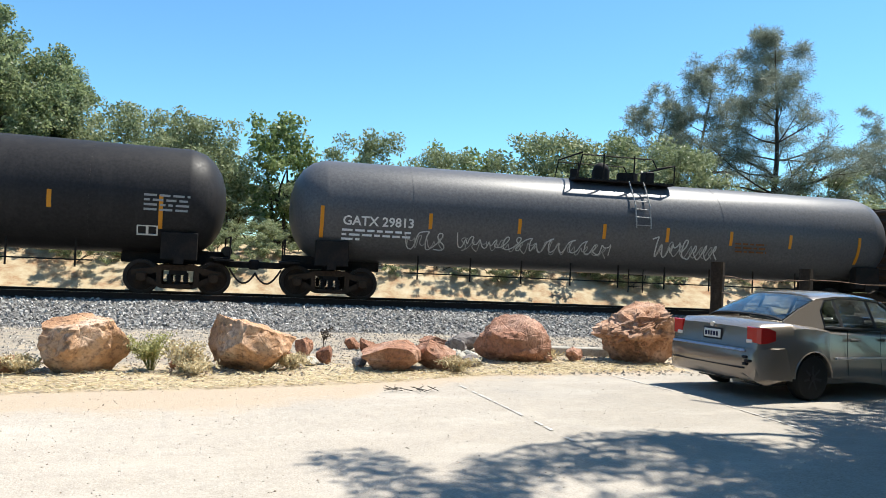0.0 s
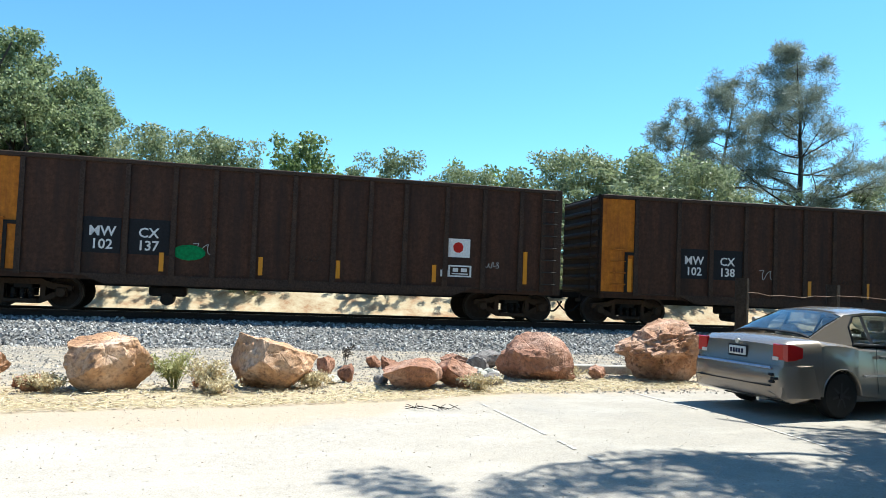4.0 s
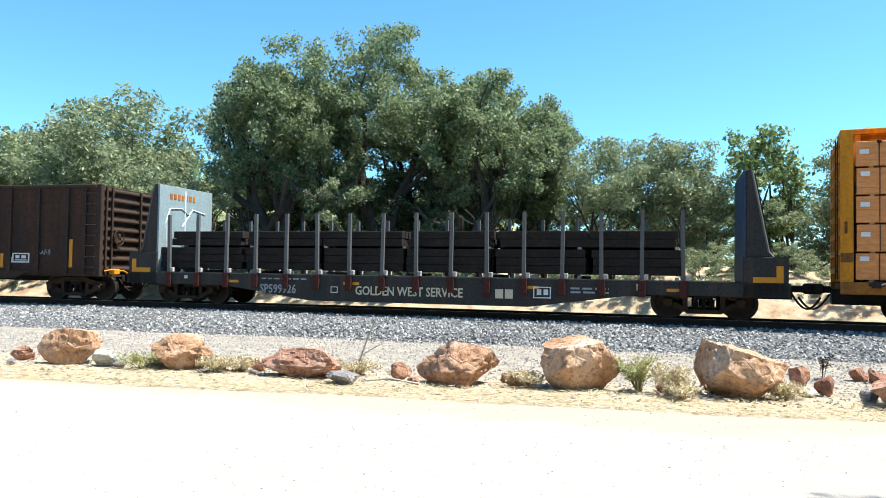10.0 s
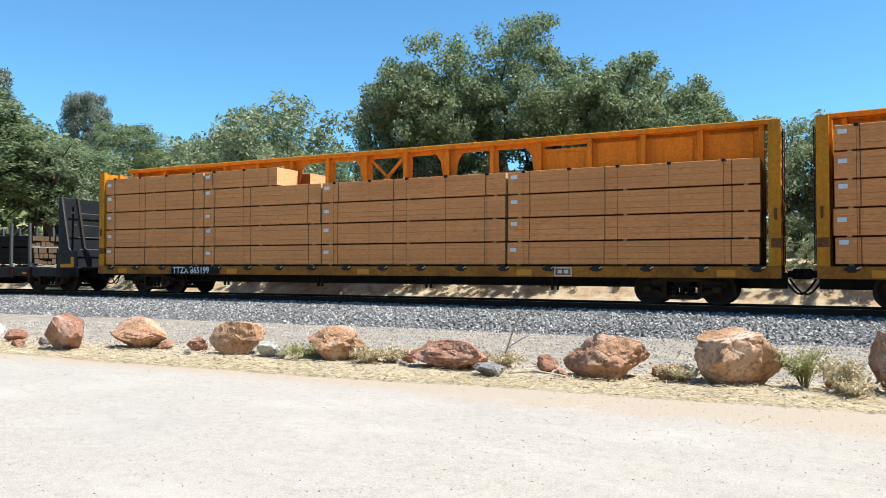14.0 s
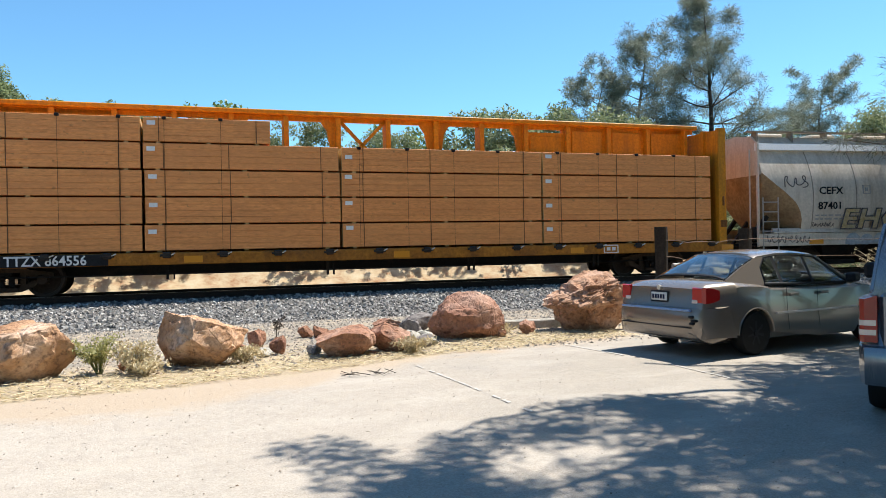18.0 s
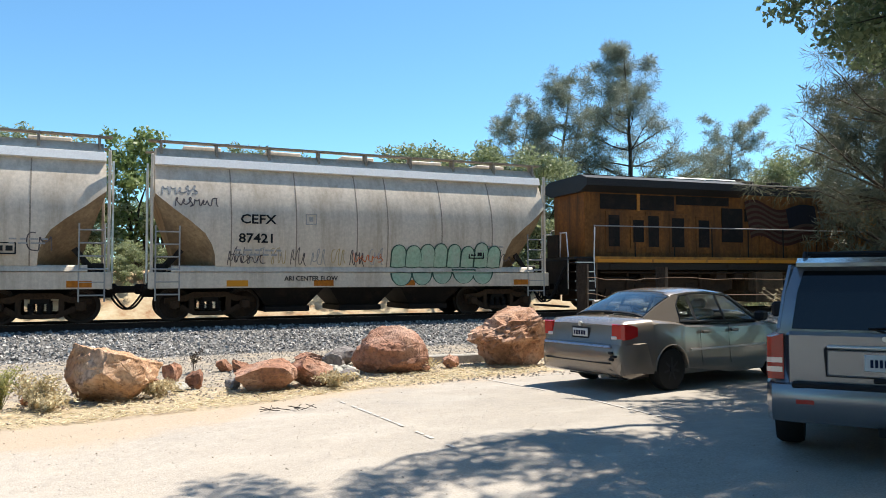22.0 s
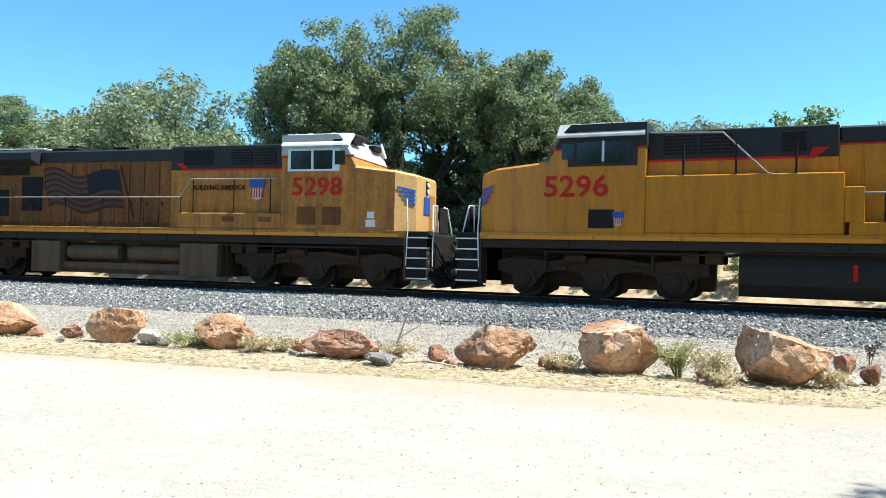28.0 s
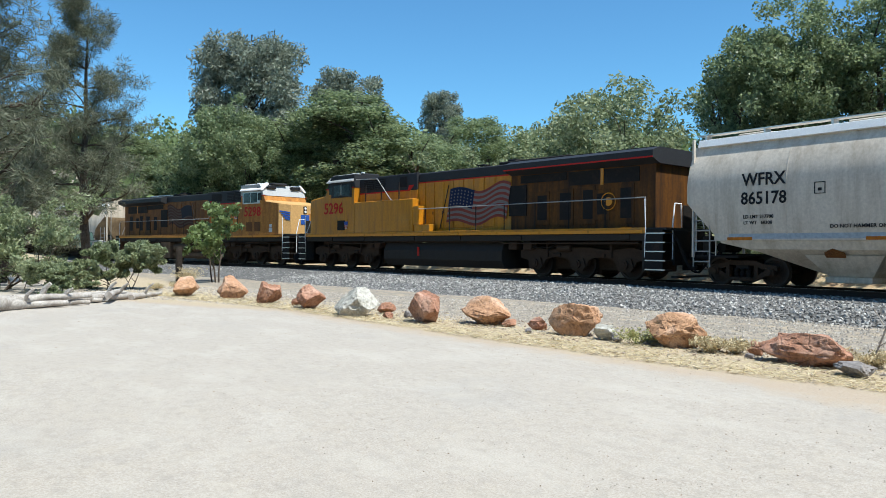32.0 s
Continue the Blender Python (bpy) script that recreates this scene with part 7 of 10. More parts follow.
    scrawl(c, X(12.7), X(13.2), 1.5, 1.68, y, GREY_MARK, 32, 0.008)
    b = bmesh.new()
    box(b, X(4.0), X(4.9), -1.2, -0.7, 0.42, 0.68, 0.05)
    cyl(b, (X(4.45), -1.3, 0.35), (X(4.45), -0.6, 0.35), 0.16, 10)
    part("brake_gear", b, BLACK_IRON, c)
    if twin:
        part("white_notice", box(bmesh.new(), X(11.60), X(12.32), y - 0.006, y + 0.006, 1.76, 2.27), WHITE_PAINT, c, "white painted patch with a red blot")
        b = bmesh.new()
        bmesh.ops.create_cone(b, cap_ends=True, segments=9, radius1=0.15, radius2=0.15, depth=0.012, matrix=pose(X(11.98), y - 0.008, 2.03, 90, 0, 0))
        part("red_blot", b, LOCO_RED, c)
        b = bmesh.new()
        bmesh.ops.create_cone(b, cap_ends=True, segments=14, radius1=0.32, radius2=0.32, depth=0.01, matrix=pose(X(4.95), y - 0.006, 1.55, 90, 0, 0) @ Matrix.Diagonal((1.25, 0.62, 1, 1)))
        part("green_patch", b, GREEN_PAINT, c, "sprayed green patch")
    return c


GREEN_PAINT = surface("sprayed green paint", (0.01, 0.20, 0.06), 0.6, 0, 12, 0.25)
gondola(22.56, 37.41, "137", True)
gondola(38.93, 53.78, "138", False)


# ---- flat car with end walls, loaded with dark sleepers ----
def load(name, label, me, mat, car_mid, m, category="timber", group=""):
    ob = new(name, me)
    if not me.materials:
        me.materials.append(mat)
    tagged(ob, label, category, group)
    ob.matrix_basis = m
    CARGO.append((ob, car_mid, m))
    return ob


def flat_car(u0, u1):
    c, mid, L = add_car("flat_car", "grey bulkhead flat car with steel stakes carrying dark timbers", u0, u1)
    X = lambda o: o - L
    W = 1.45
    for s in (-1, 1):
        b = bmesh.new()
        prism(b, [(-L, 0.97), (L, 0.97), (L, 0.62), (L - 3.6, 0.62), (L - 6.5, 0.22), (-L + 6.5, 0.22), (-L + 3.6, 0.62), (-L, 0.62)], s * W - 0.05, s * W + 0.05)
        part("side_sill", b, GREEN_GREY, c)
    part("deck", box(bmesh.new(), -L, L, -W + 0.05, W - 0.05, 0.86, 0.95), TIE_WOOD, c)
    part("deck_edge", box(bmesh.new(), X(1.2), X(18.2), -W - 0.06, -W + 0.04, 0.972, 1.0), STAKE_GREY, c)
    part("centre_sill", box(bmesh.new(), -L - 0.2, L + 0.2, -0.25, 0.25, 0.55, 0.86), BLACK_IRON, c)
    for s in (-1, 1):
        truck(c, s * (L - 2.0), mid)
        coupler(c, s * (L + 0.1), s)
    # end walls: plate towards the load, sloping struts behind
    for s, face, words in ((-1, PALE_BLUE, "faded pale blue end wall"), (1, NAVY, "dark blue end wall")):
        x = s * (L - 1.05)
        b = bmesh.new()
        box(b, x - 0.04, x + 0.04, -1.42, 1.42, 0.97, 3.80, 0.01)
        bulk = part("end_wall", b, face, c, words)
        # outward face in a near-black blue, its shade put into the colour
        bulk.data.materials.append(BULK_BACK_SHADED)
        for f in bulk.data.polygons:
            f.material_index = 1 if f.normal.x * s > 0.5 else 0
        for y in (-1.4, -0.75, 0.75, 1.4):
            b = bmesh.new()
            thick = 0.035 if abs(y) > 1 else 0.05
            prism(b, [(x + s * 0.04, 3.80), (x + s * 0.16, 3.80), (x + s * 0.55, 1.75), (x + s * 0.95, 1.3), (x + s * 0.95, 0.98), (x + s * 0.04, 0.98)] if abs(y) > 1 else [(x + s * 0.20, 3.78), (x + s * 0.30, 3.78), (x + s * 0.68, 1.78), (x + s * 0.98, 1.35), (x + s * 0.98, 1.0), (x + s * 0.85, 1.0), (x + s * 0.55, 1.7)], y - thick, y + thick)
            part("strut", b, GREEN_GREY, bulk)
        for y in (-1.44, 1.44):
            b = bars([(x + s * 0.16, y, 3.8), (x + s * 0.55, y, 1.75), (x + s * 0.95, y, 1.3), (x + s * 0.95, y, 0.98)], 0.03, 4)
            part("strut_flange", b, STAKE_GREY, bulk)
        for k in range(4):
            z = 1.7 + 0.5 * k
            part("rung", cyl(bmesh.new(), (x + s * (0.62 - 0.15 * k), -1.0, z), (x + s * (0.62 - 0.15 * k), 1.0, z), 0.02, 5), STAKE_GREY, bulk)
        b = bmesh.new()
        e = s * (L - 0.25)
        box(b, e - 0.08, e + 0.08, -W - 0.062, -W - 0.05, 0.98, 1.40)
        box(b, min(e, e - s * 0.62), max(e, e - s * 0.62), -W - 0.062, -W - 0.05, 0.98, 1.12)
        part("corner_reflector", b, REFLECTOR, c)
        part("corner_plate", box(bmesh.new(), min(e + s * 0.2, e - s * 0.85), max(e + s * 0.2, e - s * 0.85), -W - 0.05, -W, 0.62, 1.62, 0.01), GREEN_GREY, c)
    # sprayed marks on the pale end wall
    xm = -L + 1.05 + 0.046
    b = bars([(xm, -0.1, 3.7), (xm, -0.1, 2.0)], 0.03, 4)
    part("sprayed_line", b, WHITE_TRIM, c)
    b = bars([(xm, -1.0, 1.6), (xm, -1.1, 2.6), (xm, -0.9, 3.05), (xm, -0.3, 3.1), (xm, 0.1, 2.9), (xm, -0.25, 2.5)], 0.025, 4)
    part("sprayed_line", b, WHITE_TRIM, c)
    b = bars([(xm, 0.1, 2.9), (xm, 0.3, 3.1), (xm, 1.0, 3.0)], 0.025, 4)
    part("sprayed_line", b, WHITE_TRIM, c)
    scr = bmesh.new()
    for k in range(7):
        box(scr, xm - 0.004, xm + 0.006, -0.9 + k * 0.2, -0.78 + k * 0.2, 3.38, 3.55)
    part("faded_red_marks", scr, ORANGE_PATCH, c)
    # stakes in pockets along both sides
    for k in range(16):
        x = X(1.59 + k * (17.06 - 1.59) / 15)
        for s in (-1, 1):
            b = bmesh.new()
            y = s * (W + 0.06)
            lean = 0.012 * ((k * 7) % 5 - 2)
            prism(b, [(x - 0.05, 0.95), (x + 0.05, 0.95), (x + 0.045 + lean, 2.80), (x - 0.045 + lean, 2.80)], y - 0.045, y + 0.045)
            st = part("stake", b, STAKE_GREY, c)
            b = bmesh.new()
            box(b, x - 0.10, x + 0.10, y - 0.075, y + 0.075, 0.55, 1.0, 0.015)
            part("stake_pocket", b, RUST_RED, st)
            b = bmesh.new()
            box(b, x + 0.06, x + 0.16, y - 0.05, y + 0.06, 1.0, 1.14, 0.01)
            part("wedge", b, BLEACHED, st)
    y = -W - 0.052
    for o in (3.85, 7.85, 13.1, 16.9):
        part("reflector", box(bmesh.new(), X(o - 0.25), X(o + 0.25), y - 0.004, y + 0.008, 0.71, 0.79), REFLECTOR, c)
    lettering("SP599926", 0.36, c, GREY_MARK, X(4.84), y - 0.004, 0.43, squash=0.86)
    lettering("GOLDEN WEST SERVICE", 0.36, c, CREAM_PAINT, X(7.98), y - 0.004, 0.43, squash=0.83)
    for o, m in ((11.8, RUST_RED), (12.15, CREAM_PAINT), (12.42, CREAM_PAINT)):
        part("paint_square", box(bmesh.new(), X(o), X(o + 0.22), y - 0.004, y + 0.006, 0.43, 0.68), m, c)
    part("white_square", box(bmesh.new(), X(15.9), X(16.1), y - 0.004, y + 0.006, 0.73, 0.9), CREAM_PAINT, c)
    part("white_square", box(bmesh.new(), X(2.15), X(2.27), y - 0.004, y + 0.006, 0.80, 0.9), CREAM_PAINT, c)
    b = bmesh.new()
    for x0, x1, z0, z1 in ((13.2, 13.68, 0.74, 0.77), (13.2, 13.68, 0.46, 0.49), (13.2, 13.23, 0.49, 0.74), (13.65, 13.68, 0.49, 0.74), (13.3, 13.42, 0.55, 0.7), (13.48, 13.6, 0.55, 0.7), (7.2, 7.42, 0.47, 0.49), (7.2, 7.42, 0.63, 0.65), (7.2, 7.22, 0.49, 0.63), (7.4, 7.42, 0.49, 0.63)):
        box(b, X(x0), X(x1), y - 0.005, y + 0.006, z0, z1)
    part("consolidated_stencil", b, WHITE_PAINT, c)
    text_bars(c, X(4.9), X(6.4), 0.83, 0.04, y - 0.003, GREY_MARK, 1, seed=4)
    text_bars(c, X(14.2), X(15.2), 0.72, 0.05, y - 0.003, GREY_MARK, 2, 0.1, seed=5)
    # the load: bundles of square timbers in two tiers, each beam with its own edges
    rnd = random.Random(8)

    def bundle(ob, length, nx, nz, pale_end):
        w = 2.56 / nx
        b = box(bmesh.new(), -length / 2, length / 2, -w / 2 + 0.006, w / 2 - 0.006, 0, 0.215, 0.012)
        me = finish(b, "timber")
        me.materials.append(TIE_WOOD)
        me.materials.append(TIE_END)
        for p in me.polygons:
            if p.normal.x > 0.9 and pale_end:
                p.material_index = 1
        for i in range(nx):
            for k in range(nz):
                part("timber", me, TIE_WOOD, ob, at=pose(rnd.uniform(-0.06, 0.06), -1.28 + (i + 0.5) * w, k * 0.225))

    spans = ((1.55, 4.1), (4.2, 6.75), (6.85, 9.4), (9.5, 12.0), (12.1, 14.6), (14.7, 17.0))
    for tier, (z, nz) in enumerate(((1.12, 3), (1.83, 2.5))):
        for a, e in spans:
            sh = rnd.uniform(-0.12, 0.12) if tier else 0
            if tier == 0 and a < 2:
                a = 1.05
            m = pose(X((a + e) / 2 + sh), 0, z if tier == 0 else 1.85)
            ob = thing("timber_bundle", "stack of dark creosoted timbers on the flat car", "timber", "timber stacks on the flat car", m)
            CARGO.append((ob, mid, m))
            bundle(ob, e - a - 0.03, 11, 3 if tier == 0 else 2, e > 16.5)
        for k in range(7):
            b = bmesh.new()
            x = X(1.9 + k * 2.5)
            z0 = 1.002 if tier == 0 else 1.785
            zz = 0.955 if tier == 0 else 1.79
            box(b, -0.05, 0.05, -1.3, 1.3, 0, 0.12 if tier == 0 else 0.055, 0.005)
            load("spacer_batten", "pale wooden spacer under the timbers", finish(b, "spacer_batten"), BLEACHED, mid, pose(x, 0, 0.955 if tier == 0 else 1.792), group="spacers in the load")
    return c


RUST_RED = surface("red primer on stake pockets", (0.075, 0.024, 0.018), 0.7, 0, 20, 0.25)
CREAM_PAINT = surface("cream lettering paint", (0.68, 0.58, 0.40), 0.7, 0, 40, 0.12)
flat_car(55.03, 74.60)


# ---- centre-beam cars with sawn lumber ----
def pack_mesh(length, height, seed):
    """A strapped pack of sawn boards: long sides with courses, ends with board ends."""
    rnd = random.Random(seed)
    b = bmesh.new()
    n = max(1, round(height / 0.155))
    h = height / n
    near, far = [], []
    for k in range(n):
        d = 0.58 + rnd.uniform(0, 0.012)
        for side, w in ((near, -d), (far, d)):
            side += [(w * 0.985, k * h), (w, k * h + 0.007), (w, (k + 1) * h - 0.007)]
    near.append((-0.572, height))
    far.append((0.572, height))
    ring = near + far[::-1]
    loft(b, [[(x, y, z) for y, z in ring] for x in (-length / 2, length / 2)])
    me = finish(b, "lumber_pack")
    me.materials.append(LUMBER)
    me.materials.append(LUMBER_END)
    for p in me.polygons:
        if abs(p.normal.x) > 0.9:
            p.material_index = 1
    return me


STICKER = finish(box(bmesh.new(), -0.05, 0.05, -0.55, 0.55, -0.04, 0.0), "sticker")


def lumber_car(u0, u1, number, blocks, number_at, seed):
    """blocks: (from, to, lowest row, rows) along the car; each block is the rows of packs from one to another."""
    c, mid, L = add_car("lumber_car", "orange-yellow centre-beam car stacked with strapped sawn lumber", u0, u1)
    X = lambda o: o - L
    W = 1.55
    for s in (-1, 1):
        b = bmesh.new()
        box(b, -L, L, s * W - 0.06, s * W + 0.06, 0.74, 1.04, 0.015)
        part("side_sill", b, SILL_RUST, c)
        # end bulkheads: ribbed frame with posts
        b = bmesh.new()
        x = s * (L - 0.12)
        box(b, x - 0.05, x + 0.05, -1.5, 1.5, 1.04, 4.66)
        end = part("end_bulkhead", b, YELLOW_CAR, c)
        for y in (-1.5, 1.5, -0.75, 0.75):
            b = bmesh.new()
            prism(b, [(x - s * 0.16, 1.04), (x + s * 0.12, 1.04), (x + s * 0.12, 4.70), (x - s * 0.16, 4.70)], y - 0.07, y + 0.07)
            part("bulkhead_post", b, YELLOW_CAR, end)
        for k in range(8):
            b = bmesh.new()
            z = 1.25 + 0.45 * k
            box(b, min(x, x + s * 0.14), max(x, x + s * 0.14), -1.45, 1.45, z, z + 0.14, 0.02)
            part("bulkhead_rib", b, YELLOW_CAR, end)
        b = bmesh.new()
        part("latch_box", box(b, x - 0.12, x + 0.16, -1.58, -1.42, 1.5, 1.75, 0.02), RUST, end)
        part("latch_bar", box(bmesh.new(), x - 0.03, x + 0.03, -1.62, -1.55, 2.2, 2.5, 0.02), RUST, end)
        ladder(c, s * (L + 0.06) - 0.02, s * (L + 0.06) + 0.02, 1.1, 4.5, -1.25, 9, LOCO_FRAME)
        truck(c, s * (L - 2.45), mid)
        coupler(c, s * (L + 0.1), s, 0.5)
    part("deck", box(bmesh.new(), -L + 0.1, L - 0.1, -W + 0.06, W - 0.06, 0.86, 1.0), BLACK_IRON, c)
    part("centre_sill", box(bmesh.new(), -L - 0.1, L + 0.1, -0.28, 0.28, 0.45, 0.86, 0.02), BLACK_IRON, c)
    # the centre beam: top chord, posts, knees and filled panels towards the ends
    b = bmesh.new()
    box(b, -L + 0.1, L - 0.1, -0.32, 0.32, 4.82, 4.95, 0.02)
    box(b, -L + 0.1, L - 0.1, -0.05, 0.05, 4.70, 4.82)
    beam = part("top_chord", b, YELLOW_CAR, c)
    n = 15
    for k in range(n + 1):
        x = -L + 0.5 + k * (2 * L - 1.0) / n
        b = bmesh.new()
        box(b, x - 0.07, x + 0.07, -0.22, 0.22, 1.0, 4.82, 0.01)
        part("beam_post", b, YELLOW_CAR, beam)
        if k < n:
            x2 = x + (2 * L - 1.0) / n
            b = bmesh.new()
            if 4 <= k <= 10:                     # open bays with knees or crossed braces
                if k == 7:
                    for q in ((x, x2), (x2, x)):
                        prism(b, [(q[0] - 0.06, 3.3), (q[0] + 0.06, 3.3), (q[1] + 0.06, 4.82), (q[1] - 0.06, 4.82)], -0.05, 0.05)
                elif k % 2:
                    prism(b, [(x + 0.05, 4.82), (x + 0.55, 4.82), (x + 0.3, 4.45), (x + 0.22, 4.0), (x + 0.05, 3.7)], -0.06, 0.06)
                else:
                    prism(b, [(x2 - 0.05, 4.82), (x2 - 0.55, 4.82), (x2 - 0.3, 4.45), (x2 - 0.22, 4.0), (x2 - 0.05, 3.7)], -0.06, 0.06)
                box(b, x + 0.07, x2 - 0.07, -0.05, 0.05, 1.0, 3.72)
                part("beam_knee", b, YELLOW_CAR, beam)
            else:                                # filled panel with a raised lip
                z1 = 4.6 if k in (3, 11) else 4.8
                box(b, x + 0.07, x2 - 0.07, -0.05, 0.05, 1.0, z1)
                box(b, x + 0.2, x2 - 0.2, -0.075, -0.05, 3.9, z1 - 0.12, 0.01)
                part("beam_panel", b, YELLOW_CAR, beam)
    # cable winches, hangers and reflectors along the sill
    y = -W - 0.062
    k = 0
    o = 0.75
    while o < 2 * L - 0.4:
        b = bmesh.new()
        box(b, X(o) - 0.10, X(o) + 0.10, y - 0.07, y, 0.90, 1.06, 0.02)
        cyl(b, (X(o) - 0.16, y - 0.05, 0.97), (X(o) + 0.16, y - 0.05, 0.97), 0.03, 8)
        w = part("winch", b, LOCO_FRAME, c)
        part("winch_handle", cyl(bmesh.new(), (X(o) + 0.1, y - 0.09, 0.98), (X(o) + 0.2, y - 0.09, 1.03), 0.018, 5), SILVER, w)
        if k % 4 == 0:
            part("reflector", box(bmesh.new(), X(o + 0.4), X(o + 0.85), y - 0.004, y + 0.006, 0.78, 0.95), REFLECTOR, c)
        if k % 3 == 1 and 4 < o < 2 * L - 4:
            b = bmesh.new()
            box(b, X(o) - 0.03, X(o) + 0.03, -1.3, -1.22, 0.36, 0.78)
            box(b, X(o) + 0.14, X(o) + 0.18, -1.3, -1.22, 0.36, 0.78)
            part("hanger", b, BLACK_IRON, c)
        o += 1.36
        k += 1
    part("train_pipe", bars([(-L + 1.5, -1.26, 0.5), (L - 1.5, -1.26, 0.5)], 0.02), BLACK_IRON, c)
    part("stencil_panel", box(bmesh.new(), X(number_at) - 0.1, X(number_at) + 2.25, y - 0.003, y + 0.006, 0.75, 1.03), DARK_PANEL, c)
    lettering("TTZX " + number, 0.33, c, WHITE_PAINT, X(number_at), y - 0.006, 0.78, squash=0.92)
    b = bmesh.new()
    for x0, x1, z0, z1 in ((18.6, 19.1, 0.98, 1.01), (18.6, 19.1, 0.76, 0.79), (18.6, 18.63, 0.79, 0.98), (19.07, 19.1, 0.79, 0.98), (18.7, 18.82, 0.84, 0.94), (18.88, 19.0, 0.84, 0.94)):
        box(b, X(x0), X(x1), y - 0.006, y + 0.006, z0, z1)
    part("consolidated_stencil", b, WHITE_PAINT, c)
    # lumber packs on both sides
    rows = (1.06, 1.74, 2.43, 3.11, 3.79, 4.43)
    rnd = random.Random(seed)
    q = 0
    for a, e, first, count in blocks:
        for side in (-1, 1):
            for r in range(first, count):
                z0, z1 = rows[r], rows[r + 1]
                if r == 4 and a > 10:
                    z1 = rows[r] + 0.5
                me = pack_mesh(e - a - 0.035, z1 - z0 - 0.045, seed * 100 + q)
                q += 1
                m = pose(X((a + e) / 2) + rnd.uniform(-0.02, 0.02), side * 0.93, z0 + 0.035, 0, 0, 0 if side < 0 else 180)
                pk = load("lumber_pack", "strapped pack of sawn orange-tan boards on the lumber car", me, LUMBER, mid, m, "lumber", "lumber packs on the train")
                if side < 0:
                    for f in (0.12, 0.88) if e - a < 4 else (0.1, 0.42, 0.9):
                        x = (f - 0.5) * (e - a)
                        b = bmesh.new()
                        box(b, x - 0.009, x + 0.009, -0.600, -0.593, 0, z1 - z0 - 0.045)
                        part("strap", b, STRAP, pk)
                    b = bmesh.new()
                    zt = (z1 - z0) * rnd.uniform(0.45, 0.7)
                    x = -(e - a) / 2 + 0.10
                    box(b, x, x + 0.20, -0.604, -0.596, zt, zt + 0.11)
                    part("paper_tag", b, TAG_WHITE, pk)
                for x in (-(e - a) / 2 + 0.35, 0.0, (e - a) / 2 - 0.35):
                    part("sticker", STICKER, LUMBER_END, pk, at=pose(x, 0, 0))
        # dark corner guards under the hold-down cables
        if count < (5 if any(o[2] > 0 and a - 0.1 < o[0] < e for o in blocks) and first == 0 else 0):
            continue
        ztop = rows[count] if not (count == 5 and a > 10) else rows[4] + 0.5
        x = a + 0.5
        b = bmesh.new()
        while x < e - 0.2:
            box(b, X(x) - 0.05, X(x) + 0.05, -1.56, -1.36, ztop - 0.06, ztop + 0.015, 0.01)
            cyl(b, (X(x), -1.555, ztop - 0.05), (X(x), -1.555, 1.0), 0.004, 4)
            x += 1.36
        part("hold_down_cable", b, BLACK_IRON, c)
    return c


lumber_car(75.83, 100.25, "865199", ((0.33, 5.4, 0, 5), (5.42, 10.55, 0, 4), (5.42, 8.75, 4, 5), (10.58, 17.1, 0, 4), (17.15, 23.95, 0, 4)), 4.0, 1)
lumber_car(101.20, 124.65, "866927", ((0.36, 6.05, 0, 5), (6.10, 11.70, 0, 3), (6.2, 10.4, 3, 4), (11.75, 17.35, 0, 3), (13.0, 17.9, 3, 4), (17.4, 23.0, 0, 3), (17.95, 23.0, 3, 4), (18.95, 23.0, 4, 5)), 5.2, 2)
lumber_car(125.45, 148.60, "864556", ((0.55, 5.65, 0, 5), (5.68, 10.6, 0, 4), (5.68, 8.8, 4, 5), (10.63, 16.6, 0, 4), (16.63, 22.6, 0, 4)), 2.6, 3)


# ---- covered hopper cars ----
HOPPER_DUST = surface("dusty brown hopper paint", (0.36, 0.255, 0.15), 0.7, 0, 10, 0.2, (0.16, 0.10, 0.06), 0.7, 1.4, 0.08, 0.005)
HOPPER_SIDE = {}                                       # each car's half-width by height
HOPPER_ROUND = ((1.40, 1.45), (1.65, 1.53), (1.95, 1.58), (2.45, 1.615), (2.75, 1.60), (2.95, 1.57), (3.15, 1.523), (3.35, 1.460), (3.55, 1.382), (3.75, 1.29), (3.95, 1.185), (4.10, 1.10))
HOPPER_TALL = ((0.40, 0.75), (1.10, 1.36), (1.35, 1.47), (1.70, 1.545), (2.30, 1.60), (3.00, 1.61), (3.25, 1.575), (3.45, 1.525), (3.65, 1.46), (3.85, 1.375), (4.05, 1.275), (4.30, 1.13))
SEAM_GREY = surface("dirty weld seam", (0.30, 0.255, 0.205), 0.8, 0, 20, 0.25)
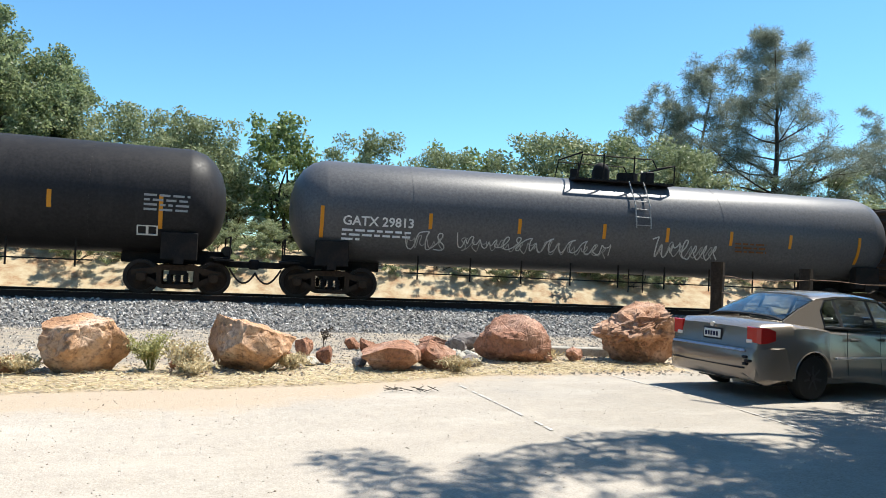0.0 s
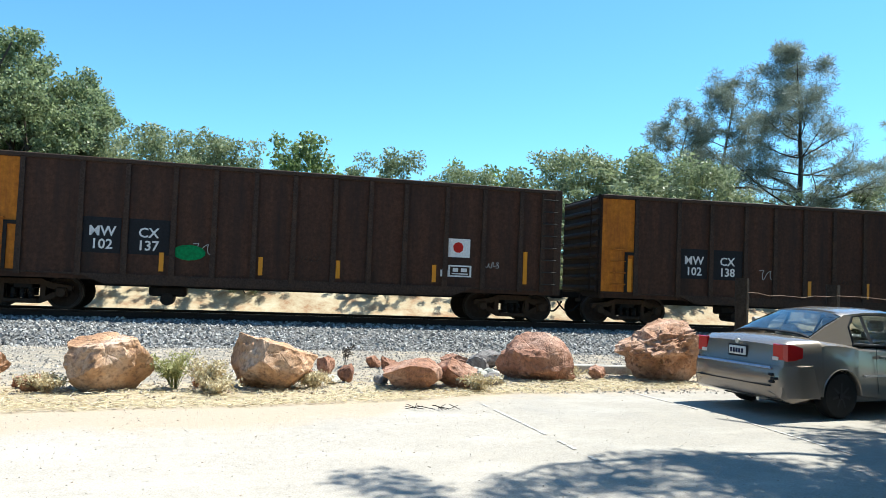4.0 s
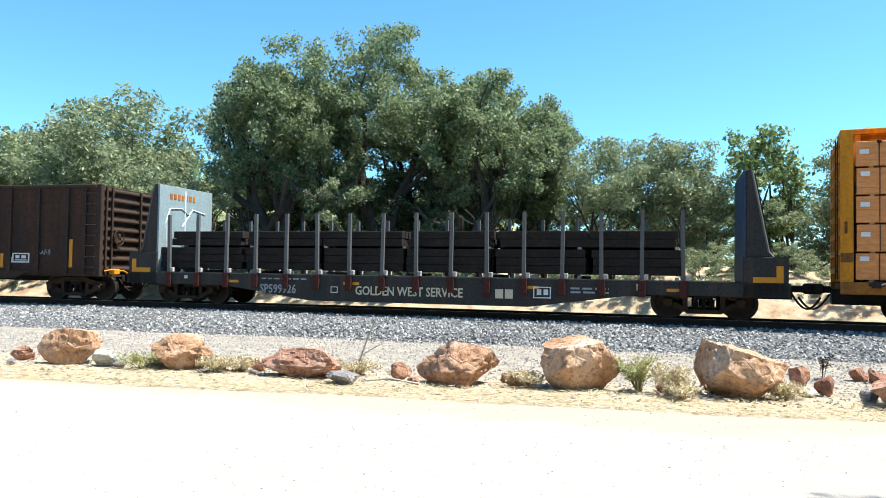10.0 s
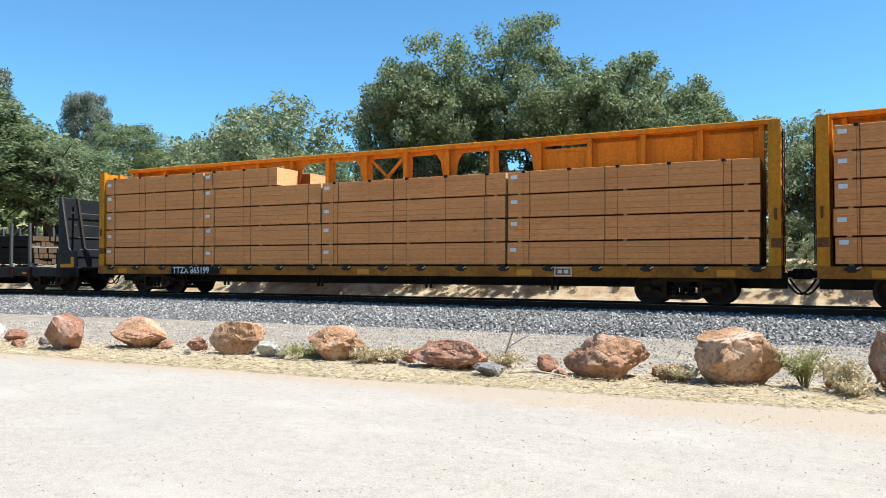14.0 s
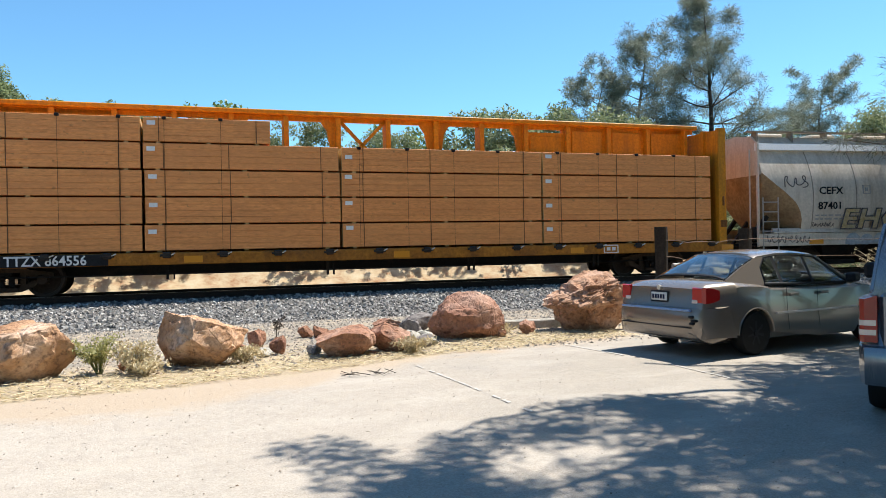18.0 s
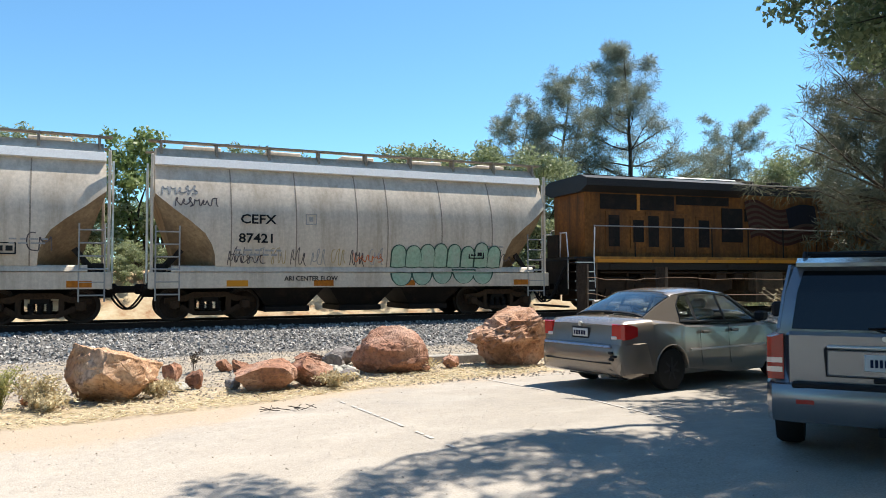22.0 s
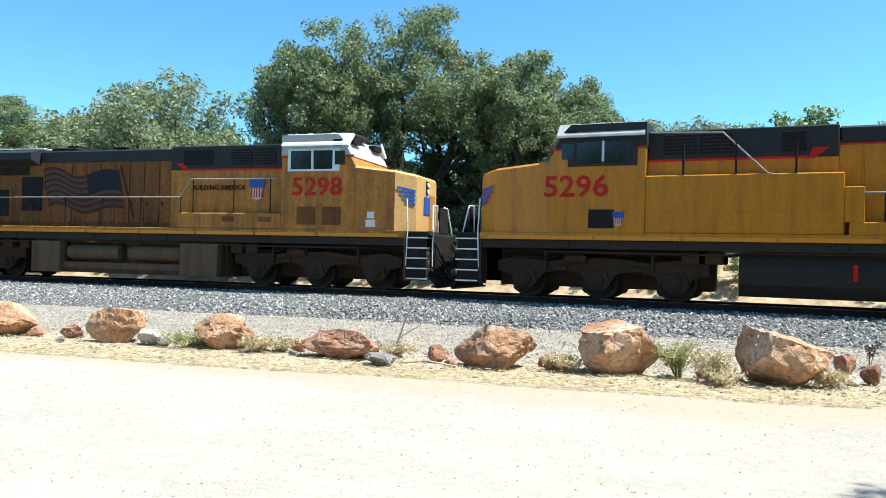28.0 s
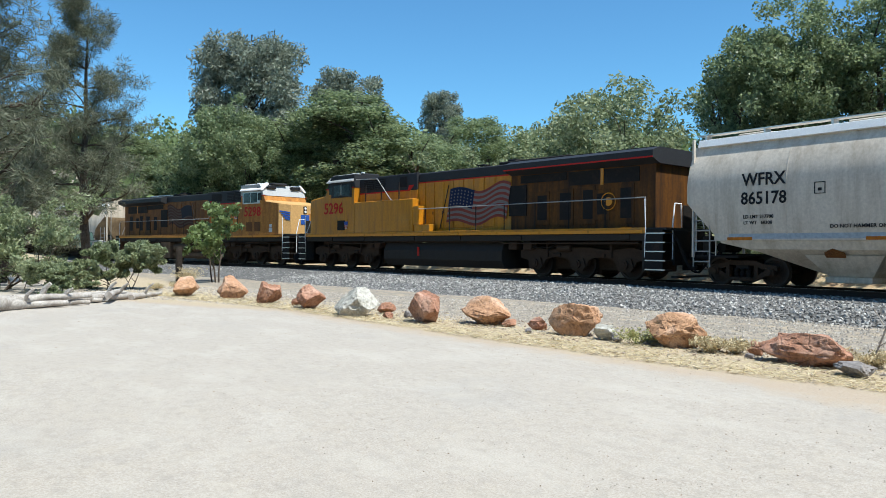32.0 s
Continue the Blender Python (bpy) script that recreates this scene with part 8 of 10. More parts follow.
def hopper_car(u0, u1, mark, number, top=4.05, roof=4.62, tall=False, label=""):
    c, mid, L = add_car("hopper_car", label or "weathered light grey covered hopper car with sprayed graffiti", u0, u1)
    X = lambda o: o - L
    low = 1.42
    # barrel body: it swells out below the eaves, and cone sheets close both ends
    prof_w = HOPPER_TALL if tall else HOPPER_ROUND

    def width(z):
        return float(np.interp(z, [p[0] for p in prof_w], [p[1] for p in prof_w]))

    edge = ((0.0, 2.52), (0.45, 2.44), (0.75, 2.2), (1.0, 1.85), (1.1, 1.3), (2.0, 1.10)) if tall else ((0.15, 3.25), (0.6, 2.87), (1.0, 2.57), (1.35, 2.27), (1.52, 1.98), (1.6, 1.72), (1.62, 1.42))
    foot = ((0.0, 2.50), (1.1, 1.28), (1.65, 1.25), (3.7, 0.42), (5.2, 0.42), (6.0, 0.95), (6.8, 0.42), (2 * L, 0.42)) if tall else ((0.15, 3.2), (0.45, 2.3), (0.72, 1.42), (2 * L, 1.42))
    outs = sorted({o for o, _ in edge} | {0.3, 0.45, 0.72, 0.85, 1.2, 1.45, 2.2, 3.7, 5.2, 6.0, 6.8, L})
    outs = [o for o in outs if edge[0][0] <= o <= L]
    rings = []
    for o in outs + [2 * L - o for o in outs[-2::-1]]:
        q = min(o, 2 * L - o)
        ze = float(np.interp(q, [e[0] for e in edge], [e[1] for e in edge]))
        zb = min(float(np.interp(q, [e[0] for e in foot], [e[1] for e in foot])), ze - 0.02)
        zs = [zb + (ze - zb) * k / 4 for k in range(4)] + [ze + (top - ze) * k / 11 for k in range(12)]
        inset = 0.85 if not tall else 0.5 if q > 1.3 else 0.1
        near = [(max(0.3, width(z) - inset * max(0.0, ze - z)), z) for z in zs]
        rings.append([(X(o), -w, z) for w, z in near] + [(X(o), w, z) for w, z in near[::-1]])
    bm = bmesh.new()
    loft(bm, rings)
    body = part("body", bm, LIGHT_GREY_CAR, c, smooth=24)
    body.data.materials.append(HOPPER_DUST)
    for f in body.data.polygons:                       # the cone sheets are brown with old dust
        q = L - abs(f.center.x)
        if q < 1.62 and not tall and f.center.z < np.interp(q, [e[0] for e in edge], [e[1] for e in edge]) - 0.01:
            f.material_index = 1
    HOPPER_SIDE[c.name] = width
    # roof, its bright edge and the walkway
    b = bmesh.new()
    prof = [(-1.21, top), (-1.15, top + 0.20), (-0.9, roof - 0.12), (0, roof), (0.9, roof - 0.12), (1.15, top + 0.20), (1.21, top)]
    a = [b.verts.new((X(0.2), y, z)) for y, z in prof]
    d = [b.verts.new((-X(0.2), y, z)) for y, z in prof]
    for i in range(len(prof) - 1):
        b.faces.new((a[i], a[i + 1], d[i + 1], d[i]))
    b.faces.new(a)
    b.faces.new(d[::-1])
    rf = part("roof", b, LIGHT_GREY_CAR, c)
    for s in (-1, 1):
        b = bmesh.new()
        vs = [(s * 1.14, top - 0.04), (s * 1.28, top - 0.02), (s * 1.215, top + 0.19), (s * 1.13, top + 0.21)]
        loft(b, [[(X(0.15), y, z) for y, z in vs], [(-X(0.15), y, z) for y, z in vs]])
        part("roof_edge", b, WHITE_TRIM, rf)
        b = bmesh.new()
        box(b, X(0.0), -X(0.0), s * 0.95 - 0.16, s * 0.95 + 0.16, roof + 0.03, roof + 0.06)
        for k in range(9):
            x = X(0.3) + k * (2 * L - 0.6) / 8
            box(b, x - 0.03, x + 0.03, s * 0.95 - 0.14, s * 0.95 + 0.14, top + 0.2, roof + 0.03)
        part("running_board", b, SEAM_GREY if not tall else SILVER, rf)
    for k in range(5):
        x = X(1.4) + k * (2 * L - 2.8) / 4
        part("hatch", box(bmesh.new(), x - 0.5, x + 0.5, -0.3, 0.3, roof - 0.02, roof + 0.09, 0.03), LIGHT_GREY_CAR, rf)
    # side sill, seams, ends
    for s in (-1, 1):
        b = bmesh.new()
        box(b, X(0.0 if not tall else 0.9), -X(0.0 if not tall else 0.9), s * 1.46 - 0.05, s * 1.46 + 0.05, 0.86 if not tall else 1.34, 1.27 if not tall else 1.56, 0.012)
        part("side_sill", b, LIGHT_GREY_CAR, c)
        if not tall:                                   # bent ledge over the sill
            b = bmesh.new()
            loft(b, [[(x, s * y, z) for y, z in ((1.40, 1.44), (1.475, 1.40), (1.535, 1.29), (1.40, 1.26))] for x in (X(0.55), -X(0.55))])
            part("sill_ledge", b, LIGHT_GREY_CAR, c)
    for o in (2.0, 3.7, 5.4, 6.3, 7.97, 9.62) if not tall else (3.2, 6.0, 8.8, 11.6):
        for s in (-1, 1):
            zs = [low + (top - 0.05 - low) * k / 14 for k in range(15)]
            rings = [[(X(o) - 0.016, s * (width(z) + 0.006), z), (X(o) + 0.016, s * (width(z) + 0.006), z), (X(o) + 0.016, s * (width(z) - 0.02), z), (X(o) - 0.016, s * (width(z) - 0.02), z)] for z in zs]
            part("seam", loft(bmesh.new(), rings), SEAM_GREY if not tall else LIGHT_GREY_CAR, c)
    for s in (-1, 1):
        e = s * (L - 0.08)
        for y in (-1.38, 1.38):
            b = bmesh.new()
            box(b, e - 0.035, e + 0.035, y - 0.045, y + 0.045, 0.84, top + 0.22, 0.01)
            part("end_post", b, LIGHT_GREY_CAR, c)
        for y in (-0.8, 0.0, 0.8):
            part("end_brace", prism(bmesh.new(), [(e, 0.9), (e + 0.08 * s, 0.9), (s * (L - 1.0), 2.2), (s * (L - 1.15), 2.1)], y - 0.05, y + 0.05), LOCO_FRAME, c)
        b = bmesh.new()
        box(b, min(s * (L - 1.6), s * (L + 0.05)), max(s * (L - 1.6), s * (L + 0.05)), -1.35, 1.35, 0.84, 0.90)
        part("end_platform", b, BLACK_IRON, c)
        part("draft_sill", box(bmesh.new(), min(s * (L - 2.6), s * (L + 0.1)), max(s * (L - 2.6), s * (L + 0.1)), -0.25, 0.25, 0.62, 0.95, 0.02), BLACK_IRON, c)
        ladder(c, s * (L - 0.15) - 0.02 * s, s * (L - 0.74), 0.55, 2.45, -1.50, 6, RAIL_GREY, r=0.022)
        ladder(c, s * (L + 0.02) - 0.01, s * (L + 0.02) + 0.01, 1.0, top, -1.1, 9, SILVER, "end_ladder")
        bars_b = bars([(e, -1.42, 1.35), (s * (L - 0.9), -1.42, 1.35), (s * (L - 0.9), -1.42, 0.9)], 0.018)
        part("hand_hold", bars_b, SILVER, c)
        b = bmesh.new()
        cyl(b, (s * (L - 0.55), -0.6, 1.15), (s * (L - 0.55), 0.3, 1.15), 0.16, 12)
        box(b, s * (L - 0.3) - 0.15, s * (L - 0.3) + 0.15, -1.0, -0.7, 1.0, 1.5, 0.03)
        part("brake_gear", b, LOCO_FRAME, c)
        truck(c, s * (L - 1.55), mid)
        coupler(c, s * (L + 0.05), s)
    # outlets between the trucks
    for o in ((3.6, 5.7, 7.8) if not tall else (4.6, 8.0, 11.4)):
        b = bmesh.new()
        r0 = [(X(o) - 1.04, -1.25, 0.95), (X(o) + 1.04, -1.25, 0.95), (X(o) + 1.04, 1.25, 0.95), (X(o) - 1.04, 1.25, 0.95)]
        r1 = [(X(o) - 0.55, -0.8, 0.34), (X(o) + 0.55, -0.8, 0.34), (X(o) + 0.55, 0.8, 0.34), (X(o) - 0.55, 0.8, 0.34)]
        loft(b, [r0, r1])
        box(b, X(o) - 0.62, X(o) + 0.62, -0.95, 0.95, 0.20, 0.36, 0.02)
        part("outlet", b, BLACK_IRON if not tall else LIGHT_GREY_CAR, c)
    if not tall:
        lettering(mark, 0.34, c, DARK_PANEL, X(2.22), -1.622, 2.55, squash=1.15)
        lettering(number, 0.34, c, DARK_PANEL, X(2.18), -1.616, 2.05, squash=1.12)
        text_bars(c, X(2.1), X(3.3), 1.82, 0.05, -1.572, GREY_MARK, 2, 0.12, 3)
        b = bmesh.new()
        for x0, x1, z0, z1 in ((3.95, 4.25, 2.55, 2.57), (3.95, 4.25, 2.83, 2.85), (3.95, 3.97, 2.57, 2.83), (4.23, 4.25, 2.57, 2.83), (4.05, 4.15, 2.64, 2.76)):
            box(b, X(x0), X(x1), -1.622, -1.59, z0, z1)
        part("square_mark", b, GREY_MARK, c)
        text_bars(c, X(9.2), X(10.0), 2.02, 0.04, -1.592, GREY_MARK, 2, 0.1, 4)
        for o, m in ((1.9, REFLECTOR), (4.2, ORANGE_PATCH), (6.6, ORANGE_PATCH), (10.4, ORANGE_PATCH)):
            part("reflector", box(bmesh.new(), X(o), X(o + 0.55), -1.516, -1.50, 0.9, 1.06), m, c)
        b = bmesh.new()
        for x0, x1, z0, z1 in ((8.85, 9.35, 1.93, 1.96), (8.85, 9.35, 1.68, 1.71), (8.85, 8.88, 1.71, 1.93), (9.32, 9.35, 1.71, 1.93), (8.93, 9.08, 1.76, 1.88), (9.14, 9.28, 1.76, 1.88)):
            box(b, X(x0), X(x1), -1.580, -1.50, z0, z1)
        part("consolidated_stencil", b, DARK_PANEL, c)
    return c


def bend_to_side(ob, side, y):
    """Lays a flat sprayed shape, drawn at depth y, on the swelled side of its car."""
    for v in ob.data.vertices:
        v.co.y = v.co.y - y - side(v.co.z) - 0.030
    return ob


def tag_letters(c, L, o0, o1, z0, z1, n, fill, edge, seed, skew=0.12, y=-1.49, hang=False, side=None):
    """Fat sprayed humps with a dark rim; hang turns them upside down."""
    rnd = random.Random(seed)
    w = (o1 - o0) / n
    for k in range(n):
        x, ww = o0 - L + k * w, w * rnd.uniform(1.02, 1.22)
        h = (z1 - z0) * rnd.uniform(0.85, 1.06)
        out = []
        for q in range(11):
            a = math.pi * q / 10
            out.append((x + ww / 2 + ww / 2 * math.cos(a), z0 + h - ww * 0.55 * (1 - math.sin(a)) + skew))
        out += [(x, z0), (x + ww * 0.45, z0 - 0.03), (x + ww, z0)]
        if hang:
            out = [(px, z0 + z1 - pz) for px, pz in out]
        rim = part("sprayed_letter", prism(bmesh.new(), out, y, y + 0.03), edge, c)
        cx, cz = x + ww / 2, z0 + h / 2
        inner = [(cx + (px - cx) * 0.86, cz + (pz - cz) * 0.93) for px, pz in out]
        inside = part("letter_fill", prism(bmesh.new(), inner, y - 0.004, y + 0.02), fill, rim)
        if side:
            bend_to_side(rim, side, y)
            bend_to_side(inside, side, y)


def sprayed_word(text, size, c, x, y, z, fill, edge, squash=1.0, shear=0.25):
    """A sprayed word in fat letters: dark rim and pale fill."""
    for mat, fat, dy, name in ((edge, 0.060, 0.0, "letter_rim"), (fill, 0.018, -0.006, "letter_fill")):
        cu = bpy.data.curves.new(name, "FONT")
        cu.body, cu.size, cu.extrude, cu.resolution_u, cu.shear, cu.offset, cu.space_character = text, size, 0.004, 2, shear, size * fat, 1.06
        tmp = bpy.data.objects.new(name, cu)
        me = bpy.data.meshes.new_from_object(tmp)
        bpy.data.objects.remove(tmp)
        me.materials.clear()
        me.materials.append(mat)
        me.transform(Matrix.Diagonal((squash, 1, 1, 1)))
        part(name, me, mat, c, at=pose(x, y + dy, z, 90, 0, 0))


SPRAY_YELLOW = surface("sprayed ochre paint", (0.50, 0.36, 0.15), 0.65, 0, 10, 0.25, (0.44, 0.38, 0.31), 0.8, 2.5)
SPRAY_EDGE = surface("dark plum spray", (0.09, 0.075, 0.08), 0.7, 0, 10, 0.3, (0.25, 0.21, 0.19), 0.6, 3.0)
DARK_GREEN = surface("dark green spray", (0.05, 0.10, 0.075), 0.65, 0, 10, 0.15)
SPRAY_BLUE = surface("sprayed grey-blue paint", (0.38, 0.42, 0.45), 0.65, 0, 10, 0.15)
SPRAY_GREEN = surface("sprayed mint green paint", (0.32, 0.47, 0.35), 0.65, 0, 10, 0.15, (0.45, 0.43, 0.36), 0.6, 2.0)
SPRAY_RED = surface("sprayed orange-red paint", (0.60, 0.16, 0.06), 0.65, 0, 10, 0.2)
hop_a = hopper_car(149.80, 161.20, "CEFX", "87401")
La = 5.7
side_a = HOPPER_SIDE[hop_a.name]


def on_a(z):
    return -side_a(z) - 0.004


sprayed_word("EHGS", 0.88, hop_a, 3.0 - La, -1.618, 1.43, SPRAY_YELLOW, SPRAY_EDGE, 1.38)
tag_letters(hop_a, La, 3.3, 6.1, 0.88, 1.25, 5, SPRAY_BLUE, SPRAY_BLUE, 6, 0.0, y=-1.518)
scrawl(hop_a, 6.55 - La, 7.15 - La, 1.5, 1.95, on_a, SPRAY_RED, 11, 0.014)
scrawl(hop_a, 7.1 - La, 7.85 - La, 1.5, 1.72, on_a, ORANGE_PATCH, 16, 0.016)
scrawl(hop_a, 8.25 - La, 8.75 - La, 1.6, 1.9, on_a, SPRAY_EDGE, 12, 0.012)
scrawl(hop_a, 9.5 - La, 10.1 - La, 1.75, 2.2, on_a, SPRAY_EDGE, 13, 0.014)
scrawl(hop_a, 0.9 - La, 1.9 - La, 2.75, 3.2, on_a, SPRAY_EDGE, 14, 0.016)
scrawl(hop_a, 2.0 - La, 2.9 - La, 1.47, 1.62, on_a, SPRAY_EDGE, 17, 0.010)
scrawl(hop_a, 0.3 - La, 2.0 - La, 0.95, 1.2, -1.515, SPRAY_EDGE, 15, 0.011)
hop_b = hopper_car(162.10, 173.75, "CEFX", "87421")
Lb = 5.825
side_b = HOPPER_SIDE[hop_b.name]


def on_b(z):
    return -side_b(z) - 0.004


tag_letters(hop_b, Lb, 6.4, 9.9, 1.42, 2.15, 8, SPRAY_GREEN, DARK_GREEN, 7, 0.0, y=-1.545, side=side_b)
tag_letters(hop_b, Lb, 6.4, 9.6, 0.90, 1.25, 5, SPRAY_GREEN, DARK_GREEN, 8, 0.0, y=-1.518, hang=True)
for k in range(8):
    scrawl(hop_b, 1.9 + k * 0.55 - Lb, 2.35 + k * 0.55 - Lb, 1.46, 1.95, on_b, (SPRAY_EDGE, GREY_MARK, SPRAY_YELLOW)[k % 3], 40 + k, 0.011, 3)
scrawl(hop_b, 2.0 - Lb, 2.9 - Lb, 1.5, 1.75, on_b, SPRAY_EDGE, 58, 0.012)
scrawl(hop_b, 5.3 - Lb, 6.2 - Lb, 1.55, 1.8, on_b, SPRAY_RED, 59, 0.012)
scrawl(hop_b, 9.9 - Lb, 10.5 - Lb, 1.5, 1.85, on_b, SPRAY_EDGE, 57, 0.011)
scrawl(hop_b, 0.3 - Lb, 1.2 - Lb, 3.25, 3.5, on_b, GREY_MARK, 56, 0.018)
scrawl(hop_b, 0.6 - Lb, 1.7 - Lb, 2.95, 3.2, on_b, SPRAY_EDGE, 55, 0.014)
lettering("ARI CENTER FLOW", 0.17, hop_b, DARK_PANEL, 3.4 - Lb, -1.515, 1.05)
hop_c = hopper_car(221.35, 237.6, "WFRX", "865178", 4.28, 4.60, True, "clean light grey covered hopper car with black lettering")
Lc = 8.125
lettering("WFRX", 0.50, hop_c, DARK_PANEL, 1.88 - Lc, -1.618, 2.94, squash=0.93)
lettering("865178", 0.50, hop_c, DARK_PANEL, 1.84 - Lc, -1.616, 2.40, squash=0.93)
lettering("LD LMT 217700", 0.14, hop_c, DARK_PANEL, 1.9 - Lc, -1.585, 1.99)
lettering("LT WT   68300", 0.14, hop_c, DARK_PANEL, 1.9 - Lc, -1.566, 1.82)
lettering("DO NOT HAMMER ON CAR", 0.14, hop_c, DARK_PANEL, 4.4 - Lc, -1.557, 1.68)
part("blue_stripe", box(bmesh.new(), 1.4 - Lc, 2 * Lc - 1.4 - Lc, -1.516, -1.40, 1.40, 1.55), SPRAY_BLUE, hop_c)
for o in (1.35, 5.3, 8.6):
    part("reflector", box(bmesh.new(), o - Lc, o + 0.8 - Lc, -1.521, -1.49, 1.36, 1.45), ORANGE_PATCH, hop_c)
b = bmesh.new()
for x0, x1, z0, z1 in ((4.0, 4.3, 2.6, 2.62), (4.0, 4.3, 2.9, 2.92), (4.0, 4.02, 2.62, 2.9), (4.28, 4.3, 2.62, 2.9), (4.1, 4.2, 2.68, 2.76)):
    box(b, x0 - Lc, x1 - Lc, -1.618, -1.59, z0, z1)
part("square_mark", b, DARK_PANEL, hop_c)
bend_to_side(part("rust_stain", prism(bmesh.new(), [(4.4 + 0.28 * math.cos(a) - Lc, 0.95 + 0.16 * math.sin(a) + 0.02 * math.sin(5 * a)) for a in (q * math.tau / 16 for q in range(16))], 0, 0.02), RUST, hop_c), HOPPER_SIDE[hop_c.name], 0)


# ---- locomotives ----
def loco(u0, u1, d, number, dirty):
    """d = +1: the cab is at the far end of the train's run (right); -1: cab to the left."""
    paint = LOCO_DIRTY if dirty else LOCO_YELLOW
    c, mid, L = add_car("locomotive", ("grimy" if dirty else "clean") + " yellow and grey diesel locomotive with red stripe and flag decal", u0, u1, "locomotive")
    k = 2 * L / 20.9

    def X(o):                                          # the nose and front platform reach forward
        if o > 19.0:
            o += (0.62 if dirty else 0.85) * min(1.0, (o - 19.0) / 1.2)
        return d * (o * k - L)

    def bx(name, o0, o1, y0, y1, z0, z1, mat, parent=None, bevel=0.015, label=""):
        return part(name, box(bmesh.new(), min(X(o0), X(o1)), max(X(o0), X(o1)), y0, y1, z0, z1, bevel), mat, parent or c, label)

    # frame and walkway
    bx("underframe", 0.7, 20.2, -1.45, 1.45, 1.36, 1.60, LOCO_FRAME)
    for s in (-1, 1):
        bx("walkway_edge", 0.7, 20.2, s * 1.5 - 0.03, s * 1.5 + 0.03, 1.60, 1.80, paint)
        for i in range(9):
            bx("sill_stripe", 0.8 + i * 2.15, 2.86 + i * 2.15, s * 1.536 - 0.004, s * 1.536 + 0.004, 1.61, 1.71, REFLECTOR, bevel=0)
    bx("walkway", 0.7, 20.2, -1.46, 1.46, 1.72, 1.79, LOCO_GREY, bevel=0)
    # long hood in sections, each a little different
    HW = 1.05
    hood = LOCO_SOOT if dirty else paint
    bx("engine_hood", 6.9, 12.4, -HW, HW, 1.79, 4.10, hood)
    # the clean engine's rear hood gets the yellow with wing shade painted in
    bx("rear_hood", 0.6, 6.9, -HW, HW, 1.79, 4.05, hood if dirty else LOCO_YELLOW_SHADED)
    bx("alternator_hood", 12.4, 16.7, -HW - 0.1, HW + 0.1, 1.79, 3.72, paint)
    bx("grey_hood", 12.4, 16.7, -HW - 0.11, HW + 0.11, 3.72, 4.50, LOCO_GREY, bevel=0.03)
    bx("grey_band", 6.9, 12.4, -HW - 0.02, HW + 0.02, 4.02, 4.46, LOCO_GREY, bevel=0.05)
    for s in (-1, 1):
        bx("red_stripe", 12.9, 16.7, s * (HW + 0.115) - 0.006, s * (HW + 0.115) + 0.006, 3.69, 3.75, LOCO_RED, bevel=0)
        if not dirty:
            bx("red_stripe", 6.9, 12.4, s * (HW + 0.025) - 0.006, s * (HW + 0.025) + 0.006, 3.99, 4.04, LOCO_RED, bevel=0)
        b = prism(bmesh.new(), [(X(12.9), 3.69), (X(13.05), 3.69), (X(12.95), 3.95), (X(12.6), 3.95)], s * (HW + 0.115) - 0.006, s * (HW + 0.115) + 0.006)
        part("stripe_flash", b, LOCO_RED, c)
    # flared radiator wings at the rear
    b = bmesh.new()
    prof = [(-1.05, 3.95), (-1.50, 4.12), (-1.50, 4.36), (-1.1, 4.50), (1.1, 4.50), (1.50, 4.36), (1.50, 4.12), (1.05, 3.95)]
    xs = sorted((X(0.45), X(6.9)))
    loft(b, [[(x, y, z) for y, z in prof] for x in xs])
    wing = part("radiator_wing", b, LOCO_GREY, c)
    for s in (-1, 1):
        if not dirty:
            bx("wing_stripe", 0.45, 6.9, s * 1.505 - 0.006, s * 1.505 + 0.006, 4.11, 4.16, LOCO_RED, wing, 0)
        bx("intake_screen", 1.2, 4.1, s * (HW + 0.01) - 0.02, s * (HW + 0.01) + 0.02, 3.40, 3.90, BLACK_IRON, wing, 0)
        bx("intake_screen", 4.2, 6.4, s * (HW + 0.01) - 0.02, s * (HW + 0.01) + 0.02, 3.62, 3.92, BLACK_IRON, wing, 0)
        bx("frame_bar", 2.6, 2.72, s * (HW + 0.02) - 0.03, s * (HW + 0.02) + 0.03, 3.36, 3.94, paint, wing, 0)
    for i in range(5):
        bx("radiator_grille", 0.7 + i * 1.22, 1.75 + i * 1.22, -1.0, 1.0, 4.50, 4.54, LOCO_FRAME, wing, 0)
    bx("roof_hatch", 4.2, 6.9, -0.9, 0.9, 4.50, 4.60, LOCO_FRAME if not dirty else SILVER, bevel=0.03)
    bx("exhaust_hump", 6.9, 8.0, -0.6, 0.6, 4.50, 4.64, BLACK_IRON, bevel=0.04)
    bx("exhaust_stack", 7.3, 7.8, -0.3, 0.3, 4.62, 4.76, BLACK_IRON, bevel=0.03)
    b = bmesh.new()
    for y in (-0.12, 0.0, 0.12):
        cyl(b, (X(9.2), y, 4.66), (X(9.7), y, 4.68), 0.05, 8, 0.02)
        cyl(b, (X(9.6), y, 4.5), (X(9.6), y, 4.66), 0.02, 6)
    part("horn", b, BLACK_IRON, c)
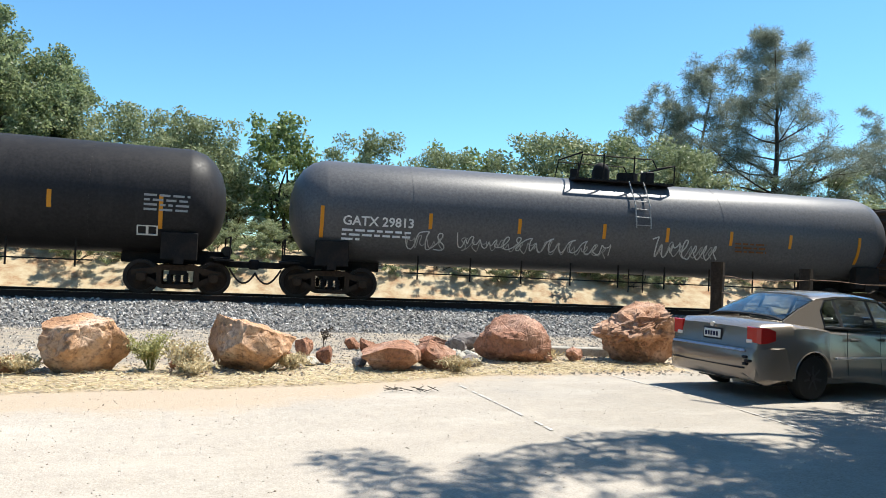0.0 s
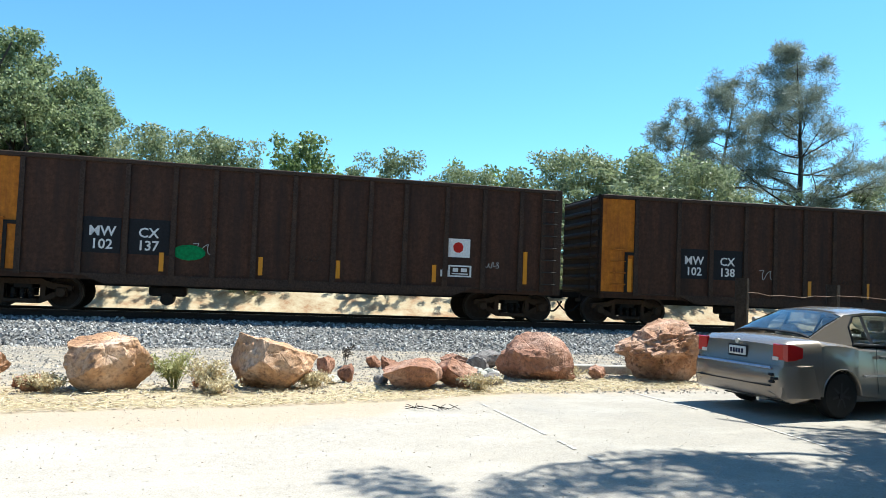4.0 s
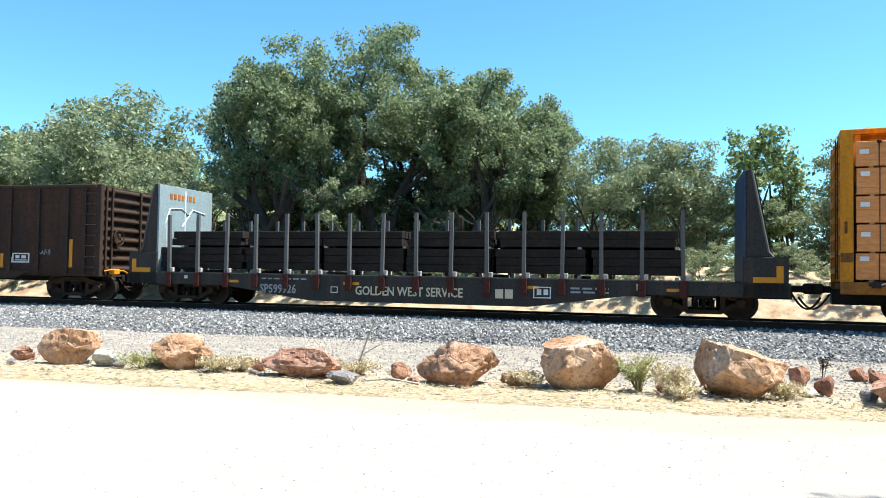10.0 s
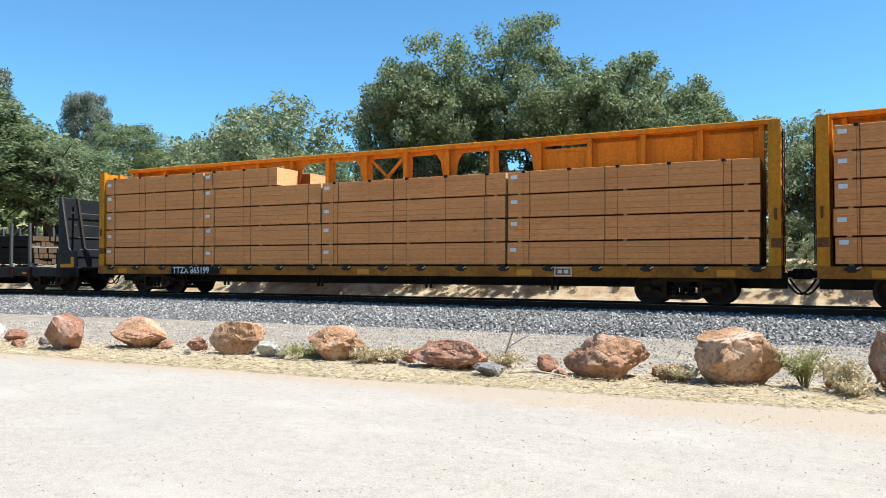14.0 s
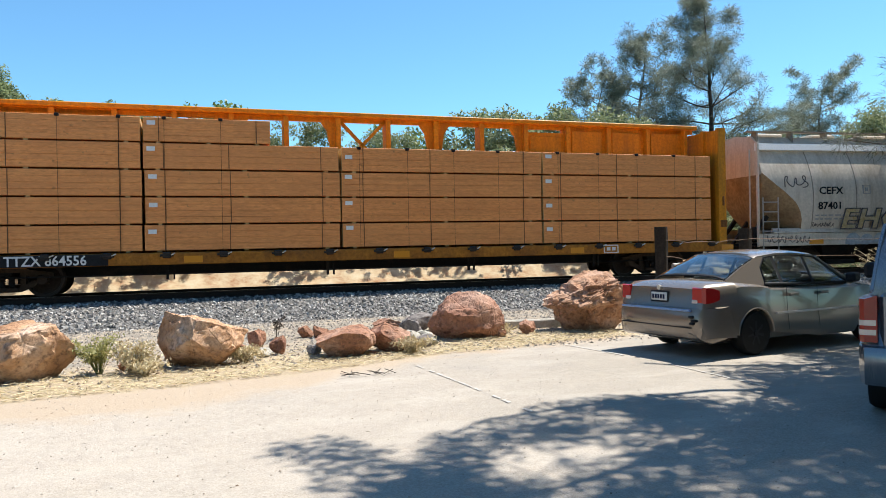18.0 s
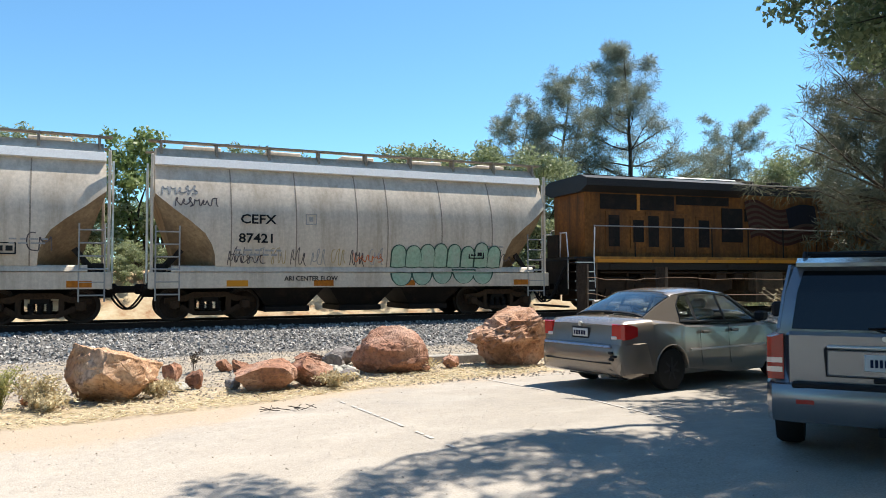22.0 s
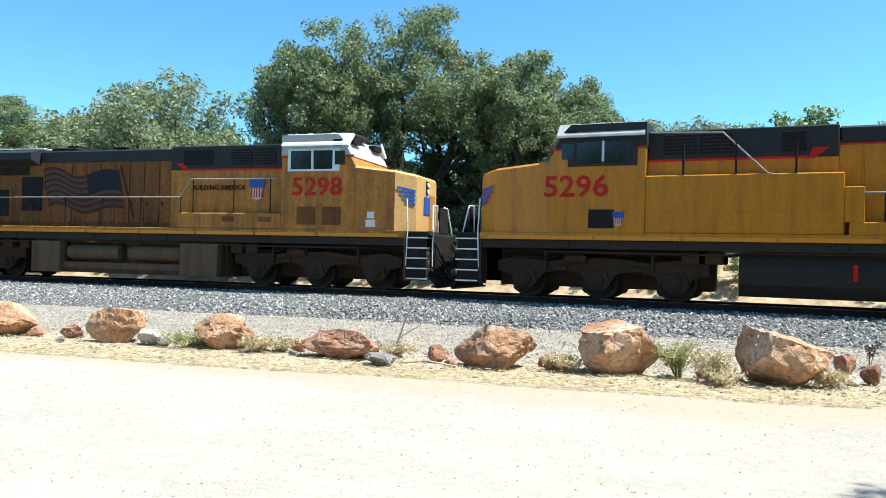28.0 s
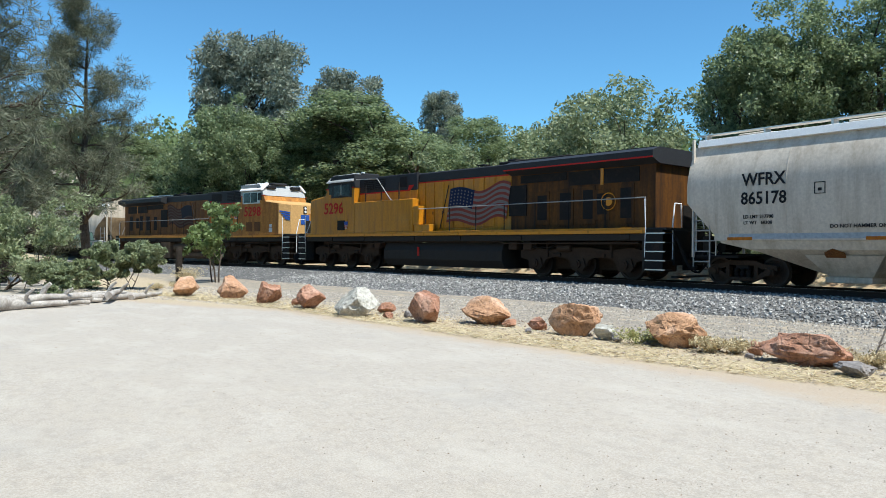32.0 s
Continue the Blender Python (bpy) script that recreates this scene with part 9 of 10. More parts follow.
    # doors, louvres and windows in the hood, on both sides
    for s in (-1, 1):
        y = s * (HW + 0.012)

        def door(o0, o1, z0, z1, mat, name="hood_door"):
            return bx(name, o0, o1, y - 0.018, y + 0.018, z0, z1, mat, bevel=0.006)

        for o0, w, z0, z1 in ((1.5, 0.42, 2.15, 3.20), (2.45, 0.42, 2.3, 3.05), (3.05, 0.42, 2.15, 3.20), (4.0, 0.5, 2.15, 3.15), (5.1, 0.45, 2.15, 3.1)):
            fr = door(o0 - 0.1, o0 + w + 0.12, z0 - 0.2, z1 + 0.14, hood if dirty else LOCO_YELLOW_SHADED)
            bx("door_opening", o0, o0 + w, y - 0.024 if s < 0 else y + 0.016, y - 0.016 if s < 0 else y + 0.024, z0, z1, BLACK_IRON, fr, 0)
        door(6.1, 7.0, 2.35, 3.55, BLACK_IRON, "louvre_panel")
        door(7.1, 7.55, 3.1, 3.55, BLACK_IRON, "louvre_panel")
        for i in range(9):
            f = door(7.75 + i * 0.6, 8.28 + i * 0.6, 1.95, 4.0, hood)
            hx = X(7.82 + i * 0.6)
            part("door_handle", box(bmesh.new(), hx - 0.02, hx + 0.02, y - 0.035, y + 0.035, 2.55, 2.68), LOCO_FRAME, f)
        door(12.9 if dirty else 13.1, 14.0 if dirty else 13.6, 3.88, 4.36, BLACK_IRON, "hood_grille").location.y = s * 0.11
        for i in range(2):
            g = door(14.7 + i * 0.85, 15.45 + i * 0.85, 3.88, 4.38, BLACK_IRON, "hood_grille")
            g.location.y = s * 0.11
            for q in range(5):
                bx("louvre", 14.72 + i * 0.85, 15.43 + i * 0.85, s * (HW + 0.13), s * (HW + 0.15), 3.92 + q * 0.09, 3.95 + q * 0.09, LOCO_GREY, g, 0).location.y = -s * 0.11
    # cab
    b = bmesh.new()
    cp = [(16.7, 1.79), (19.1, 1.79), (19.1, 3.75), (18.75, 4.52), (18.55, 4.70), (16.7, 4.70)]
    prism(b, [(X(o), z) for o, z in cp], -1.5, 1.5)
    cab = part("cab", b, paint, c, "cab with sliding side windows")
    b = bmesh.new()
    prism(b, [(X(o), z) for o, z in ((16.68, 4.05), (19.02, 4.05), (18.8, 4.50), (18.6, 4.715), (16.68, 4.715))], -1.508, 1.508)
    part("cab_grey_band", b, CAB_PALE if dirty else LOCO_GREY, cab)
    b = bmesh.new()
    for s in (-1, 1):
        loft(b, [[(X(o), s * 1.50, 4.36), (X(o), s * 1.62, 4.36), (X(o), s * 1.60, 4.42), (X(o), s * 1.22, 4.78), (X(o), s * 1.1, 4.76), (X(o), s * 1.1, 4.71)] for o in (16.72, 17.8, 18.95)])
    part("cab_roof_slope", b, WHITE_TRIM if dirty else CAB_PALE, cab)
    for s in (-1, 1):
        y = s * 1.512
        bx("window_frame", 16.9, 18.66, y - 0.02, y + 0.02, 3.58, 4.28, SILVER if dirty else LOCO_GREY, cab)
        for o0, o1 in ((17.02, 17.72), (17.80, 18.42)):
            bx("window_pane", o0, o1, y - 0.03, y + 0.03, 3.65, 4.22, GLASS_DARK, cab, 0)
        bx("window_bar", 17.72, 17.78, y - 0.045, y + 0.045, 3.70, 4.25, SILVER, cab, 0)
        bx("mirror_window", 18.5, 18.82, y - 0.032, y + 0.032, 3.78, 4.2, GLASS_DARK, cab, 0)
        bx("cab_stripe", 16.7, 19.08, y - 0.004, y + 0.004, 4.02, 4.08, LOCO_RED, cab, 0)
        for o0 in (17.25, 18.1):
            bx("vent_plate", o0, o0 + 0.62, y - 0.006, y + 0.006, 1.95, 2.5, LOCO_SOOT if dirty else paint, cab, 0)
    # windscreens
    for y0, y1 in ((-1.25, -0.35), (-0.25, 0.25), (0.35, 1.25)):
        b = bmesh.new()
        x0, x1 = X(19.04), X(18.82)
        e = 0.02 * d
        vs = [(x0 + e, y0, 3.86), (x0 + e, y1, 3.86), (x1 + e, y1, 4.36), (x1 + e, y0, 4.36)]
        ws = [(p[0] - 0.03 * d, p[1], p[2]) for p in vs]
        loft(b, [vs, ws])
        part("windscreen", b, GLASS_BLUE, cab)
    bx("number_board", 18.72, 18.95, -1.15, -0.55, 4.48, 4.66, DARK_PANEL, cab)
    bx("number_board", 18.72, 18.95, 0.55, 1.15, 4.48, 4.66, DARK_PANEL, cab)
    bx("side_number_board", 18.42, 18.72, -1.525, -1.49, 4.34, 4.56, DARK_PANEL, cab)
    for o, y in ((17.2, -0.6), (18.0, -0.6), (17.6, 0.3)):
        part("aerial", cyl(bmesh.new(), (X(o), y, 4.78), (X(o), y, 4.90), 0.10, 10), WHITE_TRIM, cab)
    for o in (17.0, 18.1):
        bx("cooling_unit", o, o + 0.75, -0.75, 0.3, 4.70, 4.84, LOCO_GREY, cab, 0.04)
    # short nose
    b = bmesh.new()
    ring = lambda o, w, zt: [(X(o), -w, 1.79), (X(o), -w, zt - 0.07), (X(o), -w * 0.93, zt), (X(o), w * 0.93, zt), (X(o), w, zt - 0.07), (X(o), w, 1.79)]
    loft(b, [ring(19.1, 1.485, 3.76), ring(19.95, 1.47, 3.60), ring(20.30, 1.02, 3.52), ring(20.34, 0.98, 3.46)])
    nose = part("nose", b, paint, c)
    if dirty:                                          # front and top paler: dust, plus sunlight put into the colour
        nose.data.materials.append(NOSE_SUNLIT_DUST)
        for f in nose.data.polygons:
            f.material_index = 1 if abs(f.normal.y) < 0.9 else 0
    for s in (-1, 1):                                  # winged emblem over the bevelled corners
        b = bmesh.new()
        p0, p1 = Vector((X(20.31), s * 1.03, 0)), Vector((X(19.98), s * 1.455, 0))
        out = Vector((d * 0.79, s * 0.61, 0)) * 0.012
        for i in range(4):
            a, e = p0 + out, p0.lerp(p1, 0.98 - 0.16 * i) + out
            z = 2.95 - i * 0.13
            loft(b, [[a + Vector((0, 0, z)), e + Vector((0, 0, z + 0.10)), e + Vector((0, 0, z + 0.18)), a + Vector((0, 0, z + 0.09))], [q + Vector((0, 0, h)) - out * 0.5 for q, h in ((a, z), (e, z + 0.10), (e, z + 0.18), (a, z + 0.09))]])
        part("nose_wing", b, WING_BLUE, nose, "blue winged emblem shape")
    b = bmesh.new()
    box(b, min(X(20.30), X(20.37)), max(X(20.30), X(20.37)), -0.12, 0.12, 2.98, 3.4, 0.02)
    lamp_box = part("headlight_box", b, DARK_PANEL, nose)
    for z in (3.08, 3.28):
        part("headlight", cyl(bmesh.new(), (X(20.36), 0, z), (X(20.40), 0, z), 0.07, 14), WHITE_TRIM, lamp_box)
    part("nose_shield", box(bmesh.new(), X(20.355) - 0.006, X(20.355) + 0.006, -0.30, 0.30, 2.35, 2.90), WING_BLUE, nose)
    part("nose_door", box(bmesh.new(), X(20.34) - 0.015, X(20.34) + 0.015, 0.25, 0.85, 1.85, 3.0, 0.01), paint, nose)
    # end platforms, steps, pilots, handrails
    for front in (0, 1):
        o_in, o_out = (20.2, 20.9) if front else (0.75, 0.0)
        s_out = d if front else -d
        bx("end_platform", o_in, o_out, -1.45, 1.45, 1.70, 1.79, LOCO_GREY, bevel=0)
        for s in (-1, 1):
            y0, y1 = sorted((s * 1.02, s * 1.5))
            st = bx("step_well", o_in, (o_in + o_out) / 2 + (0.3 if front else -0.3), y0, y0 + 0.03, 0.35, 1.75, BLACK_IRON, bevel=0)
            for q in range(5):
                z = 0.38 + q * 0.30
                bx("step", o_in + (0.04 if front else -0.04), o_out, y0, y1, z, z + 0.035, LOCO_FRAME, st, 0)
                bx("step_edge", o_in + (0.04 if front else -0.04), o_out, y0 - 0.004 if s < 0 else y1 - 0.008, y0 + 0.008 if s < 0 else y1 + 0.004, z + 0.005, z + 0.042, SILVER, st, 0)
            bx("step_side", o_in - 0.03 + (0.0 if front else 0.03), o_in + (0.03 if front else 0.06), y0, y1, 0.33, 1.75, LOCO_FRAME if not dirty else FUEL_BROWN, st, 0)
            hr = [(X(o_in + (0.02 if front else -0.02)), s * 1.48, 0.75), (X(o_in + (0.06 if front else -0.06)), s * 1.5, 1.8), (X(o_in + (0.02 if front else -0.02)), s * 1.5, 2.75)]
            part("grab_rail", bars(hr, 0.022), WHITE_TRIM, st)
            hr = [(X(o_out + (-0.02 if front else 0.02)), s * 1.0, 0.75), (X(o_out + (-0.02 if front else 0.02)), s * 1.0, 1.85), (X(o_out + (-0.1 if front else 0.1)), s * 0.75, 2.6), (X(o_out + (-0.1 if front else 0.1)), s * 0.35, 2.6), (X(o_out + (-0.1 if front else 0.1)), s * 0.3, 1.8)]
            part("grab_rail", bars(hr, 0.022), WHITE_TRIM, st)
        b = bmesh.new()
        box(b, X(o_out) - 0.04, X(o_out) + 0.04, -1.0, 1.0, 0.55, 1.7, 0.02)
        if front:
            prism(b, [(X(20.9), 0.7), (X(21.15), 0.15), (X(21.1), 0.12), (X(20.8), 0.5)], -1.2, 1.2)
        pil = part("pilot", b, BLACK_IRON, c)
        part("snow_plough_edge", box(bmesh.new(), min(X(o_out), X(o_out) + s_out * 0.22), max(X(o_out), X(o_out) + s_out * 0.22), -1.1, 1.1, 0.14, 0.2), LOCO_FRAME, pil)
        for y in (-0.75, -0.5, 0.5, 0.75):
            pts = [(X(o_out) + s_out * 0.05, y, 1.1), (X(o_out) + s_out * 0.2, y, 0.85), (X(o_out) + s_out * 0.22, y * 0.95, 0.55), (X(o_out) + s_out * 0.3, y * 0.9, 0.45)]
            part("end_hose", bars(pts, 0.025, 5), BLACK_IRON, pil)
        coupler(c, X(o_out), s_out, 0.5)
        for y in (-0.9, 0.85):
            pts = [(X(o_out) + s_out * (0.05 + 0.75 * q / 8), y, 1.45 - 1.0 * math.sin(q / 8 * math.pi * 0.62) ** 1.3) for q in range(9)]
            part("jumper_cable", bars(pts, 0.05, 6), BLACK_IRON, pil)
        b = bmesh.new()
        box(b, X(o_out) - 0.02, X(o_out) + 0.02, -0.4, 0.4, 1.79, 2.55, 0.01)
        part("walk_plate", b, BLACK_IRON, c)
    for s in (-1, 1):
        y = s * 1.47
        top = 2.80
        b = bars([(X(0.72), y, 1.8), (X(0.72), y, top), (X(13.0), y, top)] + ([(X(13.4), y, 3.38), (X(16.5), y, 3.38)] if dirty else [(X(13.2), y, 3.2), (X(13.9), y, 3.3), (X(14.9), y, 4.35), (X(18.2 - 1.6), y, 4.42)]), 0.020)
        hand = part("handrail", b, RAIL_GREY, c)
        for i in range(9):
            o = 0.72 + i * 1.54
            part("stanchion", bars([(X(o), y, 1.78), (X(o), y, top)], 0.022), BLACK_IRON, hand)
        # raised cabinet beside the cab
        ztop = 2.30 if dirty else 3.30
        y0, y1 = sorted((s * 0.95, s * 1.5))
        cabn = bx("side_cabinet", 12.9 if dirty else 12.3, 16.7, y0, y1, 1.79, ztop, paint, bevel=0.03)
        if dirty:
            for o in (13.5, 15.0, 16.3):
                part("stanchion", bars([(X(o), y, ztop), (X(o), y, 3.38)], 0.022), BLACK_IRON, hand)
            for o in (14.6, 15.9):
                bx("vent", o, o + 0.45, s * 1.505 - 0.006, s * 1.505 + 0.006, 2.02, 2.18, LOCO_SOOT, cabn, 0)
        else:
            for o in (13.3, 14.6, 15.8):
                part("stanchion", bars([(X(o), y, ztop), (X(o), y, 4.1)], 0.03), BLACK_IRON, hand)
            bx("lower_panel", 12.5, 16.4, s * 1.507 - 0.006, s * 1.507 + 0.006, 1.86, 2.35, paint, cabn, 0.004)
            bx("step_box", 11.2, 12.2, y0, y1, 1.79, 2.1, paint)
            part("cabin_steps", box(bmesh.new(), min(X(11.9), X(12.3)), max(X(11.9), X(12.3)), y0, y1, 2.1, 2.95, 0.02), paint, cabn)
    # fuel tank and reservoirs
    b = bmesh.new()
    tp = [(-1.2, 1.30), (-1.36, 0.95), (-1.36, 0.55), (-1.15, 0.24), (1.15, 0.24), (1.36, 0.55), (1.36, 0.95), (1.2, 1.30)]
    if dirty:
        tp = [(-1.0, 1.30), (-1.0, 0.62), (-1.36, 0.60), (-1.36, 0.40), (-1.2, 0.24), (1.2, 0.24), (1.36, 0.4), (1.36, 0.6), (1.0, 0.62), (1.0, 1.30)]
    loft(b, [[(x, y, z) for y, z in tp] for x in sorted((X(7.1), X(14.5)))])
    fuel = part("fuel_tank", b, FUEL_BROWN if dirty else LOCO_FRAME, c)
    if dirty:
        for s in (-1, 1):
            for o0, o1 in ((8.5, 10.6), (11.0, 13.0)):
                b = bmesh.new()
                cyl(b, (X(o0), s * 1.2, 0.95), (X(o1), s * 1.2, 0.95), 0.25, 16)
                part("air_reservoir", b, FUEL_BROWN, fuel, smooth=40)
            bx("equipment_box", 7.1, 8.3, s * 1.36 - 0.2, s * 1.36 + 0.0 if s > 0 else s * 1.36 + 0.2, 0.24, 1.30, FUEL_BROWN, fuel)
            bx("equipment_box", 13.1, 14.5, s * 1.36 - 0.2, s * 1.36 + 0.0 if s > 0 else s * 1.36 + 0.2, 0.24, 1.30, FUEL_BROWN, fuel)
    else:
        bx("sight_glass", 12.0, 12.1, -1.40 if d > 0 else 1.36, -1.36 if d > 0 else 1.40, 0.7, 1.1, LOCO_RED, fuel, 0)
        bx("sight_glass", 12.0, 12.1, -1.40, -1.355, 0.7, 1.1, LOCO_RED, fuel, 0)
    for s in (-1, 1):
        part("sill_pipe", bars([(X(1.0), s * 1.40, 1.28), (X(6.9), s * 1.40, 1.26), (X(7.2), s * 1.38, 1.33), (X(14.4), s * 1.38, 1.33), (X(14.8), s * 1.40, 1.26), (X(19.2), s * 1.40, 1.28)], 0.028, 6), LOCO_TRUCK, c)
        for o in (5.6, 6.35, 14.85, 15.4):
            bx("valve_box", o, o + 0.42, min(s * 1.0, s * 1.36), max(s * 1.0, s * 1.36), 1.02, 1.34, LOCO_TRUCK, bevel=0.03)
        for o in (1.3, 6.0, 9.3, 12.2, 15.9, 18.6):
            bx("jacking_pad", o, o + 0.34, s * 1.45 - 0.05, s * 1.45 + 0.05, 1.38, 1.58, LOCO_FRAME, bevel=0.02)
    # three-axle trucks
    for t0 in (3.58, 17.75 if dirty else 17.9):
        b = bmesh.new()
        box(b, X(t0) - 2.95, X(t0) + 2.95, -0.6, 0.6, 0.30, 1.36, 0.03)
        for q in (-2.03, 0.0, 2.03):
            box(b, X(t0) + q - 0.55, X(t0) + q + 0.55, -0.6, 0.6, 0.13, 0.5, 0.08)
        bog = part("bogie", b, LOCO_TRUCK, c)
        for s in (-1, 1):
            b = bmesh.new()
            x = X(t0)
            prism(b, [(x - 2.85, 1.00), (x - 2.85, 0.72), (x - 2.45, 0.62), (x - 2.38, 0.46), (x - 1.68, 0.46), (x - 1.55, 0.66), (x - 1.3, 0.74), (x - 0.65, 0.74), (x - 0.45, 0.66), (x - 0.35, 0.46), (x + 0.35, 0.46), (x + 0.45, 0.66), (x + 0.65, 0.74), (x + 1.3, 0.74), (x + 1.55, 0.66), (x + 1.68, 0.46), (x + 2.38, 0.46), (x + 2.45, 0.62), (x + 2.85, 0.72), (x + 2.85, 1.00), (x + 2.3, 1.12), (x + 1.3, 1.02), (x + 0.5, 1.12), (x - 0.5, 1.12), (x - 1.3, 1.02), (x - 2.3, 1.12)], s * 1.06 - 0.09, s * 1.06 + 0.09)
            fr = part("side_frame", b, LOCO_TRUCK, bog)
            for q in (-1, 0, 1):
                b = bmesh.new()
                xx = x + q * 2.03
                prism(b, [(xx - 0.34, 0.42), (xx - 0.22, 0.28), (xx + 0.22, 0.28), (xx + 0.34, 0.42), (xx + 0.24, 0.74), (xx - 0.24, 0.74)], s * 1.12 - 0.1, s * 1.12 + 0.1)
                cyl(b, (xx, s * 1.12, 0.52), (xx, s * 1.30, 0.52), 0.16, 16)
                cyl(b, (xx, s * 1.28, 0.52), (xx, s * 1.33, 0.52), 0.09, 10)
                part("axle_box", b, LOCO_TRUCK, bog)
            for q in (-1.0, 1.0):
                b = bmesh.new()
                box(b, x + q * 1.0 - 0.18, x + q * 1.0 + 0.18, s * 1.15 - 0.08, s * 1.15 + 0.08, 0.76, 0.9, 0.02)
                cyl(b, (x + q * 1.45, s * 1.2, 0.75), (x + q * 1.45, s * 1.2, 1.3), 0.05, 8)
                part("damper", b, LOCO_TRUCK, bog)
            b = bmesh.new()
            bars([(x - 2.4, s * 1.25, 1.12), (x - 1.2, s * 1.25, 1.12), (x - 1.0, s * 1.25, 1.25), (x + 2.3, s * 1.25, 1.25)], 0.02, 5, b)
            part("brake_pipe", b, BLACK_IRON, bog)
            part("brake_cylinder", cyl(bmesh.new(), (x - 0.9, s * 1.2, 1.1), (x - 0.3, s * 1.2, 1.1), 0.13, 12), LOCO_TRUCK, bog)
        for q in (-1, 0, 1):
            wheelset(c, X(t0) + q * 2.03, mid, 0.52)
    # numbers, emblem, slogan, flag on the side towards the car park
    y = -1.516
    if d > 0:
        lettering(number, 0.78, c, LOCO_RED, X(17.05), y - 0.002, 2.86, squash=1.10)
        lettering("BUILDING AMERICA", 0.22, c, DARK_PANEL, X(13.25), -HW - 0.13, 3.06, squash=1.0)
        shield(c, X(15.65), -HW - 0.135, 2.72, 0.56)
        part("notice", box(bmesh.new(), X(19.35), X(19.55), -1.482, -1.44, 1.9, 2.12), WHITE_PAINT, c)
        part("notice", box(bmesh.new(), X(19.38), X(19.53), -1.482, -1.44, 2.16, 2.36), WHITE_PAINT, c)
        flag(c, X(7.2), X(10.75), 2.3, 3.85, -HW - 0.05, d, True)
    else:
        lettering(number, 0.80, c, LOCO_RED, X(19.0) - 0.32, y - 0.002, 2.78, squash=1.12)
        part("cab_vent", box(bmesh.new(), X(18.1), X(17.45), y - 0.006, y + 0.01, 1.92, 2.42), BLACK_IRON, c)
        shield(c, X(17.35), y - 0.004, 1.98, 0.3)
        flag(c, X(10.8), X(7.0), 2.05, 3.75, -HW - 0.05, d, False)
        b = bmesh.new()
        for q in range(20):
            a0, a1 = q / 20 * math.tau, (q + 1) / 20 * math.tau
            cyl(b, (X(2.4) + 0.3 * math.cos(a0), -HW - 0.04, 2.75 + 0.3 * math.sin(a0)), (X(2.4) + 0.3 * math.cos(a1), -HW - 0.04, 2.75 + 0.3 * math.sin(a1)), 0.02, 4)
        cyl(b, (X(2.4), -HW - 0.045, 2.75), (X(2.4), -HW - 0.02, 2.75), 0.16, 12)
        part("round_emblem", b, REFLECTOR, c)
    return c


def shield(c, x, y, z, s):
    """A shield of blue over red and white bars."""
    out = [(x, z), (x + s * 0.35, z + s * 0.12), (x + s * 0.42, z + s * 0.7), (x + s * 0.45, z + s * 1.2), (x - s * 0.45, z + s * 1.2), (x - s * 0.42, z + s * 0.7), (x - s * 0.35, z + s * 0.12)]
    sh = part("emblem", prism(bmesh.new(), out, y - 0.003, y + 0.01), EMBLEM_WHITE, c, "plain shield shape in blue, red and white")
    part("emblem_top", prism(bmesh.new(), [(x - s * 0.47, z + s * 0.72), (x + s * 0.47, z + s * 0.72), (x + s * 0.5, z + s * 1.25), (x - s * 0.5, z + s * 1.25)], y - 0.007, y + 0.008), WING_BLUE, sh)
    for k in range(5):
        xx = x - s * 0.34 + k * s * 0.17
        part("emblem_bar", box(bmesh.new(), xx - s * 0.035, xx + s * 0.035, y - 0.007, y + 0.008, z + s * 0.16, z + s * 0.72), LOCO_RED, sh)


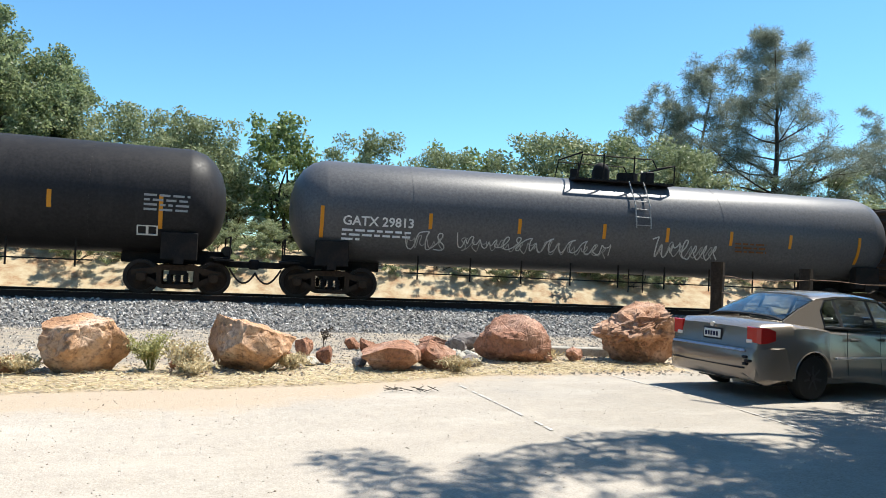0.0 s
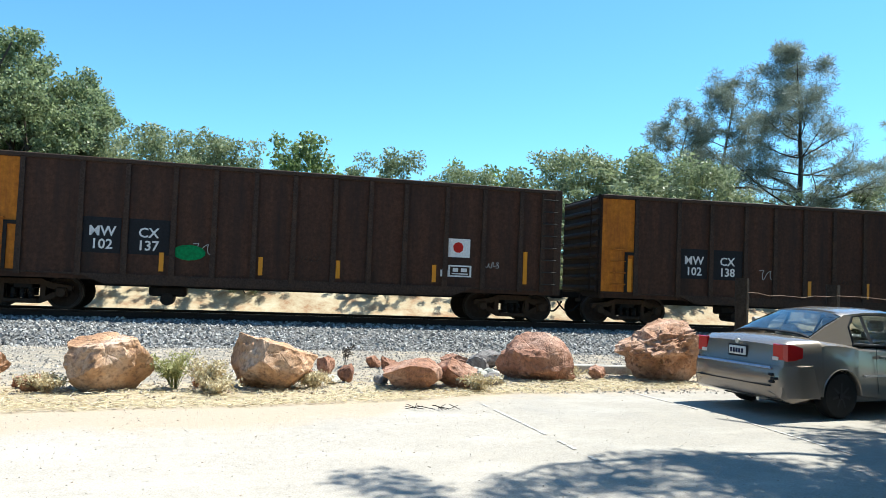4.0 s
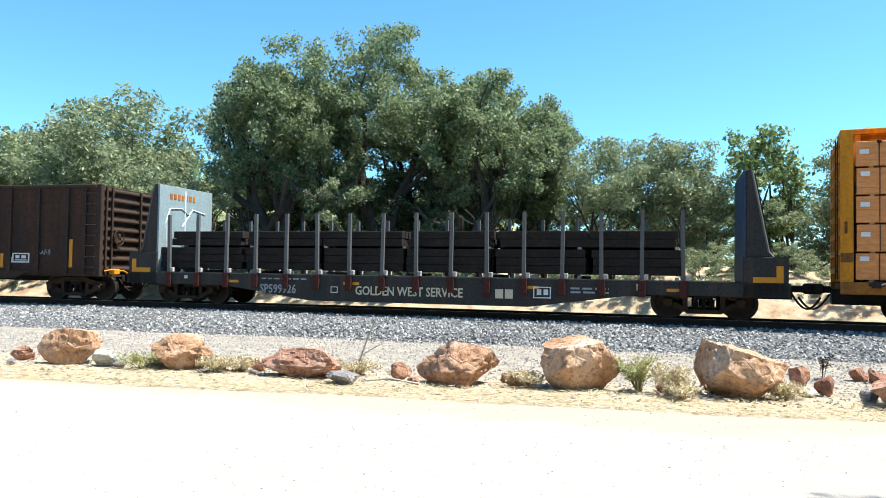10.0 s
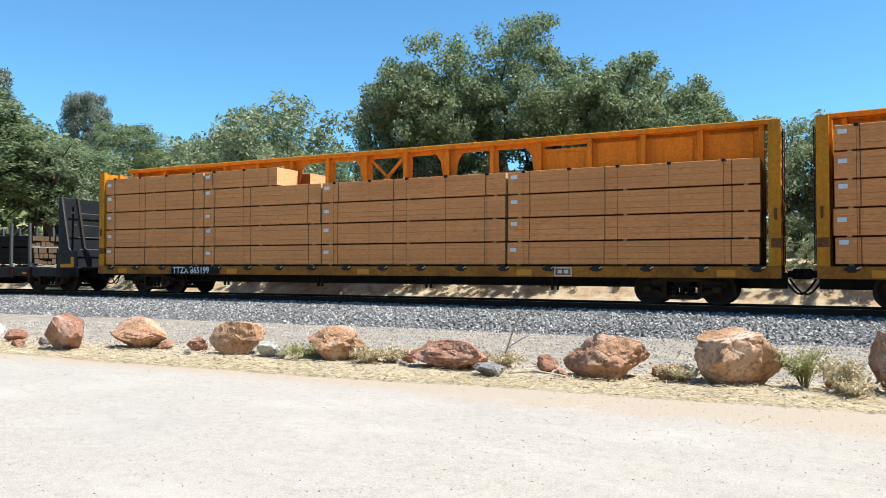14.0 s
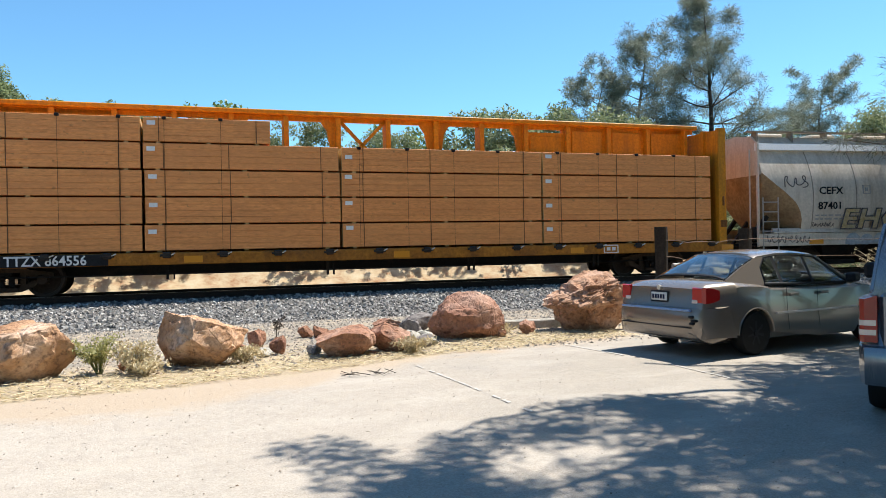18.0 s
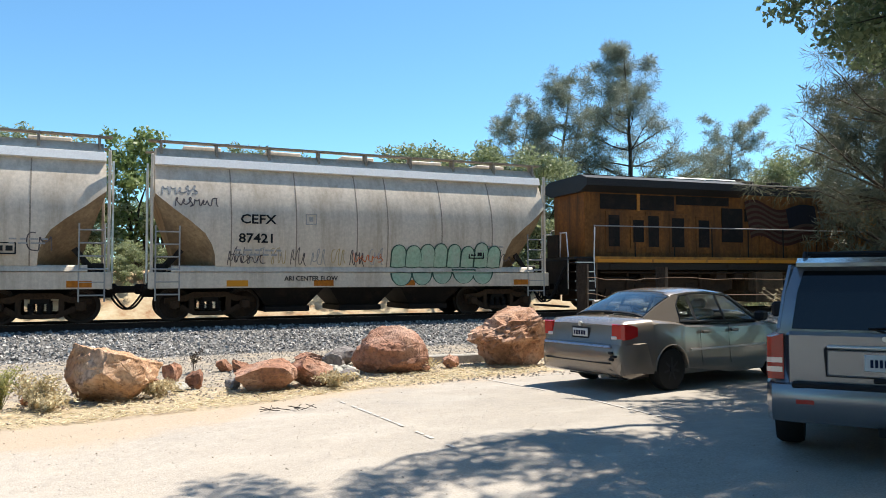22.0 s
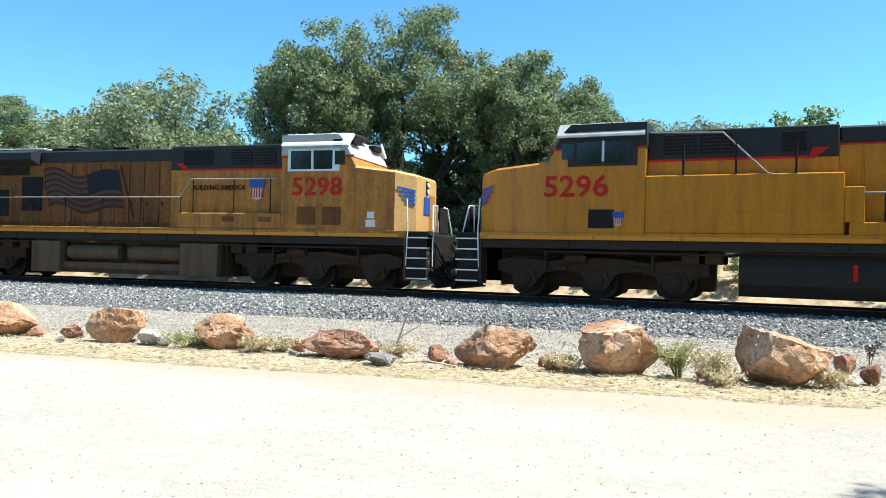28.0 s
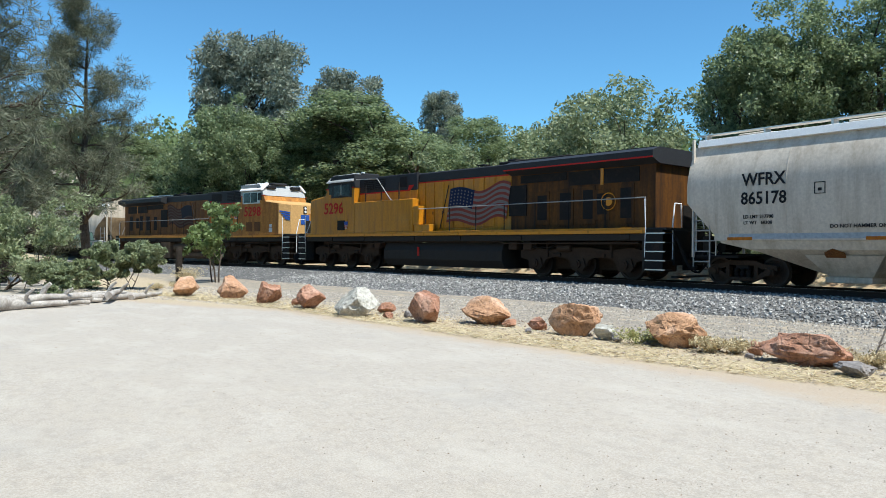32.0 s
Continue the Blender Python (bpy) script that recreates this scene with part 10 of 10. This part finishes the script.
def flag(c, x0, x1, z0, z1, y, d, dull):
    """A waving flag decal: stripes as bent bands, a dark canton, a staff."""
    dirn = -1 if d > 0 else 1            # the staff stands at the cab's side
    xs = x1 if d > 0 else x0
    W = abs(x1 - x0)
    n = 24

    def wave(f):
        return 0.17 * math.sin(f * 8.5 + 0.5) * (0.35 + f)

    def band(name, f0, f1, g0, g1, mat, lift, parent):
        b = bmesh.new()
        lo, hi = [], []
        for i in range(n + 1):
            f = f0 + (f1 - f0) * i / n
            zz = lambda g: z0 + 0.10 + (z1 - z0 - 0.25) * g + wave(f)
            px = xs + dirn * W * (0.10 + 0.9 * f)
            lo.append((px + dirn * (-0.45) * (0.5 - g0) * 0.6, zz(g0)))
            hi.append((px + dirn * (-0.45) * (0.5 - g1) * 0.6, zz(g1)))
        loft(b, [[(lo[i][0], y - lift, lo[i][1]), (hi[i][0], y - lift, hi[i][1]), (hi[i][0], y - lift + 0.006, hi[i][1]), (lo[i][0], y - lift + 0.006, lo[i][1])] for i in range(n + 1)])
        return part(name, b, mat, parent)

    red, white, blue = (FLAG_RED_DULL, FLAG_WHITE_DULL, FLAG_BLUE_DULL) if dull else (FLAG_RED, FLAG_WHITE, FLAG_BLUE)
    base = band("flag_decal", 0, 1, 0, 1, white, 0.0, c)
    for k in range(7):
        band("stripe", 0, 1, k * 2 / 13, (k * 2 + 1) / 13, red, 0.006, base)
    band("canton", 0, 0.42, 6 / 13, 1, blue, 0.012, base)
    rnd = random.Random(4)
    if not dull:
        b = bmesh.new()
        for i in range(7):
            for j in range(5):
                f, g = 0.04 + 0.36 * i / 6.3, 0.52 + 0.42 * j / 4.4
                x = xs + dirn * (W * (0.10 + 0.9 * f) - 0.45 * (0.5 - g) * 0.6)
                z = z0 + 0.10 + (z1 - z0 - 0.25) * g + wave(f)
                box(b, x - 0.03, x + 0.03, y - 0.022, y - 0.01, z - 0.03, z + 0.03)
        part("star_dots", b, white, base)
    part("flag_staff", bars([(xs + dirn * (-0.15), y - 0.01, z0 - 0.15), (xs + dirn * 0.42, y - 0.01, z1 + 0.05)], 0.02, 5), LOCO_FRAME, base)


FLAG_RED = surface("red flag decal", (0.22, 0.05, 0.035), 0.5, 0, 25, 0.12)
FLAG_RED_DULL = surface("sooty red decal", (0.075, 0.028, 0.02), 0.6, 0, 20, 0.25)
FLAG_WHITE_DULL = surface("sooty pale decal", (0.10, 0.065, 0.045), 0.6, 0, 20, 0.25)
FLAG_BLUE_DULL = surface("sooty blue decal", (0.022, 0.022, 0.03), 0.6, 0, 20, 0.2)
GLASS_BLUE = surface("windscreen glass", (0.03, 0.05, 0.09), 0.05, 0, 5, 0.05, bump=0.0)
loco(174.95, 195.85, 1, "5298", True)
loco(198.35, 220.25, -1, "5296", False)


# ---- what moves: the train rolls by to the left, its wheels turn ----
# metres gone, second by second
GONE = (0, 7.25, 14.46, 21.68, 28.92, 36.2, 43.49, 50.76, 58.0, 65.29, 72.67, 80.12, 87.61, 95.06, 102.46, 109.81, 117.12,
        124.38, 131.61, 138.82, 146.02, 153.24, 160.5, 167.81, 175.16, 182.51, 189.94, 197.51, 205.25, 213.09, 220.91, 228.67, 236.4)


def run(t):
    i = min(int(t), 31)
    return -(GONE[i] + (GONE[i + 1] - GONE[i]) * (t - i))


def motions():
    for car, mid in CARS:
        walk(car, [(t, on_track(mid + run(t))) for t in range(33)])
    for ob, mid, m in CARGO:
        walk(ob, [(t, on_track(mid + run(t)) @ m) for t in range(33)])
    # wheels turn while they roll past; far off they rest
    for ax, x, r, mid in WHEELS:
        rows = [(0.0, pose(x, 0, r))]
        started = False
        for k in range(1, 480):
            t = k / 15
            s = mid + x + run(t)
            if -46 < s < 34:
                turn = math.degrees(run(t) / r)
                if not started:
                    base, started = turn, True
                rows.append((t, pose(x, 0, r) @ Matrix.Rotation(radians(turn - base), 4, "Y")))
        rows.append((32.0, rows[-1][1]))
        walk(ax, rows)


motions()
